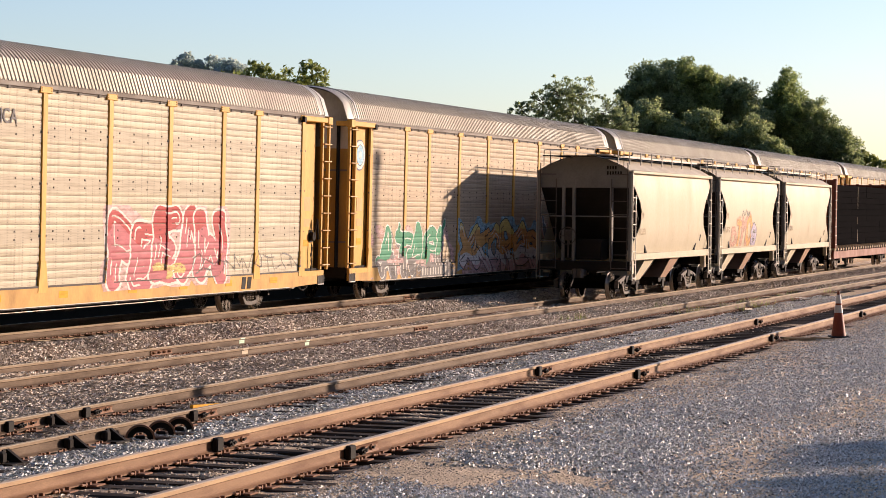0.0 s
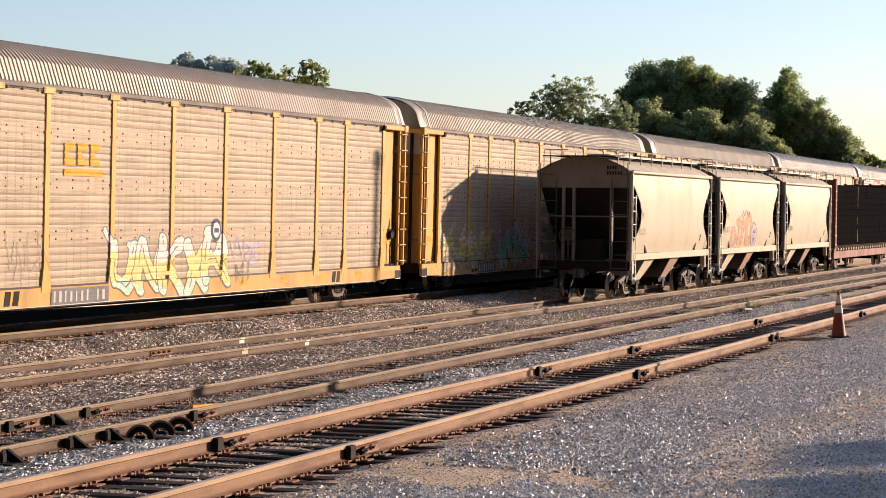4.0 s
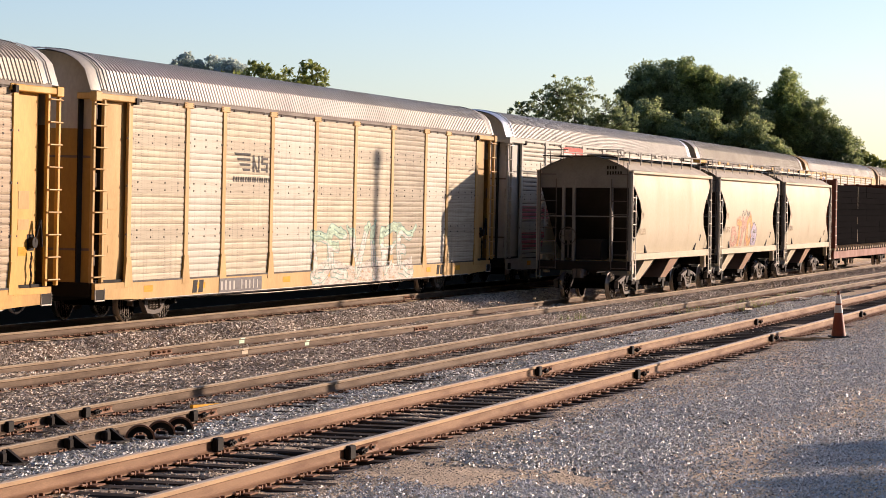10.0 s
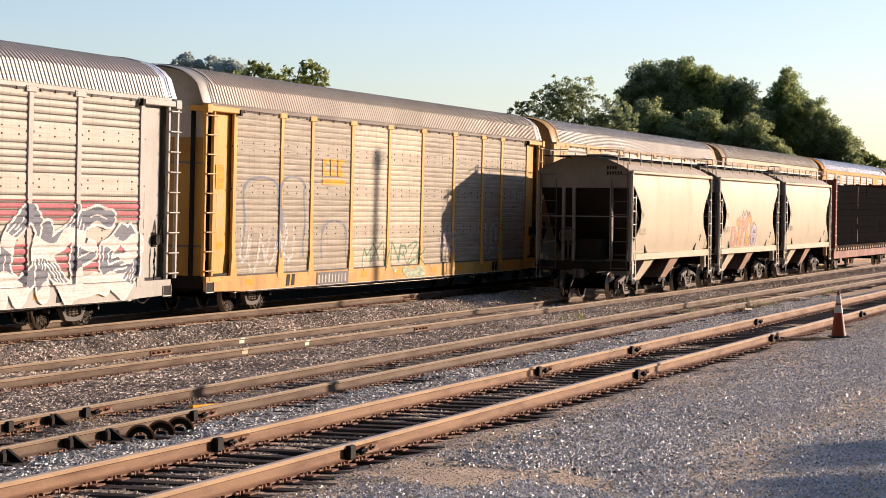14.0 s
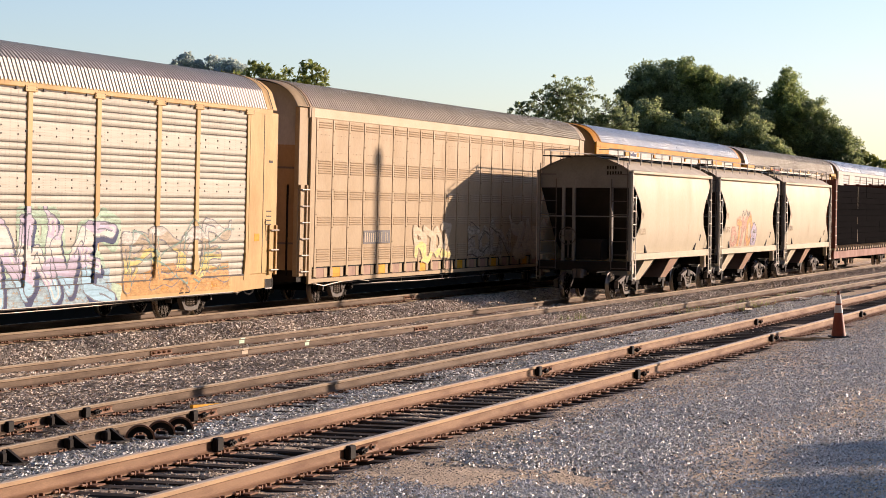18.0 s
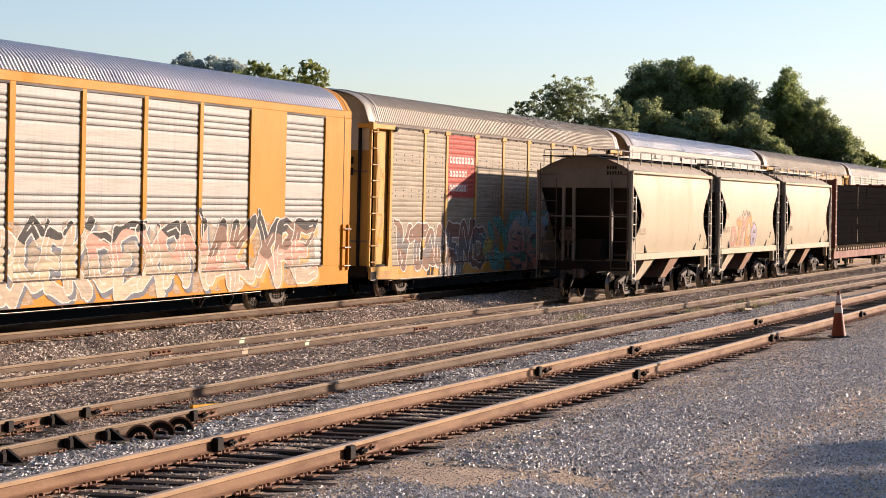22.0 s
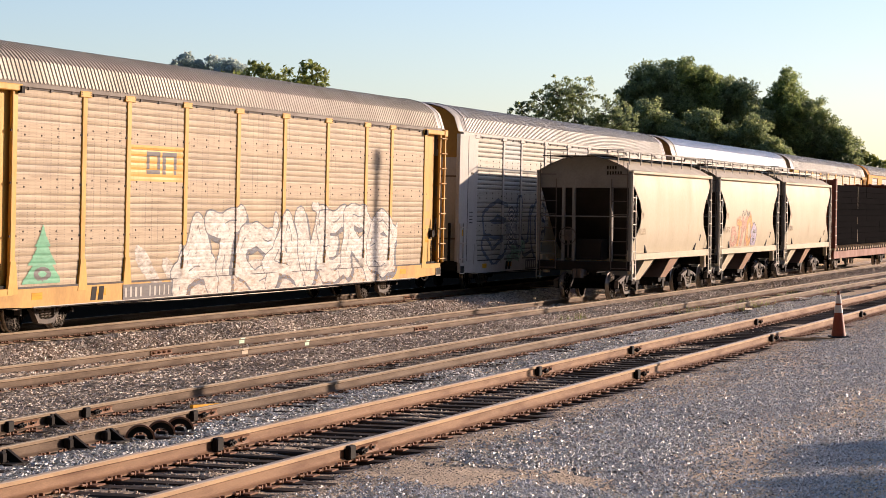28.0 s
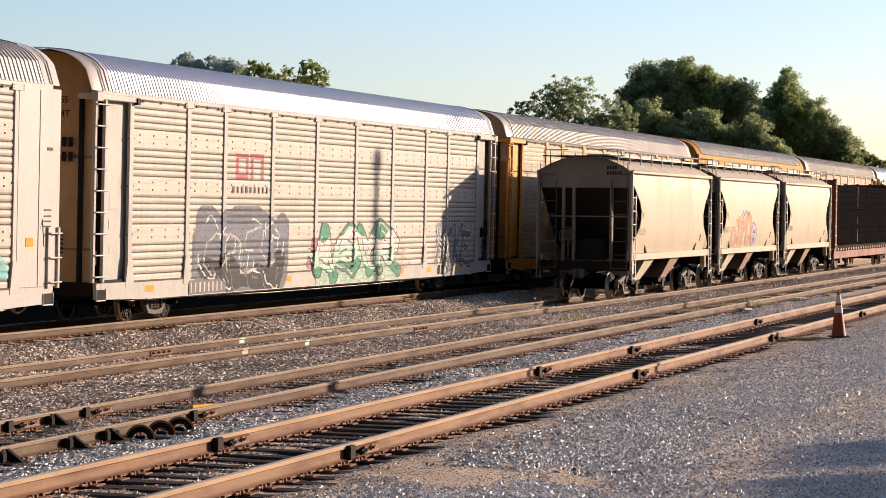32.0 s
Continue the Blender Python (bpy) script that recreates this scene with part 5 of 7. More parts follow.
def add_marks(car, n, y, backing="p_grey", paint="white_paint", h=0.22):
    bars(car, 1.488, y, 0.61, n, h, paint, wide=1.05, backing=backing, label="white car number on a dark sill plate")


def end_words(car):
    """Warning on both end doors, on the yard side of the seam."""
    for k, (txt, sz) in enumerate((("EXCESS", 0.19), ("HEIGHT", 0.19), ("CAR", 0.19))):
        words(car, txt, sz, "black", Matrix.Translation((0.22, -13.60, 4.62 - 0.28 * k)) @ pose(0, 0, 0, 90, 0, 0), label="black warning words")
    bars_end(car)


def bars_end(car):
    g = Build()
    for r in range(2):
        for i in range(5):
            g.box(0.28 + 0.15 * i, 0.28 + 0.15 * i + 0.10, -13.60, -13.592, 3.72 - 0.3 * r, 3.92 - 0.3 * r)
    for r in range(5):
        g.box(0.3, 0.8, -13.60, -13.592, 1.9 - 0.09 * r, 1.93 - 0.09 * r)
    part("marking", g.mesh("marking", "black"), car, label="small black markings on the end door")["kind"] = "stuff"


def build_train():
    # 0
    c = post_car(0, "autorack car with yellow posts and cream screens, red graffiti", "panel_cream", "yellow", "roof_brown")
    piece(c, "post", "PBEAW", 1.5, 7.1, 0.88, 2.3, 11, ["rose", "rose", "red"], "pale", "pink", 0.22, 0.06, shine="pale", spikes=1, label="red and white bubble-letter graffiti")
    mist(c, "post", 1.9, 6.8, 0.95, 1.35, 4, "yellow", "pale yellow spray under red letters", 0.2)
    scrawl(c, "post", "DCONMVOTLON", 5.6, 11.8, 1.02, 1.40, 12, "grey", 0.02, label="thin grey scrawl")
    for w, y in (("BUILDING", -6.5), ("AMERICA", -4.15)):
        words(c, w, 0.40, "p_grey", Matrix.Translation((1.452, y, 4.08)) @ FACING, label="faded dark slogan")
    add_marks(c, 9, -6.2)
    CARS.append(c)
    # 1
    c = post_car(1, "autorack car with yellow posts, green and orange graffiti along its foot", "panel_tan", "yellow", "roof_brown")
    mist(c, "post", -11.8, -4.6, 0.6, 2.05, 2, "pink", "pink spray behind green letters", 0.7)
    piece(c, "post", "ATASL", -11.1, -4.9, 0.66, 2.0, 21, ["grey", "green", "green"], "pale", None, 0.15, 0.035, drop="grey", spikes=2, label="green graffiti with pale edges")
    mist(c, "post", -10.2, -4.4, 0.56, 0.86, 5, "grey", "grey spray on the sill", 1.0)
    piece(c, "post", "XKORSS", -3.9, 4.4, 0.60, 2.05, 22, ["pink", "white", "orange", "orange", "yellow"], "black", "sky", 0.15, 0.03, shine="white", spikes=1, label="orange and white graffiti on a blue cloud", foot="pink")
    mist(c, "post", 4.7, 11.6, 0.6, 2.1, 3, "salmon", "red spray behind white letters", 0.6)
    piece(c, "post", "VREIN", 5.0, 11.4, 0.66, 2.05, 23, ["slate", "grey", "slate"], "pale", "salmon", 0.13, 0.045, spikes=2, label="grey and white graffiti on a red cloud")
    add_marks(c, 10, -7.6)
    seal(c)
    CARS.append(c)
    # 2
    c = post_car(2, "autorack car with yellow posts, yellow and white graffiti", "panel_tan", "yellow", "roof_brown")
    piece(c, "post", "UNKXR", -4.2, 1.5, 0.58, 1.92, 31, ["mint", "yellow", "yellow", "pale", "pale"], "grey", None, 0.13, 0.03, spikes=2, label="yellow and white graffiti")
    scrawl(c, "post", "DEK", -11.1, -9.8, 1.40, 1.78, 32, "white", 0.05, label="white scrawl")
    scrawl(c, "post", "OENS", -11.0, -9.6, 1.05, 1.38, 35, "white", 0.05, label="white scrawl")
    scrawl(c, "post", "VNUN", -8.7, -6.9, 1.1, 1.9, 34, "tan", 0.03, label="pale scrawl")
    scrawl(c, "post", "VVZE", 1.7, 3.5, 1.25, 1.75, 33, "lilac", 0.05, label="lilac scrawl")
    scrawl(c, "post", "MI", 2.0, 3.0, 0.72, 1.2, 36, "grey", 0.03, label="grey scrawl")
    def ring(Y, Z):
        d = np.hypot(Y - 0.95, Z - 2.0)
        out = np.full(Y.shape, -1)
        out[d < 0.26] = 0
        out[d < 0.18] = 1
        out[(np.abs(Z - 2.0) < 0.05) & (np.abs(Y - 0.95) < 0.12)] = 0
        return out
    shapes(c, "post", ring, 0.6, 1.3, 1.7, 2.3, ["navy", "pale"], "graffiti", "small dark ring over the letters")
    three_bar_logo(c, "post", -6.39, 3.12, 1.65, 0.66)
    placard(c)
    add_marks(c, 10, -6.8)
    CARS.append(c)
    # 3
    c = post_car(3, "autorack car with yellow posts, a long row of pastel graffiti", "panel_tan", "yellow", "roof_brown")
    piece(c, "post", "VWMXK", -11.7, -6.6, 0.80, 1.95, 41, ["tan", "yellow", "pale"], "yellow", None, 0.09, 0.03, spikes=2, faint=True, label="pale yellow graffiti", foot="tan")
    piece(c, "post", "VNBA", -6.0, -2.6, 0.64, 2.02, 42, ["mint", "cyan", "lilac"], "grey", "pink", 0.13, 0.025, shine="pale", spikes=1, label="turquoise and lilac graffiti")
    piece(c, "post", "SOEES", -2.5, 1.9, 0.62, 2.0, 43, ["pink", "pale", "pale", "lilac"], "brown", None, 0.13, 0.028, spikes=1, faint=True, label="white graffiti with a brown outline", foot="pale")
    piece(c, "post", "NEK", 1.9, 5.4, 0.62, 2.1, 44, ["yellow", "mint", "fir"], "black", "pale", 0.13, 0.028, spikes=2, label="green graffiti")
    scrawl(c, "post", "AOT", 5.6, 7.0, 1.0, 1.75, 45, "brown", 0.03, label="brown scrawl")
    piece(c, "post", "TEFG", 7.7, 11.8, 0.74, 2.1, 46, ["tan", "pale", "pale"], "grey", None, 0.12, 0.03, spikes=2, label="grey-lined graffiti")
    add_marks(c, 7, -8.0)
    CARS.append(c)
    # 4
    c = post_car(4, "autorack car with yellow posts, grey graffiti on mint clouds", "panel_tan", "yellow", "roof_brown")
    mist(c, "post", -9.3, -0.6, 0.58, 2.15, 7, "mint", "mint spray cloud", 0.75)
    piece(c, "post", "MXOPES", -8.6, -1.1, 0.72, 2.25, 51, ["sky", "slate", "lilac", "slate"], "white", "mint", 0.14, 0.05, spikes=1, label="grey-blue graffiti with white edges on mint", foot="sky")
    mist(c, "post", 2.0, 10.2, 0.6, 2.1, 8, "mint", "mint spray cloud", 0.75)
    piece(c, "post", "ARGEA", 2.5, 9.5, 0.68, 2.15, 52, ["pale", "pale", "lilac", "slate"], "white", "mint", 0.13, 0.05, spikes=1, label="pale graffiti on a mint cloud")
    add_marks(c, 10, -8.0, "p_slate")
    seal(c)
    CARS.append(c)
    # 5
    c = post_car(5, "autorack car with pale screens, yellow posts and mint graffiti", ["panel_cream", "panel_white", "panel_cream", "panel_white", "panel_cream", "panel_cream", "panel_grey", "panel_white", "panel_cream"], "yellow_pale", "roof_grey")
    piece(c, "post", "DEVIFE", -1.6, 6.1, 0.62, 2.1, 61, ["pale", "pale", "mint"], "teal", None, 0.09, 0.03, spikes=3, faint=True, label="mint green graffiti", foot="pale")
    def horse(Y, Z):
        u, v = (Y + 6.55) / 2.1, (Z - 3.14) / 0.66
        out = np.full(Y.shape, -1)
        out[(v > 0.3) & (v < 1) & (u > 0.02) & (u < 0.48) & ((v * 5.5) % 1 < 0.58) & (u > 0.42 - v * 0.4)] = 0
        out[(v > 0.32) & (v < 0.95) & (u > 0.54) & (u < 0.74) & ((u < 0.59) | (u > 0.69) | (np.abs((u - 0.54) * 4.5 - (0.95 - v)) < 0.12))] = 0
        out[(v > 0.32) & (v < 0.95) & (u > 0.78) & (u < 0.98) & (((v * 5.0) % 1.0 < 0.42) | ((u < 0.84) & (v > 0.6)) | ((u > 0.92) & (v < 0.66)))] = 0
        out[(v > -0.02) & (v < 0.16) & ((u * 15) % 1 < 0.7)] = 0
        return out
    shapes(c, "post", horse, -6.55, -4.4, 3.12, 3.82, ["black"], "emblem", "black striped emblem")
    add_marks(c, 10, -7.2)
    CARS.append(c)
    # 6
    c = post_car(6, "pale grey autorack car with red stripes and a red emblem panel", "panel_white", "grey_paint", "roof_grey", ("door_grey", "door_grey"), cap="roof_silver")
    for e0, e1 in zip(EDGES, EDGES[1:]):
        def stripe(Y, Z):
            out = np.full(Y.shape, -1)
            out[((Z > 2.24) & (Z < 2.64)) | ((Z > 1.20) & (Z < 1.78))] = 0
            out[np.array([relief(z, True) < -0.011 for z in Z[:, 0]])] = -1
            return out
        shapes(c, "deep", stripe, e0 + 0.12, e1 - 0.12, 1.2, 2.65, ["rose"], "stripe", "faded red stripe", 0.03)
    patch(c, "plate", -6.95, -4.4, 4.03, 4.74, "sign", "emblem_panel", "red emblem panel")
    def plume(Y, Z):
        u, v = (Y + 6.9) / 2.4, (Z - 4.05) / 0.66
        out = np.full(Y.shape, -1)
        ring_ = np.hypot((u - 0.16) * 1.6, v - 0.55)
        out[(ring_ < 0.33) & ((v * 5) % 1 < 0.6)] = 0
        out[(u > 0.33) & (u < 0.95) & (v > 0.35) & (v < 0.72) & (((u * 13) % 1) < 0.7)] = 0
        out[(u > 0.5) & (u < 0.82) & (v > 0.14) & (v < 0.24) & (((u * 26) % 1) < 0.7)] = 0
        return out
    shapes(c, "plate", plume, -6.9, -4.5, 4.05, 4.72, ["white"], "emblem", "white feathered emblem")
    piece(c, "deep", "SNAOKES", 1.8, 11.6, 0.64, 2.3, 71, ["pale", "slate", "pale", "slate"], "white", None, 0.13, 0.055, shine="white", spikes=1, lean=0.2, label="black and white graffiti")
    scrawl(c, "deep", "WNMOE", -0.7, 1.2, 1.02, 1.8, 73, "white", 0.05, label="white scrawl")
    scrawl(c, "deep", "MNKVMX", -8.8, -7.0, 1.05, 1.9, 75, "grey", 0.025, label="fine grey scrawl")
    piece(c, "deep", "ANNSE", -6.8, -1.0, 0.92, 2.1, 72, ["tan", "pale", "tan"], "brown", None, 0.10, 0.03, spikes=3, faint=True, label="tan sketchy graffiti")
    scrawl(c, "deep", "HMNWXNMH", -6.6, -1.2, 1.0, 1.9, 76, "brown", 0.02, label="fine brown hatching", jig=0.3)
    add_marks(c, 10, -7.0)
    CARS.append(c)
    # 7
    c = post_car(7, "autorack car with yellow posts and thin black scrawls", ["panel_grey"] * 3 + ["panel_cream"] * 2 + ["panel_grey"] * 4, "yellow", "roof_brown")
    def arches(Y, Z):
        out = np.full(Y.shape, -1)
        w = 0.05 * np.sin(Z * 5) + 0.04 * np.sin(Y * 3)
        for y_a, y_b, z_b, z_t in ((-11.3, -9.2, 1.5, 3.25), (-9.1, -7.5, 1.3, 3.3), (-6.3, -4.6, 1.2, 2.2)):
            m, r = (y_a + y_b) / 2, (y_b - y_a) / 2
            side = (np.abs(np.abs(Y - m + w) - r) < 0.05) & (Z > z_b) & (Z < z_t - 0.3)
            top = (np.abs(np.hypot((Y - m) / r, np.maximum(0, (Z - z_t + 0.3) / 0.3)) - 1) < 0.09) & (Z >= z_t - 0.3)
            out[side | top] = 0
        return out
    shapes(c, "post", arches, -11.6, -4.2, 1.1, 3.5, ["slate"], "graffiti", "large thin grey arches")
    scrawl(c, "post", "UUNUMU", -11.5, -8.2, 1.05, 2.05, 82, "pale", 0.05, label="white looped scrawl", jig=0.1)
    scrawl(c, "post", "MXVNRZK", -3.3, 1.8, 0.95, 1.55, 83, "green", 0.03, label="thin green scrawl")
    mist(c, "post", -1.2, 2.4, 0.56, 0.9, 9, "mint", "green spray on the sill", 0.8)
    scrawl(c, "post", "UOU", 7.5, 9.2, 1.1, 2.05, 84, "pale", 0.04, label="faint white scrawl", jig=0.08)
    scrawl(c, "post", "VNM", 3.0, 4.6, 1.1, 2.0, 85, "lilac", 0.025, label="faint lilac scrawl")
    three_bar_logo(c, "post", -6.36, 3.13, 1.62, 0.66)
    placard(c)
    add_marks(c, 9, -6.6)
    CARS.append(c)
    # 8
    c = post_car(8, "pale autorack car with faded yellow posts and a striped shield", "panel_white", "yellow_pale", "roof_grey", ("door_rust", "door_brown"), flush=True)
    patch(c, "plate", -8.96, -7.19, 3.05, 4.74, "yellow_pale", "emblem_panel", "faded yellow emblem panel")
    shield(c, "plate", -7.95, 3.97, 1.15, 1.40)
    for w, y in (("BUILDING", -6.35), ("AMERICA", -4.0)):
        words(c, w, 0.40, "p_navy", Matrix.Translation((1.452, y, 4.18)) @ FACING, label="dark blue slogan")
    piece(c, "flush", "VIWS", -4.9, -1.2, 0.64, 2.05, 91, ["pink", "pink", "pale", "mint"], "slate", None, 0.14, 0.035, label="pink and white graffiti with dark outline")
    piece(c, "flush", "ENWVE", -1.1, 4.9, 0.62, 2.25, 92, ["sky", "lilac", "pale", "lilac"], "slate", "mint", 0.12, 0.03, drop="navy", shine="pale", spikes=2, label="lilac and blue graffiti", foot="sky")
    piece(c, "flush", "PDOE", 5.6, 10.9, 0.75, 2.1, 93, ["orange", "yellow", "tan", "pale"], "slate", None, 0.10, 0.025, spikes=2, faint=True, label="faded sketchy graffiti", foot="orange")
    scrawl(c, "flush", "PKDE", 5.8, 11.0, 0.9, 2.1, 94, "teal", 0.022, label="fine dark lines over faded letters")
    add_marks(c, 10, -8.0)
    CARS.append(c)
    # 9
    c = louvre_car(9, "tan autorack car with flat louvred sides and white graffiti")
    piece(c, "louvre", "RDOZ", -4.9, -1.7, 1.05, 2.05, 101, ["yellow", "cream", "cream"], "tan", None, 0.10, 0.02, spikes=1, label="white and yellow graffiti")
    piece(c, "louvre", "ECDN", 0.1, 4.4, 1.05, 2.0, 102, ["tan", "tan", "cream"], "tan", None, 0.10, 0.02, spikes=2, faint=True, label="faint pale graffiti")
    scrawl(c, "louvre", "ECDN", 0.1, 4.4, 1.1, 1.95, 104, "brown", 0.02, label="thin dark outline of faint letters")
    piece(c, "louvre", "ZAKEM", 4.7, 10.4, 1.0, 2.1, 103, ["cream", "cream"], "tan", None, 0.11, 0.02, drop="tan", spikes=2, label="cream graffiti")
    bars(c, 1.482, -8.95, 1.62, 12, 0.26, "p_tan", backing="p_grey", label="pale car number on a dark patch")
    CARS.append(c)
    # 10
    c = framed_car(10, "bright yellow autorack car with bare zinc screens and a striped shield", "yellow_new", "roof_silver", "panel_zinc", ("door_grey", "door_brown"))
    shield(c, "framed", -7.94, 4.14, 1.20, 1.50)
    for w, z in (("BUILDING", 3.02), ("AMERICA", 2.64)):
        words(c, w, 0.40, "p_navy", Matrix.Translation((1.480, -8.95, z)) @ FACING, label="dark blue slogan")
    mist(c, "framed", -11.7, 11.4, 0.6, 2.2, 6, "tan", "tan spray behind the letters", 1.2)
    piece(c, "framed", "MEWKMA", -11.6, -6.7, 0.60, 2.15, 111, ["tan", "cream", "pale", "brown"], "pale", None, 0.13, 0.03, drop="brown", spikes=3, label="brown and white graffiti")
    piece(c, "framed", "SABCEK", -6.6, -1.1, 0.64, 2.25, 112, ["tan", "cream", "tan", "black"], "pale", None, 0.13, 0.035, drop="slate", spikes=2, label="peach, white and black graffiti")
    piece(c, "framed", "CEXRN", -1.0, 4.6, 0.66, 2.25, 114, ["cream", "tan", "salmon", "black"], "pale", None, 0.13, 0.035, drop="slate", spikes=2, label="peach and black graffiti")
    piece(c, "framed", "AKXRE", 4.7, 11.2, 0.64, 2.25, 113, ["tan", "salmon", "brown", "black"], "pale", None, 0.13, 0.035, drop="orange", spikes=3, label="brown and peach graffiti")
    end_words(c)
    CARS.append(c)
    # 11
    c = post_car(11, "autorack car with yellow posts, grey screens and a red emblem panel", "panel_grey", "yellow", "roof_brown")
    patch(c, "post", -6.97, -4.37, 2.88, 4.74, "sign", "emblem_panel", "faded red emblem panel")
    def rows(Y, Z):
        u, v = (Y + 6.75) / 2.3, (Z - 2.9) / 1.8
        out = np.full(Y.shape, -1)
        for v0, n in ((0.56, 1.0), (0.33, 0.72), (0.09, 0.74)):
            out[(v > v0) & (v < v0 + 0.105) & (u > 0) & (u < n) & (((u * 8.2) % 1) < 0.72) & ~((np.abs(v - v0 - 0.05) < 0.02) & (((u * 8.2) % 1) > 0.2) & (((u * 8.2) % 1) < 0.5))] = 0
        return out
    ob = shapes(c, "post", rows, -6.75, -4.45, 2.9, 4.7, ["white"], "emblem", "rows of pale lettering bars")
    ob["kind"] = "stuff"
    piece(c, "post", "VTAMEND", -11.3, -3.3, 0.78, 2.0, 121, ["brown", "grey", "brown"], "pale", None, 0.17, 0.04, spikes=1, label="grey and white graffiti")
    mist(c, "post", -3.4, 7.6, 0.6, 2.3, 12, "cyan", "turquoise spray cloud", 1.15)
    piece(c, "post", "SKER", -0.6, 6.2, 0.66, 2.25, 122, ["pink", "pink", "pale", "sky"], "slate", "cyan", 0.17, 0.04, drop="slate", spikes=2, label="pink and white graffiti on turquoise", foot="pink")
    scrawl(c, "post", "AP", -3.4, -2.2, 1.1, 1.75, 124, "yellow", 0.09, label="yellow scrawl")
    scrawl(c, "post", "S", -12.7, -12.25, 1.2, 4.2, 123, "orange", label="orange scrawl up the door pocket")
    add_marks(c, 9, -7.6)
    end_words(c)
    CARS.append(c)
    # 12
    c = framed_car(12, "white autorack car with bare zinc screens and bright roof", "white_paint", "roof_silver", "panel_zinc", ("door_grey", "door_brown"))
    mist(c, "framed", -4.1, 2.2, 0.6, 1.5, 14, "yellow", "yellow spray edge", 0.5)
    piece(c, "framed", "HARV", -3.7, 1.7, 0.62, 1.75, 131, ["rose", "rose", "orange", "orange"], "magenta", None, 0.19, 0.03, shine="yellow", spikes=1, label="magenta and orange graffiti")
    for q, (ya, za) in enumerate(((-5.3, 1.3), (2.65, 1.4))):
        mist(c, "framed", ya, ya + 0.7, za, za + 0.45, 15 + q, "pink", "pink dab of spray", 0.9)
    bars(c, 1.479, -6.7, 0.62, 8, 0.22, "bolt", label="black car number")
    end_words(c)
    CARS.append(c)
    # 13
    c = post_car(13, "autorack car with yellow posts, dusty screens and white graffiti", "panel_tan", "yellow", "roof_brown")
    patch(c, "post", -6.95, -4.4, 3.06, 3.82, "yellow", "emblem_panel", "yellow emblem panel")
    link_logo(c, "post", -6.2, 3.22, 1.5, 0.48, "grey")
    mist(c, "post", -6.8, -3.8, 0.62, 1.8, 18, "pale", "white spray", 0.4)
    piece(c, "post", "ATCAVERS", -4.6, 9.2, 0.62, 2.4, 141, ["pale", "white", "pale"], "slate", None, 0.20, 0.035, drop="slate", spikes=2, faint=True, label="white graffiti with grey outline", foot="pale")
    def fir(Y, Z):
        u, v = (Y + 10.7) / 0.82, (Z - 1.0) / 1.15
        out = np.full(Y.shape, -1)
        out[(np.abs(u) < (1 - v) * (0.7 + 0.35 * ((v * -3.2) % 1))) & (v > 0) & (v < 1)] = 0
        out[(np.hypot(u * 0.8, (v - 0.16) * 3) < 0.35)] = 1
        out[(np.hypot(u * 0.8, (v - 0.16) * 3) < 0.16)] = 0
        return out
    shapes(c, "post", fir, -11.5, -10.0, 1.0, 2.2, ["fir", "grey"], "graffiti", "green fir-tree graffiti")
    add_marks(c, 10, -7.2)
    CARS.append(c)
    # 14
    c = post_car(14, "pale grey autorack car with black, pink and turquoise graffiti", ["panel_white", "panel_zinc", "panel_white", "panel_white", "panel_zinc", "panel_white", "panel_white", "panel_zinc", "panel_white"], "white_paint", "roof_grey", ("door_grey", "door_yellow"), flush=True)
    piece(c, "flush", "S", -11.3, -8.9, 0.9, 2.7, 151, ["slate"], "slate", None, 0.24, 0.02, hollow=True, lean=0.25, label="heavy hollow grey letter", waves=0.03)
    piece(c, "flush", "UCR", -7.2, -2.5, 0.9, 2.75, 156, ["slate"], "slate", None, 0.20, 0.02, hollow=True, lean=0.08, label="heavy hollow grey letters", waves=0.03)
    def target(Y, Z):
        d = np.hypot((Y + 8.05) / 0.62, (Z - 1.95) / 0.72)
        out = np.full(Y.shape, -1)
        out[(d < 1) & ((d * 5.2) % 1 > 0.45)] = 0
        out[(d < 1) & ((d * 5.2) % 1 <= 0.45)] = 1
        return out
    shapes(c, "flush", target, -8.8, -7.3, 1.2, 2.75, ["slate", "pale"], "graffiti", "ringed grey eye among hollow letters")
    mist(c, "flush", -8.6, -6.2, 0.85, 1.5, 21, "mint", "mint spray", 0.6)
    mist(c, "flush", -2.6, 1.6, 0.85, 2.05, 22, "cyan", "turquoise spray", 0.15)
    mist(c, "flush", -2.2, 1.9, 0.9, 1.9, 23, "pink", "pink spray", 0.1)
    mist(c, "flush", 0.3, 2.4, 1.5, 2.2, 24, "cyan", "turquoise spray", 0.7)
    piece(c, "flush", "EETING", 1.8, 9.2, 0.72, 2.5, 152, ["tan", "pale", "tan", "pink"], "salmon", None, 0.14, 0.05, spikes=2, faint=True, label="salmon graffiti with turquoise clouds", foot="tan")
    mist(c, "flush", 9.3, 11.8, 0.8, 2.1, 25, "cyan", "turquoise spray", 0.6)
    add_marks(c, 9, -6.4)
    CARS.append(c)
    # 15
    c = post_car(15, "white autorack car with grey posts, a red emblem and dark graffiti", "panel_white", "grey_paint", "roof_silver", ("door_brown", "door_brown"))
    link_logo(c, "deep", -6.42, 3.17, 1.65, 0.62, "rose")
    bars(c, 1.452, -6.6, 2.86, 9, 0.16, "p_grey", 1.55, label="row of small dark lettering")
    piece(c, "deep", "OODED", -8.3, -3.6, 0.64, 2.3, 161, ["black", "slate", "slate"], "slate", "slate", 0.26, 0.02, shine="pale", spikes=0, label="black and grey graffiti")
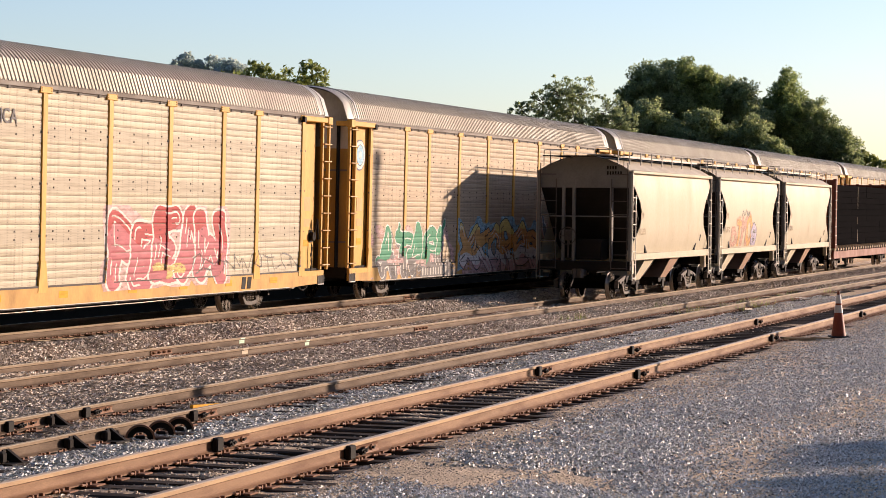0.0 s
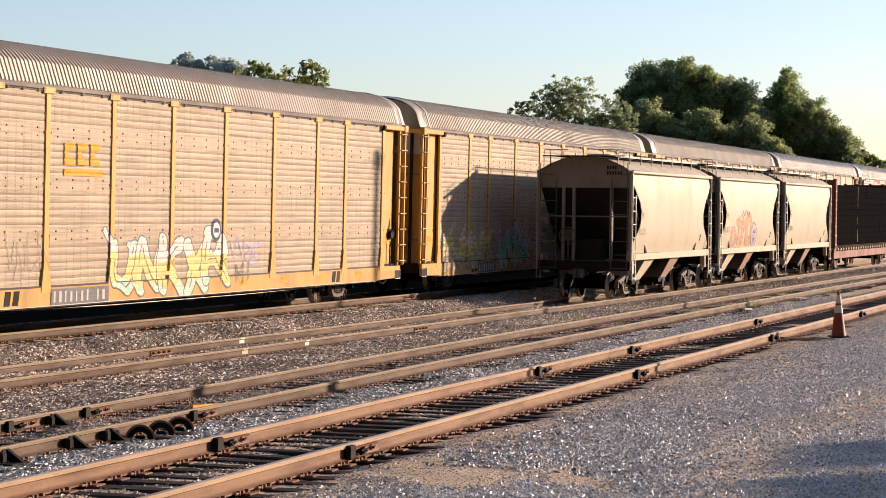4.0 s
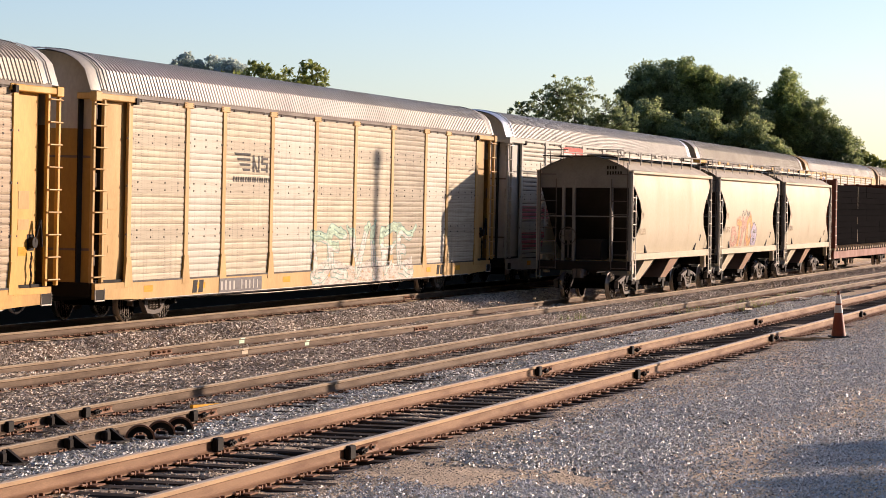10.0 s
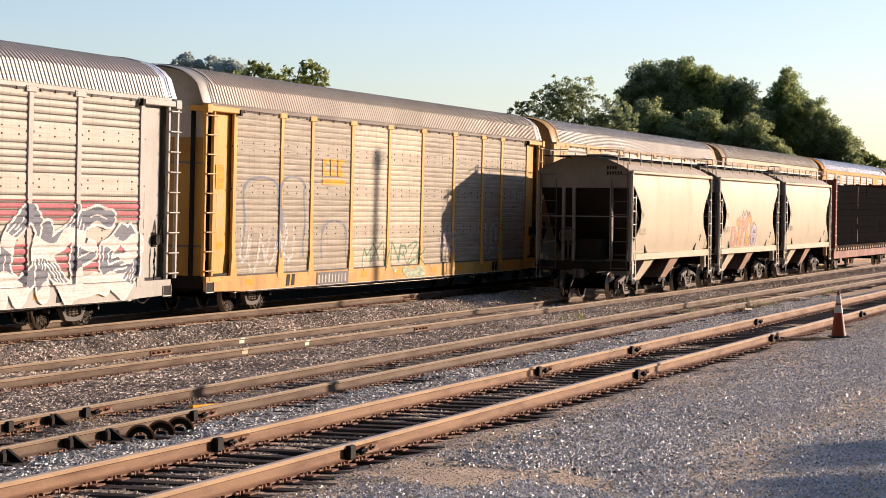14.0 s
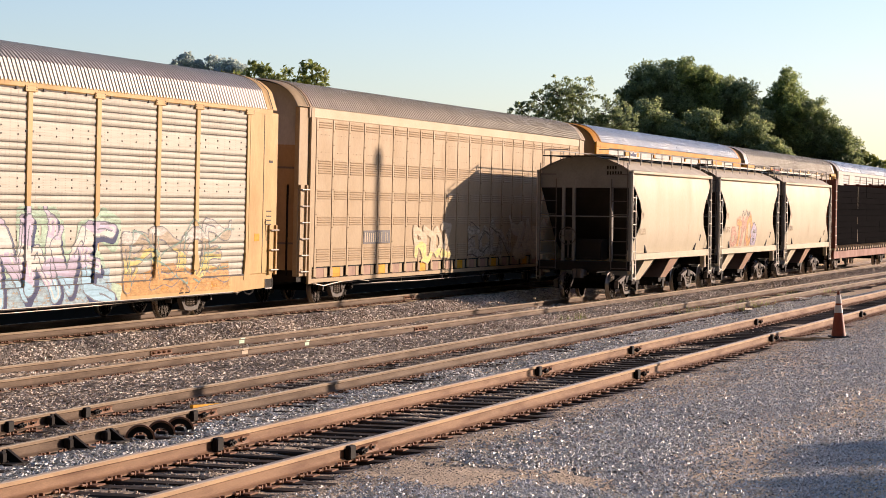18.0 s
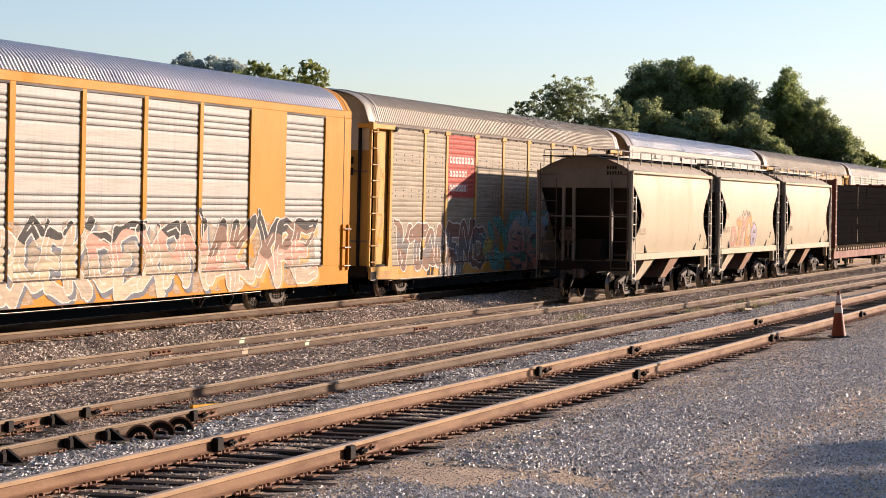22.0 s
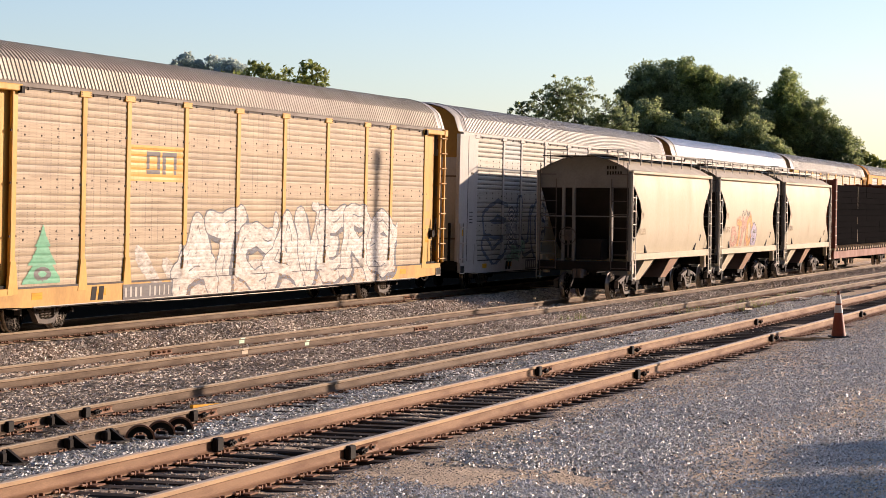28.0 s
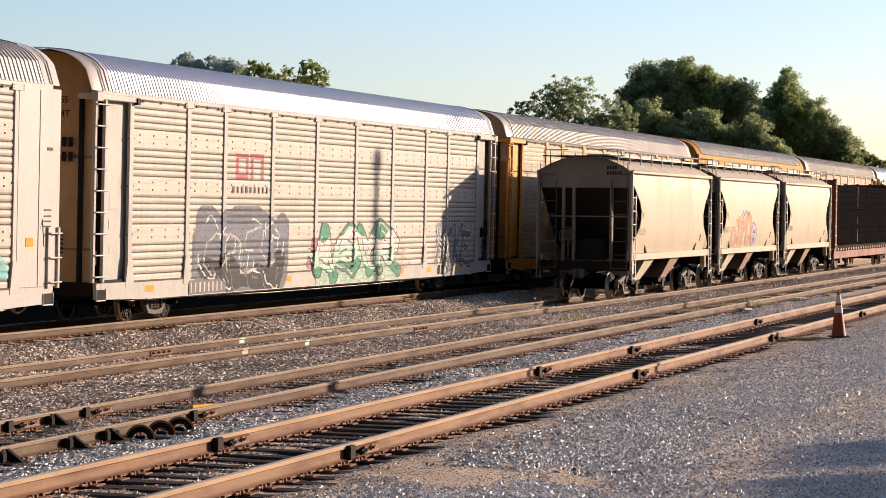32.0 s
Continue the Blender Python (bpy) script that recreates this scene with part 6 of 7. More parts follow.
    scrawl(c, "deep", "CPEC", -8.0, -3.9, 0.95, 2.1, 163, "pale", 0.03, label="pale lines on dark letters")
    mist(c, "deep", -2.4, -0.6, 0.75, 2.0, 27, "rose", "pink spray edge", 0.0)
    piece(c, "deep", "ASYR", -1.4, 4.6, 0.66, 2.1, 162, ["green", "mint", "pale", "green"], "black", None, 0.15, 0.03, shine="pink", spikes=2, label="green graffiti with pink edges", foot="mint")
    scrawl(c, "deep", "KE", 4.6, 5.8, 0.9, 1.4, 164, "pink", 0.04, label="pink scrawl")
    piece(c, "deep", "ROKE", 8.2, 11.2, 0.75, 2.1, 165, ["grey", "slate"], "pale", None, 0.10, 0.03, spikes=2, label="grey graffiti with white outline")
    add_marks(c, 8, -8.9)
    end_words(c)
    CARS.append(c)
    # 16 to 19 follow far behind
    CARS.append(post_car(16, L_POST, "panel_cream", "yellow", "roof_grey"))
    CARS.append(framed_car(17, "yellow autorack car with zinc screens far down the train", "yellow_new", "roof_grey", "panel_zinc", ("door_grey", "door_brown")))
    CARS.append(post_car(18, L_POST, "panel_tan", "yellow", "roof_brown"))
    CARS.append(post_car(19, "pale grey autorack car far down the train", "panel_white", "grey_paint", "roof_silver"))


def placard(car):
    g = Build()
    g.box(1.33, 1.364, -12.75, -12.31, 2.95, 3.5)
    part("placard", g.mesh("placard", "p_safety"), car, label="yellow notice plate")


def seal(car):
    """Round blue and white emblem on the door pocket."""
    g = Build()
    for r, mi, x in ((0.42, 0, 1.362), (0.385, 1, 1.366), (0.29, 0, 1.370), (0.265, 2, 1.374), (0.10, 1, 1.378)):
        g.rod((1.33, -12.52, 3.95), (x, -12.52, 3.95), r, 28, mi)
    part("emblem", g.mesh("emblem", ["p_slate", "p_pale", "p_sky"]), car, label="round blue and white emblem")


build_train()


# ---------- covered hoppers standing on the siding ----------
def hopper_section(k):
    """Cross section of the barrel: eave, bulged side, sill line. k scales the width."""
    return [(-1.36 * k, 1.42), (-1.50 * k, 1.9), (-1.56 * k, 2.8), (-1.54 * k, 3.6), (-1.44 * k, 4.02), (-0.9 * k, 4.40), (0, 4.60), (0.9 * k, 4.40), (1.44 * k, 4.02), (1.54 * k, 3.6), (1.56 * k, 2.8), (1.50 * k, 1.9), (1.36 * k, 1.42)]


def hopper_side_mesh():
    """One curved side sheet whose ends sweep in over the slope sheets."""
    g = Build()
    rows = []
    zs = [1.42, 1.6, 1.9, 2.3, 2.7, 3.1, 3.5, 3.8, 4.0]
    for z in zs:
        u = (z - 1.42) / 2.6
        cut = 5.62 - 1.3 * math.sin(math.pi * min(1, max(0, (u - 0.02) / 0.9))) ** 1.3
        x = np.interp(z, [1.42, 1.9, 2.8, 3.6, 4.02], [1.40, 1.50, 1.56, 1.54, 1.46])
        rows.append([(x, cut * t, z) for t in (-1, -0.75, -0.5, -0.25, 0, 0.25, 0.5, 0.75, 1)])
    g.sheet(rows)
    g.sheet([[(p[0] - 0.03, p[1], p[2]) for p in r] for r in rows])
    g.box(1.36, 1.52, -5.6, 5.6, 1.24, 1.46, c=0.015)
    g.box(1.40, 1.58, -5.62, 5.62, 3.97, 4.08, c=0.02)
    for s in (-1, 1):
        g.box(1.30, 1.46, s * 5.1 - 0.13, s * 5.1 + 0.13, 0.82, 1.30, c=0.02)
    return g.mesh("side_sheet", "hopper", 40)


def hopper_roof_mesh():
    g = Build()
    prof = [(-1.55, 4.03), (-1.2, 4.24), (-0.75, 4.42), (-0.3, 4.52), (0.3, 4.52), (0.75, 4.42), (1.2, 4.24), (1.55, 4.03)]
    g.sheet([[(x, y, z) for x, z in prof] for y in (-5.66, -2, 2, 5.66)])
    g.sheet([[(x, y, z - 0.04) for x, z in prof] for y in (-5.66, 5.66)])
    for k in range(8):
        y = -4.9 + 1.4 * k
        g.sheet([[(x, y + d, z + 0.015) for x, z in prof] for d in (-0.04, 0.04)])
    for y in (-3.6, -1.2, 1.2, 3.6):
        g.rod((-0.05, y, 4.48), (-0.05, y, 4.62), 0.42, 20)
    return g.mesh("roof", "hopper_roof", 35)


def walkway_mesh():
    """Roof running boards with their fence of thin stanchions on each side."""
    g = Build()
    for s in (-1, 1):
        g.box(s * 0.72 - 0.28, s * 0.72 + 0.28, -5.8, 5.8, 4.50, 4.53)
        for k in range(9):
            y = -5.7 + 11.4 * k / 8
            g.box(s * 1.1 - 0.01, s * 1.1 + 0.01, y - 0.035, y + 0.035, 4.25, 4.70, 2)
        g.box(s * 1.1 - 0.01, s * 1.1 + 0.01, -5.8, 5.8, 4.675, 4.705, 2)
        g.box(s * 1.0 - 0.01, s * 1.0 + 0.01, -5.8, 5.8, 4.49, 4.55, 1)
    for y in (-5.75, 5.75):
        g.box(-1.3, 1.3, y - 0.14, y + 0.14, 4.50, 4.53)
        for s in (-1, 1):
            g.path([(s * 1.3, y, 4.2), (s * 1.3, y, 4.70), (s * 0.5, y, 4.72)], 0.015, 6, 1)
    return g.mesh("roof_walkway", ["black", "bright_bar", "hopper_end"])


def hopper_end_mesh():
    """End at +y: end sill, corner posts, slope sheet running in under the roof, braces."""
    g = Build()
    g.box(-1.5, 1.5, 5.45, 5.66, 0.92, 1.22, 2, 0.015)
    for s in (-1, 1):
        g.box(s * 1.49 - 0.045, s * 1.49 + 0.045, 5.56, 5.66, 1.22, 4.02, 0)
    for x, top in ((0.69, 3.75), (0.35, 3.75), (-0.87, 3.85)):
        g.box(x - 0.045, x + 0.045, 5.50, 5.62, 1.22, top, 0)
    # upper shield follows the roof's curve
    prof = [(-1.54, 3.52), (1.54, 3.52), (1.54, 4.02), (1.2, 4.23), (0.75, 4.41), (0.3, 4.51), (-0.3, 4.51), (-0.75, 4.41), (-1.2, 4.23), (-1.54, 4.02)]
    g.prism(prof, "y", 5.52, 5.60, 0)
    # slope sheet coloured shade-black, and a black box for the dark space under it
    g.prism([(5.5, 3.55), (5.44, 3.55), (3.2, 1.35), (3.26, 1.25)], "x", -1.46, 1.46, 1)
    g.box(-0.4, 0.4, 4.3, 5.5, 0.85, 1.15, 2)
    for z in (2.62,):
        g.rod((-1.5, 5.64, z), (1.5, 5.64, z), 0.02, 6, 0)
    g.box(-0.5, 0.5, 4.6, 5.4, 1.25, 1.9, 2, 0.03)
    wheel = [(0.52 + 0.27 * math.cos(a), 5.68, 2.0 + 0.27 * math.sin(a)) for a in [i * math.pi / 10 for i in range(21)]]
    g.path(wheel, 0.018, 6, 3)
    for q in range(3):
        g.rod((0.52, 5.68, 2.0), wheel[q * 7], 0.014, 5, 3)
    g.box(0.40, 0.64, 5.58, 5.66, 1.85, 2.2, 3, 0.03)
    g.rod((0.52, 5.6, 1.3), (0.52, 5.6, 1.9), 0.03, 8, 3)
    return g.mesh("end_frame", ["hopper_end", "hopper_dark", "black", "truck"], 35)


def hopper_ladder_mesh():
    """Side ladder at a corner and end ladder round it."""
    g = Build()
    for y in (5.18, 5.58):
        g.box(1.55, 1.57, y - 0.025, y + 0.025, 0.62, 3.0 if y < 5.3 else 4.0, 0)
    g.path([(1.56, 5.18, 3.0), (1.52, 5.02, 3.3)], 0.025, 6)
    for k in range(7):
        z = 0.7 + 0.42 * k
        g.box(1.56, 1.58, 5.18, 5.58, z - 0.016, z + 0.016, 0)
    # end ladder is darker than the side one: its shade is in the colour
    for x in (0.9, 1.42):
        g.rod((x, 5.70, 0.95), (x, 5.70, 4.3 if x > 1 else 3.8), 0.018, 6, 1)
    for k in range(8):
        g.rod((0.9, 5.70, 1.0 + 0.42 * k), (1.42, 5.70, 1.0 + 0.42 * k), 0.015, 6, 1)
    return g.mesh("ladder", ["bright_bar", "truck"])


def bay_mesh():
    """Tapered discharge bay with a sloped rusty sheet and gate."""
    g = Build()
    g.rings([[(-1.40, -0.95, 1.36), (1.40, -0.95, 1.36), (1.40, 0.35, 1.36), (-1.40, 0.35, 1.36)], [(-1.24, -2.05, 0.60), (1.24, -2.05, 0.60), (1.24, -1.25, 0.60), (-1.24, -1.25, 0.60)]])
    g.box(-1.2, 1.2, -2.1, -1.15, 0.46, 0.60, 1)
    # black wedge put in for the shade between the bays
    g.prism([(0.3, 1.36), (2.7, 1.36), (0.6, 0.7), (-1.2, 0.62)], "x", -0.9, 0.9, 1)
    g.box(-1.0, 1.0, -2.15, -1.3, 0.33, 0.46, 1)
    g.rod((-1.2, -1.6, 0.40), (1.2, -1.6, 0.40), 0.04, 8, 1)
    for s in (-1, 1):
        g.rod((s * 1.2, -1.6, 0.40), (s * 1.24, -1.6, 0.40), 0.14, 10, 1)
    return g.mesh("discharge_bay", ["rust_sheet", "black"])


def weld_mesh():
    g = Build()
    g.sheet([[(1.446, 0.0, 1.62), (1.446, 0.04, 1.62)], [(1.505, 0.08, 1.9), (1.505, 0.12, 1.9)], [(1.5155, 0.14, 2.05), (1.5155, 0.18, 2.05)], [(1.536, 0.2, 2.35), (1.536, 0.23, 2.35)]])
    return g.mesh("weld_run", "p_tan")


def plate_mesh():
    g = Build()
    g.sheet([[(1.484, 4.0, 1.78), (1.484, 4.14, 1.78)], [(1.522, 4.0, 2.0), (1.522, 4.14, 2.0)]])
    return g.mesh("data_plate", "black")


def hopper_car(m, label):
    car = thing("hopper_car", m, label, "railcar", "hopper cars on the siding")
    for turn in (I4, TURN):
        part("side_sheet", cached("hside", hopper_side_mesh), car, turn)
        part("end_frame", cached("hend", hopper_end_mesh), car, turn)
        part("ladder", cached("hlad", hopper_ladder_mesh), car, turn)
        lad2 = cached("hlad2", lambda: mirrored(hopper_ladder_mesh().copy(), -1))
        part("ladder", lad2, car, turn)
        part("coupler", COUPLER, car, turn @ pose(0, 5.5, 0))
    part("roof", cached("hroof", hopper_roof_mesh), car)
    part("roof_walkway", cached("hwalk", walkway_mesh), car)
    for y in (-2.1, 1.4):
        part("discharge_bay", cached("hbay", bay_mesh), car, pose(0, y, 0), mats=["rust_sheet" if y > 0 else "hopper"])
    for s in (-1, 1):
        truck(car, s * 4.25)
    bars(car, 1.565, -4.55, 2.55, 4, 0.20, "p_tan", label="faint company marking")
    bars(car, 1.560, -4.55, 2.05, 6, 0.20, "p_tan", label="faint car number")
    for k in range(3):
        part("weld_run", cached("weld", weld_mesh), car, pose(0, -2.2 + 2.1 * k, 0))
    part("data_plate", cached("dplate", plate_mesh), car)
    return car


SY = 0.0115
H_TURN = -math.degrees(math.atan(SY))


def siding_pose(y):
    return pose(track_x("siding", y), y, TRACKS["siding"][3], 0, 0, H_TURN)


hop1 = hopper_car(siding_pose(74.75), "cream covered hopper car, shade painted dark on its end")
hop2 = hopper_car(siding_pose(87.35), "cream covered hopper car with orange graffiti")
hop3 = hopper_car(siding_pose(99.95), "cream covered hopper car beside a loaded flat car")
g = Build()
for r_, n_, z_ in ((0, 4, 4.10), (1, 6, 3.93)):
    for i_ in range(n_):
        g.box(0.72 + 0.085 * i_, 0.77 + 0.085 * i_, -5.606, -5.598, z_, z_ + 0.11)
part("marking", g.mesh("marking", "black"), hop1, label="black car number on the end")


def hopper_graffiti(car):
    def classes(Y, Z):
        out = np.full(Y.shape, -1)
        rnd = random.Random(5)
        for k, ch in enumerate("DTMOS"):
            y, h = -3.3 + 0.92 * k, (0.5, 0.85, 1.05, 0.95, 0.7)[k]
            d = stroke_distance(Y, Z, [[(y + a * 0.78, 1.55 + b * h) for a, b in ln] for ln in letter_lines(ch, rnd, 0.13)], 1.3)
            out[d < 0.15] = 2 if k < 4 else 3
            out[d < 0.10] = (0, 1, 0, 1, 4)[k]
        d = stroke_distance(Y, Z, [[(-1.7, 2.6), (-1.5, 2.85), (-1.2, 2.66), (-0.9, 2.9), (-0.6, 2.66), (-0.3, 2.82), (-0.2, 2.6)]])
        out[d < 0.03] = 3
        return out
    ys, zs = np.arange(-3.4, 2.2, 0.04), np.arange(1.5, 3.3, 0.04)
    Y, Z = np.meshgrid((ys[:-1] + ys[1:]) / 2, (zs[:-1] + zs[1:]) / 2)
    cl = classes(Y, Z)
    b = Build()
    for i, j in zip(*np.nonzero(cl >= 0)):
        x = lambda z: float(np.interp(z, [1.42, 1.9, 2.8, 3.6, 4.02], [1.40, 1.50, 1.56, 1.54, 1.46])) + 0.012
        a, c_, e, f = ys[j], ys[j + 1], zs[i], zs[i + 1]
        b.add([(x(e), a, e), (x(e), c_, e), (x(f), c_, f), (x(f), a, f)], [(0, 1, 2, 3)], int(cl[i, j]))
    part("graffiti", b.mesh("graffiti", ["w_salmon", "w_orange", "w_salmon", "h_navy", "w_lilac"]), car, label="orange graffiti with a black crown")


hopper_graffiti(hop2)


# ---------- bulkhead flat car with a black-wrapped load ----------
def flat_car(m):
    car = thing("bulkhead_flat_car", m, "brown-red bulkhead flat car under a black wrapped load", "railcar")
    L = 10.2
    g = Build()
    g.box(-1.45, 1.45, -L, L, 1.02, 1.12, 1)
    g.box(1.30, 1.42, -L, L, 0.62, 1.05, 0, 0.015)
    g.box(-1.42, -1.30, -L, L, 0.62, 1.05, 0, 0.015)
    g.box(-0.35, 0.35, -L, L, 0.55, 1.02, 2)
    part("deck", g.mesh("deck", ["red_car", "wood", "black"]), car)
    b = Build()
    b.box(-1.45, 1.45, -0.30, -0.22, 1.1, 4.35, 0)
    for x in (-1.38, -0.7, 0, 0.7, 1.38):
        b.box(x - 0.08, x + 0.08, -0.24, 0.0, 1.1, 4.42, 0, 0.01)
    for z in (1.6, 2.5, 3.4, 4.25):
        b.box(-1.45, 1.45, -0.26, -0.05, z, z + 0.12, 0)
    for k in range(7):
        b.rod((1.46, -0.42, 1.3 + 0.42 * k), (1.46, -0.02, 1.3 + 0.42 * k), 0.016, 6, 1)
    part("bulkhead", b.mesh("bulkhead", ["red_car", "ironwhite"]), car, pose(0, -L + 0.45, 0))
    part("bulkhead", b.mesh("bulkhead", ["red_car", "ironwhite"]), car, pose(0, L - 0.45, 0, 0, 0, 180))
    s = Build()
    for k in range(26):
        y = -L + 0.6 + 0.76 * k
        s.box(1.42, 1.50, y - 0.05, y + 0.05, 0.98, 1.14, 0)
    part("stake_pockets", s.mesh("stake_pockets", "black"), car)
    for y in (-7.4, 7.4):
        truck(car, y)
    for turn in (I4, TURN):
        part("coupler", COUPLER, car, turn @ pose(0, L - 0.1, 0))
    return car


FLAT_Y = 117.9
flat_car(siding_pose(FLAT_Y))


def load_stack(k, y, w):
    """One wrapped pack of boards: ten layers with sagging film and straps."""
    st = thing("wrapped_load", siding_pose(FLAT_Y) @ pose(0, y, 1.24), "black film-wrapped pack of boards on the flat car", "load", "wrapped packs")
    rnd = random.Random(k)
    z = 0.0
    for r in range(10):
        g = Build()
        out = 1.33 + rnd.uniform(-0.012, 0.012)
        g.box(-out, out, -w / 2 + 0.005, w / 2 - 0.005, z, z + 0.283, 0, 0.006)
        part("layer", g.mesh("layer", "tarp"), st)
        z += 0.291
    g = Build()
    for a, b in ((0.1, 0.75), (1.0, 1.35), (1.75, 2.85)):
        g.box(1.345, 1.352, -0.535, -0.505, a, b)
    if k == 1:
        part("strap", g.mesh("strap", "p_tan"), st, label="broken pale strap hanging down the pack")
    d = Build()
    for k2 in range(5):
        yy = -w / 2 + w * (k2 + 0.5) / 5
        d.box(-1.3, 1.36, yy - 0.05, yy + 0.05, -0.12, 0.0)
    part("dunnage", d.mesh("dunnage", "wood"), st, label="pale wooden bearers")


for k_, y_ in enumerate((-6.95, -2.32, 2.32, 6.95)):
    load_stack(k_, y_, 4.63)


# ---------- things beside the track ----------
def traffic_cone(m):
    c = thing("traffic_cone", m, "faded orange traffic cone with two pale collars on the gravel", "cone")
    g = Build()
    g.box(-0.19, 0.19, -0.19, 0.19, 0.0, 0.035, 0, 0.012)
    part("base", g.mesh("base", "rubber"), c)
    g = Build()
    g.lathe([(0.03, 0.15), (0.06, 0.145), (0.30, 0.112), (0.62, 0.068), (0.90, 0.030), (0.93, 0.026), (0.93, 0.012)], 24, "z")
    part("body", g.mesh("body", "orange", 40), c)
    for a, b_ in ((0.50, 0.65), (0.69, 0.86)):
        g = Build()
        rr = lambda z: 0.145 + (z - 0.06) * (0.030 - 0.145) / 0.84 + 0.005
        g.lathe([(a, rr(a)), (b_, rr(b_))], 24, "z")
        part("collar", g.mesh("collar", "reflect", 40), c)
    return c


cone = traffic_cone(pose(-7.06, 45.7, float(ground_height(-7.06, 45.7)) + 0.01, 1.0, -1.2, 20))


def utility_pole(x, y, h, r, label, arm=False):
    p = thing("utility_pole", pose(x, y, float(ground_height(x, y)) - 0.05), label, "pole")
    g = Build()
    g.rod((0, 0, 0), (0, 0, h), r, 14, 0, r * 0.75)
    part("shaft", g.mesh("shaft", "pole", 40), p)
    if arm:
        g = Build()
        g.box(-0.05, 0.05, -0.30, 0.30, h - 0.55, h - 0.1, c=0.02)
        part("equipment_box", g.mesh("equipment_box", "pole"), p)
    return p


# poles out of view to the right whose shadows fall across the rails and the passing cars
utility_pole(-2.4, 81.2, 10.55, 0.16, "tall weathered wooden utility pole beside the road", True)
utility_pole(-3.6, 39.9, 2.4, 0.08, "short grey sign post beside the road")


# unseen post added for its shadow; the cabinet marks both middle rails
def shadow_post(x, y):
    p = thing("shadow_post", pose(x, y, float(ground_height(x, y)) - 0.05), "unseen thin steel post with a grey cabinet on top, added for its shadow", "post")
    g = Build()
    g.rod((0, 0, 0), (0, 0, 2.5), 0.018, 10)
    part("shaft", g.mesh("shaft", "pole", 40), p)
    g = Build()
    g.box(-0.11, 0.11, -0.11, 0.11, 2.4, 3.3, c=0.02)
    part("cabinet", g.mesh("cabinet", "pole"), p)


shadow_post(-4.6, 43.4)


def rail_brace(track, key, side, y):
    g = Build()
    g.prism([(0.04, -0.17), (0.27, -0.17), (0.05, -0.02)], "y", -0.03, 0.03)
    g.box(0.03, 0.26, -0.26, 0.12, -0.185, -0.165)
    g.box(0.035, 0.13, -0.26, -0.14, -0.165, -0.035, c=0.02)
    g.box(0.035, 0.06, -0.12, -0.06, -0.165, -0.02)
    part("rail_brace", cached("brace", lambda: g.mesh("rail_brace", "black")), track, pose(track_x(key, y) + side * 0.755, y, TRACKS[key][3]))


for y_ in (22.68, 24.32, 25.32):
    rail_brace(T3, "middle", 1, y_)
for y_ in (26.74,):
    rail_brace(T3, "middle", -1, y_)
def roller_mesh():
    """Half-round guard standing against the rail: a thin dark web and a rim coloured paler for the sun on it."""
    g = Build()
    n = 16
    arc = lambda r: [(r * math.cos(math.pi * i / n), r * math.sin(math.pi * i / n)) for i in range(n + 1)]
    out, inn = arc(0.19), arc(0.165)
    for i in range(n):
        quad = [out[i], out[i + 1], inn[i + 1], inn[i]]
        g.rings([[(x, q[0], q[1]) for q in quad] for x in (0.0, 0.06)], 1)
    core = arc(0.095)
    for i in range(n):
        quad = [inn[i], inn[i + 1], core[i + 1], core[i]]
        g.rings([[(x, q[0], q[1]) for q in quad] for x in (0.02, 0.04)], 0)
    g.box(-0.02, 0.05, -0.06, 0.06, 0.0, 0.05, 0, 0.01)
    return g.mesh("guard_disc", ["black", "plate"], 40)


for y_ in (25.8, 26.42, 27.0):
    part("guard_disc", cached("guard", roller_mesh), T3, pose(track_x("middle", y_) + 0.755 + 0.225, y_, TRACKS["middle"][3] - 0.20, 0, 0, -62))
for side_, y_ in ((1, 21.44), (-1, 21.58), (-1, 33.24), (1, 33.32), (-1, 38.96), (1, 44.04), (-1, 50.18), (1, 55.46)):
    joint(T4, "near", side_, y_, CLAMP)
for side_, y_ in ((-1, 27.86), (1, 28.06), (-1, 25.7)):
    joint(T3, "middle", side_, y_, CLAMP)
for key_, tr_, side_, y_ in (("main", T1, 1, 62.9), ("siding", T2, 1, 52.0), ("siding", T2, -1, 41.0)):
    joint(tr_, key_, side_, y_, JOINT)


def loose_board(x, y, z, turn, size, mat, label):
    g = Build()
    a, b_, c_ = size
    g.rings([[(-a, -b_, 0), (a, -b_ * 0.8, 0.004), (a * 0.96, b_, 0), (-a * 0.9, b_ * 0.9, 0.006)], [(-a, -b_, c_), (a * 0.98, -b_ * 0.8, c_), (a * 0.95, b_, c_ * 0.9), (-a * 0.9, b_ * 0.9, c_)]])
    return solid("board", g.mesh("board", mat), pose(x, y, z, 0, 2, turn), label, "board")


loose_board(-7.72, 44.7, float(ground_height(-7.72, 44.7)) + 0.03, 38, (0.36, 0.13, 0.04), "wood", "pale loose board lying beside a rusty rail")
loose_board(-7.30, 45.0, float(ground_height(-7.3, 45.0)) + 0.025, 20, (0.22, 0.10, 0.03), "wood", "short pale board lying on the gravel")
loose_board(-15.2, 68.4, float(ground_height(-15.2, 68.4)) + 0.02, 60, (0.34, 0.13, 0.03), "p_white", "bleached slab lying between two tracks")
loose_board(-13.25, 76.8, float(ground_height(-13.25, 76.8)) + 0.02, 70, (0.40, 0.12, 0.03), "p_white", "bleached slab lying between the rails")
loose_board(-13.1, 66.8, float(ground_height(-13.1, 66.8)) + 0.02, 80, (0.34, 0.12, 0.04), "p_tan", "tan slab lying beside the rail")
loose_board(-13.69, 30.0, -0.37, 84, (0.52, 0.045, 0.05), "p_safety", "yellow painted bar lying between the rails")


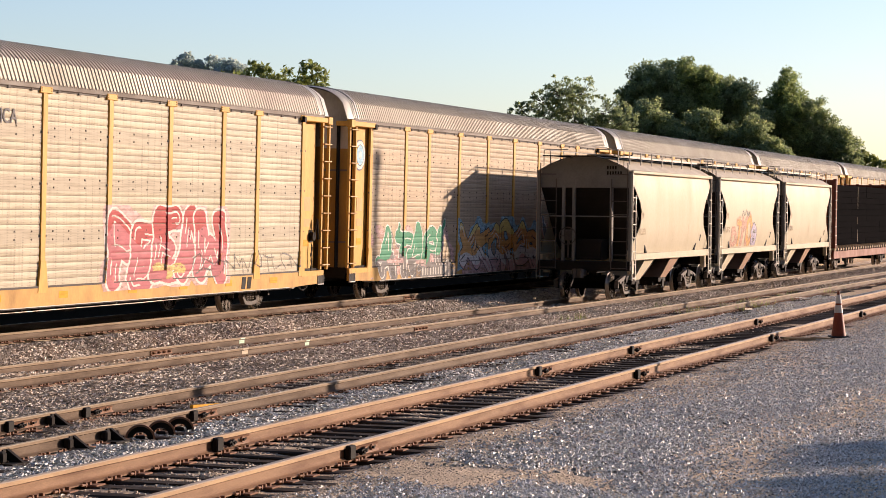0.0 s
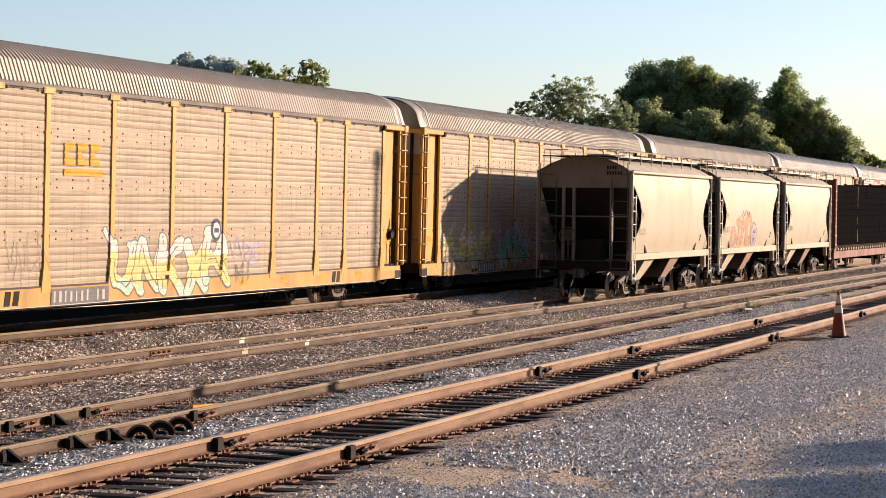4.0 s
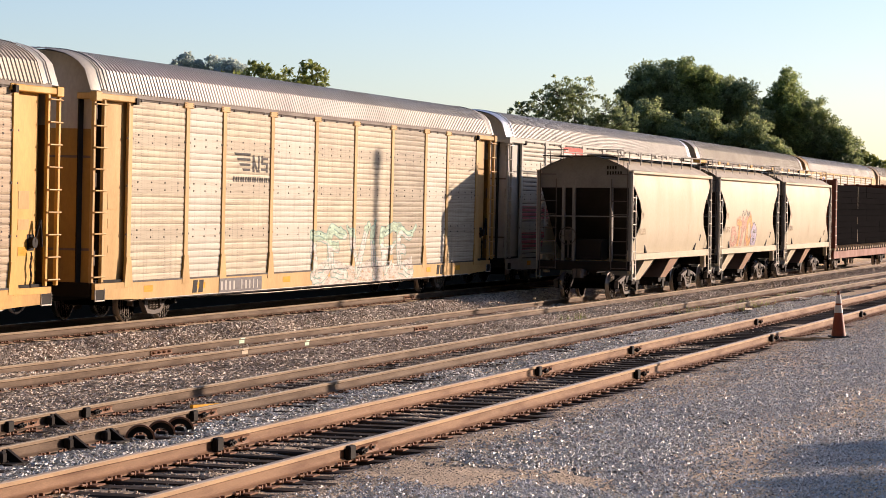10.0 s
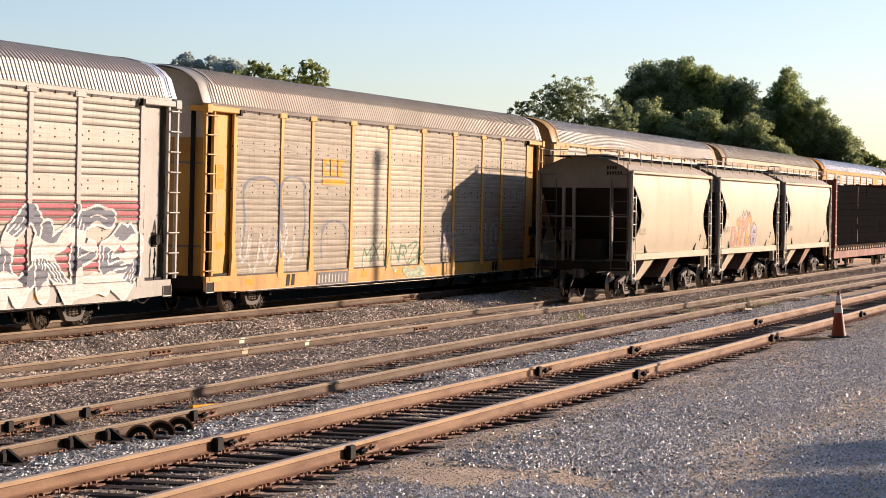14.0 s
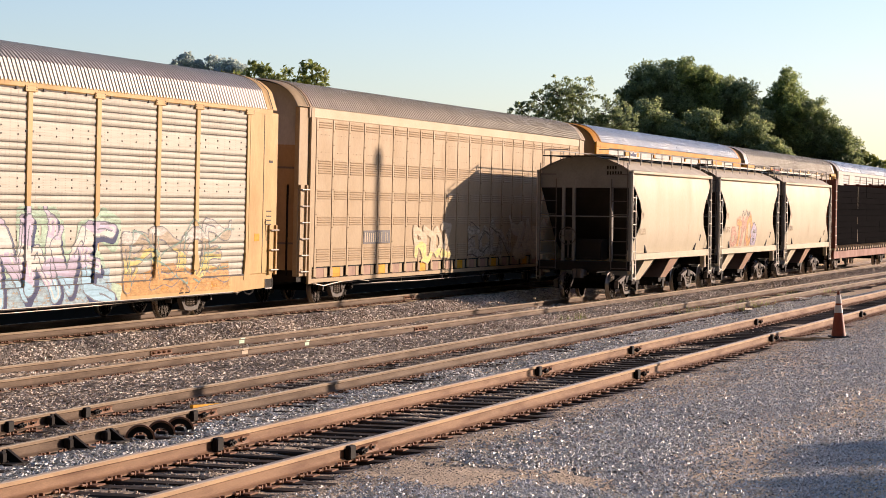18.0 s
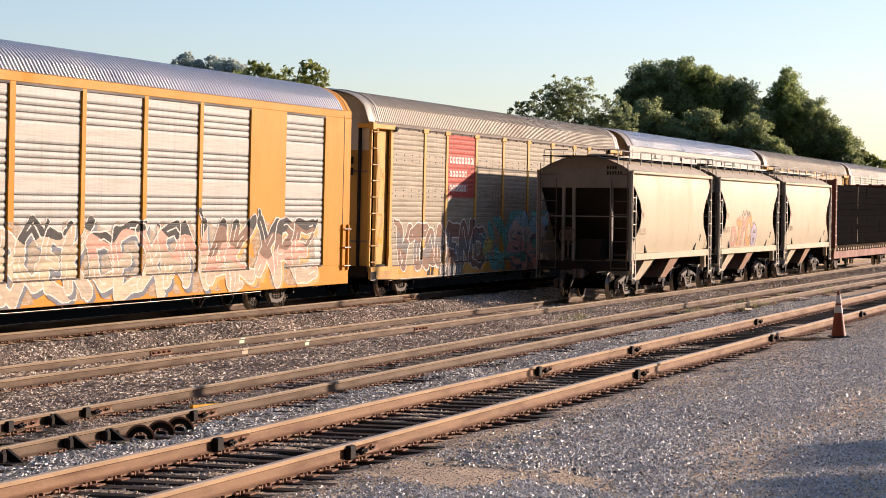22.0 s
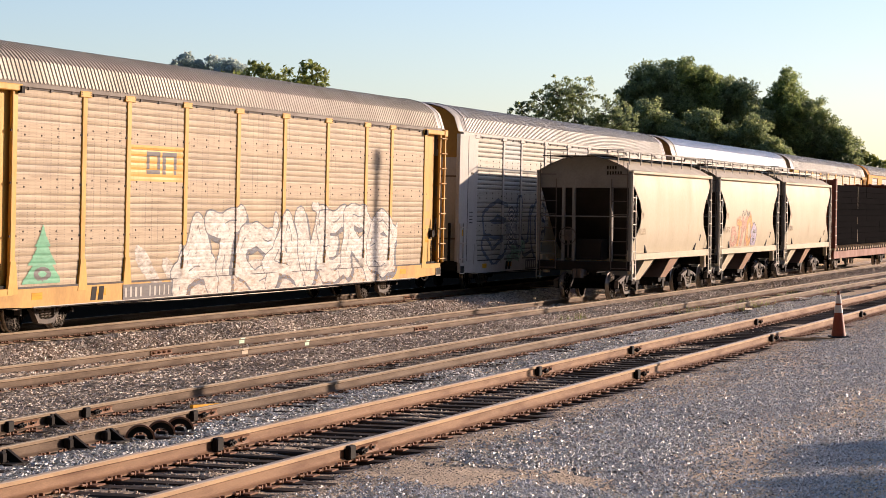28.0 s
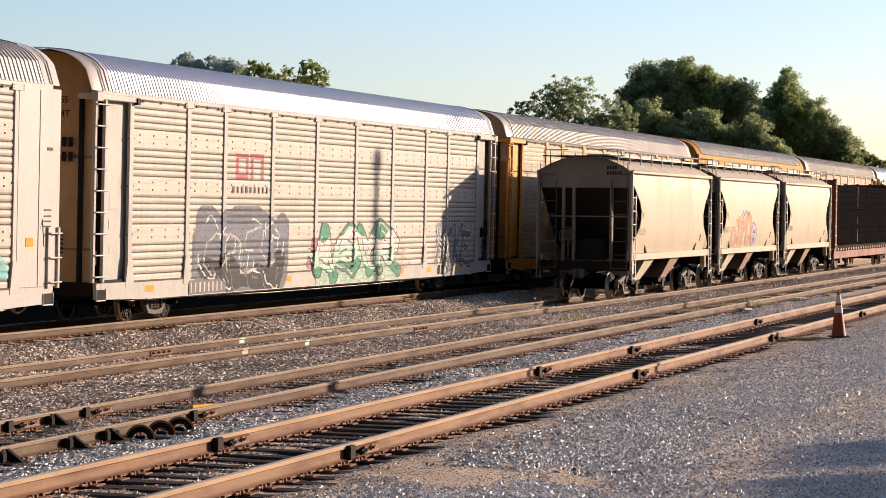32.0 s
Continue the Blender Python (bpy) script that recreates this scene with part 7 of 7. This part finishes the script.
def paint_dab(tr, key, side, y, w, paint, label):
    """Sprayed survey mark on a rail's web."""
    g = Build()
    g.box(0.010, 0.0125, -w, w, -0.125, -0.055)
    g.box(0.0365, 0.038, -w * 0.9, w * 0.9, -0.036, -0.008)
    part("paint_mark", g.mesh("paint_mark", "p_" + paint), tr, pose(track_x(key, y) + side * 0.755, y, TRACKS[key][3], 0, 0, track_turn(key, y)), label)


paint_dab(T2, "siding", -1, 44.9, 0.13, "mint", "green survey mark")
paint_dab(T2, "siding", 1, 44.9, 0.11, "mint", "green survey mark")
paint_dab(T2, "siding", 1, 41.7, 0.14, "tan", "pale survey mark")
paint_dab(T3, "middle", -1, 41.2, 0.06, "tan", "pale survey mark")


def weed(x, y, seed):
    r = np.random.RandomState(seed)
    g = Build()
    z0 = float(ground_height(x, y))
    for k in range(26):
        a, l = r.uniform(0, 6.28), r.uniform(0.08, 0.3)
        dx, dy = math.cos(a), math.sin(a)
        bx, by = r.normal(0, 0.22, 2)
        lean = r.uniform(0.2, 0.7)
        g.add([(bx - dy * 0.012, by + dx * 0.012, 0), (bx + dy * 0.012, by - dx * 0.012, 0), (bx + dx * l * lean, by + dy * l * lean, l)], [(0, 1, 2)])
    solid("weed", g.mesh("weed", "leaf_mid"), pose(x, y, z0), "tuft of yellow-green weeds in the ballast", "weed", "weeds in the ballast", "stuff")


for k_, (x_, y_) in enumerate(((-13.2, 68.6), (-13.3, 70.2), (-15.3, 66.0), (-16.2, 59.0), (-14.0, 64.0), (-13.6, 66.4), (-13.9, 72.5), (-13.5, 75.0), (-13.7, 78.5), (-13.3, 82.0), (-13.6, 86.0))):
    weed(x_, y_, k_)


# ---------- trees ----------
def leafy(centre, radii, n, size, rnd, verts, hollow=0.55):
    """Leaves spread through the shell of a lobed crown; each leaf is a small pointed blade."""
    u = rnd.normal(size=(n, 3))
    u /= np.linalg.norm(u, axis=1)[:, None]
    lob = 1 + 0.16 * np.sin(u[:, 0] * 7 + centre[0]) * np.sin(u[:, 1] * 6 + centre[1]) + 0.13 * np.sin(u[:, 2] * 9 + u[:, 0] * 5)
    rad = (hollow + (1 - hollow) * rnd.random(n) ** 0.5) * lob
    c = np.array(centre) + u * rad[:, None] * np.array(radii)
    a = rnd.normal(size=(n, 3))
    a /= np.linalg.norm(a, axis=1)[:, None]
    b = np.cross(a, rnd.normal(size=(n, 3)))
    b /= np.linalg.norm(b, axis=1)[:, None] + 1e-9
    s = size * rnd.uniform(0.6, 1.35, n)[:, None]
    verts.append(np.stack([c - a * s, c + b * s * 0.75, c + a * s * 0.9], 1))


def tree(x, y, h, blobs, leaf, mat, seed, label, n=900, group="trees behind the line"):
    """Tapered trunk with limbs to each clump and a crown of many single leaves. blobs: (dx, dy, z, rx, rz)."""
    rnd = np.random.RandomState(seed)
    z0 = float(ground_height(x, y)) - 0.2
    t = thing("tree", pose(x, y, z0), label, "tree", group)
    g = Build()
    top = (0, 0, h * 0.62)
    g.rod((0, 0, 0), (0.1, 0, h * 0.35), 0.022 * h + 0.06, 10, 0, 0.016 * h + 0.05)
    g.rod((0.1, 0, h * 0.35), top, 0.016 * h + 0.05, 8, 0, 0.06)
    for dx, dy, z, rx, rz in blobs:
        f = min(0.6, 0.3 + 0.3 * z / h)
        g.rod((0.08, 0, h * f * 0.8), (dx * 0.8, dy * 0.8, z), 0.008 * h + 0.03, 6, 0, 0.03)
        for q in range(4):
            a = rnd.uniform(0, 6.28)
            g.rod((dx * 0.6, dy * 0.6, z * 0.92), (dx + rx * 0.7 * math.cos(a), dy + rx * 0.7 * math.sin(a), z + rz * rnd.uniform(-0.4, 0.7)), 0.04, 5, 0, 0.012)
    part("trunk", g.mesh("trunk", "bark", 40), t)
    verts = []
    for dx, dy, z, rx, rz in blobs:
        m = int(n * (rx * rz) / 6.0) + 60
        leafy((dx, dy, z), (rx, rx, rz), m, leaf, rnd, verts)
        for q in range(14):
            u = rnd.normal(size=3)
            u /= np.linalg.norm(u)
            cc = np.array((dx, dy, z)) + u * np.array((rx, rx, rz)) * rnd.uniform(0.85, 1.12)
            leafy(cc, (rx * 0.26, rx * 0.26, rz * 0.24), m // 14, leaf, rnd, verts, 0.2)
    V = np.concatenate(verts).reshape(-1, 3)
    F = np.arange(len(V)).reshape(-1, 3)
    me = bpy.data.meshes.new("crown")
    me.from_pydata(V.tolist(), [], F.tolist())
    me.materials.append(M[mat])
    part("crown", me, t)
    return t


def crown(seed, width, base, top, count):
    """Clumps that fill a tall uneven crown."""
    r = random.Random(seed)
    out = []
    for i in range(count):
        z = base + (top - base) * (i + 0.5) / count
        u = (z - base) / (top - base)
        w = width * (0.55 + 0.75 * math.sin(math.pi * min(1, 0.25 + 0.75 * u))) * 0.5
        a = r.uniform(0, 6.28)
        rad = r.uniform(1.3, 2.3) * width / 9
        out.append((w * 0.7 * math.cos(a), w * 0.7 * math.sin(a), z - rad * 0.4, rad, rad * 0.85))
    return out


# trees behind the train; x, distance along, top above the rails, width
for i_, (x_, top_, w_) in enumerate(((-40.7, 8.3, 1.7), (-39.4, 8.75, 1.8), (-38.0, 8.5, 1.7), (-36.7, 8.0, 1.4))):
    h_ = top_ + 1.15
    tree(x_, 91.0, h_, [(0, 0, h_ - 0.8, w_ * 0.45, 0.75), (-0.5, 0.3, h_ - 1.7, w_ * 0.5, 0.8), (0.5, 0, h_ - 1.9, w_ * 0.55, 0.8), (0, 0, h_ - 3.0, w_ * 0.8, 1.1)], 0.15, "leaf_mid", 5 + i_, "leafy young tree with pinnate leaves behind the train", 2100)
def broad_tree(x, y, lobes, leaf, mat, seed, label, clump=0.34, per=150, fill=1.0, group="trees behind the line"):
    """Trunk, limbs and a billowing crown: every lobe (x, z, rx, rz) is covered with small leafy clumps, dense inside where fill is high."""
    rnd = np.random.RandomState(seed)
    z0 = float(ground_height(x, y)) - 0.2
    t = thing("tree", pose(x, y, z0), label, "tree", group)
    g = Build()
    low = min(l[1] - l[3] for l in lobes) - z0
    g.rod((0, 0, 0), (0.1, 0, low), 0.34, 10, 0, 0.26)
    verts = []
    for lx, lz, rx, rz in lobes:
        c = np.array((lx - x, rnd.uniform(-0.8, 0.8), lz - z0))
        g.rod((0.1, 0, low), tuple(c), 0.2 if fill >= 1.0 else 0.07, 7, 0, 0.05 if fill >= 1.0 else 0.02)
        ry = 0.5 * (rx + rz)
        n = int(26 * fill * (rx * rz) ** 0.75) + 14
        for k in range(n):
            u = rnd.normal(size=3)
            u /= np.linalg.norm(u)
            if u[1] > 0.55 and rnd.random() < 0.7:
                u[1] = -u[1]
            r = rnd.uniform(0.55, 1.16)
            p = c + u * r * np.array((rx, ry, rz))
            cr = clump * (rx * rz) ** 0.5 * rnd.uniform(0.4, 1.0)
            g.rod(tuple(c + 0.2 * (p - c)), tuple(p), 0.022, 4, 0, 0.006)
            leafy(p, (cr * 1.15, cr * 1.15, cr * 0.85), int(per * (cr / 0.6) ** 2) + 20, leaf, rnd, verts, 0.25)
        if fill >= 1.0:
            leafy(c, (rx * 0.78, ry * 0.78, rz * 0.78), int(520 * rx * rz), leaf * 1.5, rnd, verts, 0.5)
    part("trunk", g.mesh("trunk", "bark", 40), t)
    V = np.concatenate(verts).reshape(-1, 3)
    me = bpy.data.meshes.new("crown")
    me.from_pydata(V.tolist(), [], np.arange(len(V)).reshape(-1, 3).tolist())
    me.materials.append(M[mat])
    part("crown", me, t)
    return t


T_THIN, T_DENSE = "thin open-crowned tree behind the train", "tall dense dark-green tree behind the rail yard"
broad_tree(-43.6, 150, [(-45.1, 9.4, 0.8, 0.6), (-43.9, 9.9, 0.9, 0.95), (-43.5, 8.6, 1.5, 1.0), (-42.5, 10.4, 0.95, 1.2)], 0.11, "leaf_dark", 31, T_THIN, 0.27, 75, 0.98)
broad_tree(-41.4, 151, [(-42.2, 10.2, 0.9, 1.3), (-40.9, 10.5, 0.9, 1.2), (-41.6, 8.7, 1.6, 1.2)], 0.11, "leaf_dark", 32, T_THIN, 0.27, 75, 0.98)
broad_tree(-39.3, 152, [(-39.6, 9.2, 1.1, 1.2), (-38.6, 8.6, 1.1, 1.2), (-40.0, 8.0, 1.5, 1.0)], 0.11, "leaf_dark", 33, T_THIN, 0.27, 75, 0.98)
broad_tree(-43.4, 183, [(-43.6, 12.2, 2.3, 2.4), (-45.6, 10.7, 1.3, 2.5), (-44.6, 9.2, 2.2, 2.2), (-42.2, 9.8, 2.4, 2.6), (-44.9, 12.6, 1.1, 1.5)], 0.13, "leaf_dark", 51, T_DENSE)
broad_tree(-40.6, 184, [(-41.0, 12.5, 1.9, 2.2), (-40.0, 10.2, 2.4, 2.6), (-42.0, 13.3, 1.2, 1.6), (-39.2, 12.6, 1.1, 1.5)], 0.13, "leaf_deep", 52, T_DENSE)
broad_tree(-37.8, 185, [(-38.3, 11.6, 1.7, 2.2), (-36.4, 10.2, 1.7, 2.4), (-37.4, 8.0, 2.4, 1.9), (-37.0, 11.8, 1.0, 1.6)], 0.13, "leaf_dark", 53, T_DENSE)
broad_tree(-33.6, 188, [(-33.8, 12.1, 1.3, 2.0), (-34.7, 9.6, 1.4, 2.4), (-32.9, 9.8, 1.9, 2.4), (-34.6, 7.4, 1.8, 1.8)], 0.13, "leaf_deep", 54, T_DENSE)
broad_tree(-30.8, 189, [(-31.9, 10.5, 1.4, 1.8), (-30.8, 8.6, 1.9, 2.0), (-29.3, 7.6, 1.3, 1.8), (-28.3, 6.4, 1.0, 1.4), (-31.6, 6.6, 2.2, 1.6)], 0.13, "leaf_dark", 55, T_DENSE)
broad_tree(-42.0, 176, [(-43.9, 8.3, 1.7, 1.7), (-42.2, 9.4, 1.5, 1.7), (-40.3, 8.3, 1.9, 1.4)], 0.12, "leaf_dark", 56, "sunlit bushy tree before taller dark trees")
broad_tree(-36.4, 177, [(-38.3, 8.9, 1.4, 1.8), (-36.2, 8.0, 1.8, 1.4), (-34.4, 8.4, 1.4, 1.6), (-32.6, 7.0, 1.6, 1.3)], 0.12, "leaf_dark", 57, "sunlit bushy tree before taller dark trees")
tree(-42.7, 300, 12.3, crown(70, 5.0, 5, 12.0, 9), 0.3, "leaf_mid", 71, "distant round tree beyond the yard", 1200)
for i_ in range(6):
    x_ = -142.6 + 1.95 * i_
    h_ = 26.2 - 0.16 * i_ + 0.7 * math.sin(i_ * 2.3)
    tree(x_, 300, h_, crown(80 + i_, 4.4, h_ * 0.72, h_ * 0.98, 12), 0.30, "leaf_far", 90 + i_, "tree on a far ridge, haze painted into its leaves", 700, "trees on the far ridge")


# unseen tree; clumps placed so their shadows darken the road's near corner
tree(14.0, 42.0, 8.0, [(1.1, 4.0, 6.0, 1.0, 0.4), (-0.6, -3.4, 5.0, 1.9, 0.55), (0.6, -2.2, 4.4, 1.6, 0.4)], 0.2, "leaf_dark", 8, "unseen roadside tree added to shade a corner of the gravel road", 5200, "roadside trees")


def sky_blocking_hills():
    """Unseen wooded hills, added behind and beside the camera to close off skylight."""
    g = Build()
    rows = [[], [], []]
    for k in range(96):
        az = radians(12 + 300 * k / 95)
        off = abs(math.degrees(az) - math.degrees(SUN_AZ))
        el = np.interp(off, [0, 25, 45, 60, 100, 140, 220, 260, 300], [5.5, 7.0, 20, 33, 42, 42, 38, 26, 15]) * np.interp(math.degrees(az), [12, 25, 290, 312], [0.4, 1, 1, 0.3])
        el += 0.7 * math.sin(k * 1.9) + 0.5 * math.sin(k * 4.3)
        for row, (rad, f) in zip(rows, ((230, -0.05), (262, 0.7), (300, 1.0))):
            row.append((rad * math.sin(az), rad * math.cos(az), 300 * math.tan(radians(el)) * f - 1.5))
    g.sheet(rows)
    solid("backdrop", g.mesh("backdrop", "leaf_hill", 60), I4, "unseen wooded hills added round the yard to block skylight", "hills", kind="structure")


sky_blocking_hills()


# ---------- loose stone ----------
def stones(name, n, x0, x1, y0, y1, size, mat, seed, label, bias=1.0, bare=None, bands=False, tall=1.0, chips=False):
    """Broken stones half sunk in the bed: crooked wedges, or three-sided chips. bare: middle and half widths of a worn patch."""
    r = np.random.RandomState(seed)
    y = y0 + (y1 - y0) * r.random(n) ** bias
    x = r.uniform(x0, x1, n)
    if bands:
        # wheels have swept the stones into long uneven bands
        x = x + r.normal(0, 0.22, n)
        want = 0.70 + 0.34 * np.cos(2.1 * (x + 5.7) + 0.5 * np.sin(0.31 * y)) + 0.12 * np.sin(0.8 * y + 3 * x)
        keep = r.random(n) < want
        x, y = x[keep], y[keep]
        n = len(x)
    if bare:
        keep = np.hypot((x - bare[0]) / bare[2], (y - bare[1]) / bare[3]) + 0.5 * r.random(n) + 0.25 * np.sin(x * 4 + y * 2.2) > 1.0
        x, y = x[keep], y[keep]
    n = len(x)
    s = size * r.uniform(0.6, 1.3, n)
    ang = r.uniform(0, 6.28, n)
    V = np.zeros((n, 6, 3))
    flat = r.uniform(0.65, 1.0, n)
    for k, (px, py) in enumerate(((-1, -1), (1, -1), (1, 1), (-1, 1))):
        V[:, k] = np.stack([px * r.uniform(0.6, 1.1, n), py * flat * r.uniform(0.5, 0.95, n), r.uniform(-0.7, -0.25, n)], -1)
    for k, px in ((4, -1), (5, 1)):
        V[:, k] = np.stack([px * r.uniform(0.35, 0.95, n), r.uniform(-0.45, 0.45, n), r.uniform(0.6, 1.1, n)], -1)
    c, q = np.cos(ang)[:, None], np.sin(ang)[:, None]
    V[:, :, 0], V[:, :, 1] = V[:, :, 0] * c - V[:, :, 1] * q, V[:, :, 0] * q + V[:, :, 1] * c
    V[:, :, 2] *= tall
    V *= s[:, None, None]
    V += np.stack([x, y, ground_height(x, y) + s * tall * r.uniform(0.25, 0.5, n)], -1)[:, None, :]
    if chips:
        V = V[:, [0, 1, 3, 5]]
    o = V.shape[1] * np.arange(n)[:, None]
    quads = np.concatenate([np.array([0, 1, 5, 4]) + o, np.array([2, 3, 4, 5]) + o])
    tris = np.concatenate([np.array([1, 2, 5]) + o, np.array([3, 0, 4]) + o])
    if chips:
        quads, tris = np.zeros((0, 4), int), np.concatenate([np.array(q) + o for q in ((0, 1, 3), (1, 2, 3), (2, 0, 3))])
    F = quads.tolist() + tris.tolist()
    me = bpy.data.meshes.new(name)
    me.from_pydata(V.reshape(-1, 3).tolist(), [], F)
    me.materials.append(M[mat])
    return solid(name, me, I4, label, "stones", kind="stuff")


stones("ballast_stones", 74000, -21.7, -19.75, 33, 90, 0.036, "stone", 1, "brown broken ballast between the main line and siding", 1.6, None, False, 0.72)
stones("ballast_stones", 92000, -18.0, -14.85, 27, 88, 0.034, "stone", 2, "brown broken ballast between siding and yard track", 1.8, None, False, 0.72)
stones("ballast_stones", 22000, -19.6, -18.3, 30, 80, 0.033, "stone", 3, "brown broken ballast within the siding", 1.5, None, False, 0.72)
stones("ballast_stones", 24000, -21.6, -13.0, 84, 126, 0.055, "stone", 13, "brown broken ballast far along the yard", 1.2, None, False, 0.9, True)
stones("ballast_stones", 36000, -14.7, -13.3, 22, 74, 0.023, "stone", 4, "brown broken ballast within the yard track", 1.6, None, False, 0.72, True)
stones("grey_stones", 80000, -13.1, -9.75, 20, 80, 0.024, "stone_blue", 5, "pale grey crushed stone between two yard tracks", 1.9, None, False, 0.65)
stones("grey_stones", 10000, -9.6, -8.1, 14, 50, 0.016, "stone", 6, "small stones between rusty rails", 1.5, None, False, 0.65)
stones("road_stones", 200000, -7.35, -3.4, 17, 66, 0.0175, "stone_road", 7, "fine grey gravel along the yard road", 1.6, (-6.7, 20.5, 1.6, 1.4), True, 0.75, True)
stones("road_stones", 26000, -7.9, -6.6, 15, 60, 0.013, "stone", 9, "fine brown grit beside a rusty rail", 1.5, (-6.7, 20.5, 1.6, 1.4), False, 0.4, True)
stones("road_stones", 50000, -4.2, -1.4, 17, 46, 0.016, "stone_road", 8, "scattered grey gravel on the yard road", 1.4, None, True, 0.7, True)
stones("road_stones", 3500, -8.0, -4.8, 18.6, 22.0, 0.008, "stone", 12, "fine tan grit on a worn patch of the road", 1.0, None, False, 0.5)
stones("road_stones", 1500, -7.3, -5.2, 21.0, 27.5, 0.021, "stone_blue", 10, "larger broken stones heaped along the yard road", 1.2, None, False, 0.7)


# ---------- the train rolls past, wheels turning ----------
CAR_PITCH, FIRST_AT = 28.65, 40.08
SPEEDS = [(0, 12.71), (3.5, 12.68), (8, 12.95), (14, 12.85), (20, 13.08), (26, 13.11), (32, 13.02)]
LEADS = [(0, -0.82), (0.5, -0.64), (1, -0.54), (1.5, -0.50), (2, -0.33), (2.5, -0.21), (3, -0.16), (3.5, -0.12), (5.5, -0.07), (6, -0.04), (6.5, 0.08), (7, 0.16), (7.5, 0.29), (8, 0.18), (9, 0.20), (11, 0.34), (12, 0.45), (13, 0.58), (14.5, 0.64), (16, 0.65), (16.5, 0.65), (18, 0.57), (20, 0.62), (22, 0.61), (24, 0.45), (27, 0.31), (27.5, 0.29), (30, 0.16), (31, 0.17), (31.5, 0.41), (32, 0.43)]
KNOT_T, KNOT_V = [a for a, _ in SPEEDS], [b for _, b in SPEEDS]


def travelled(t):
    grid = np.linspace(0, t, 400)
    v = np.interp(grid, KNOT_T, KNOT_V)
    return float(((v[1:] + v[:-1]) / 2 * np.diff(grid)).sum()) + float(np.interp(t, [a for a, _ in LEADS], [b for _, b in LEADS]))


def motions():
    seconds = [k / 2 for k in range(65)]
    gone = [travelled(t) for t in seconds]
    for i, car in enumerate(CARS):
        walk(car, [(t, pose(TRACKS["main"][0], FIRST_AT + CAR_PITCH * i - s, 0.0, 0, 0.70, 0)) for t, s in zip(seconds, gone)])
    # all axles turn alike: one turning for the leading and one for the trailing axle of a truck
    masters = {}
    fine = np.interp(np.arange(961) / 30, seconds, gone)
    for wheel, s in ROLLING:
        if s not in masters:
            walk(wheel, [(k / 30, pose(0, s * 0.89, 0.42, math.degrees(fine[k] / 0.415), 0, 0)) for k in range(961)])
            masters[s] = wheel.animation_data
        else:
            wheel.rotation_mode = "QUATERNION"
            own = wheel.animation_data_create()
            own.action = masters[s].action
            own.action_slot = masters[s].action_slot


motions()
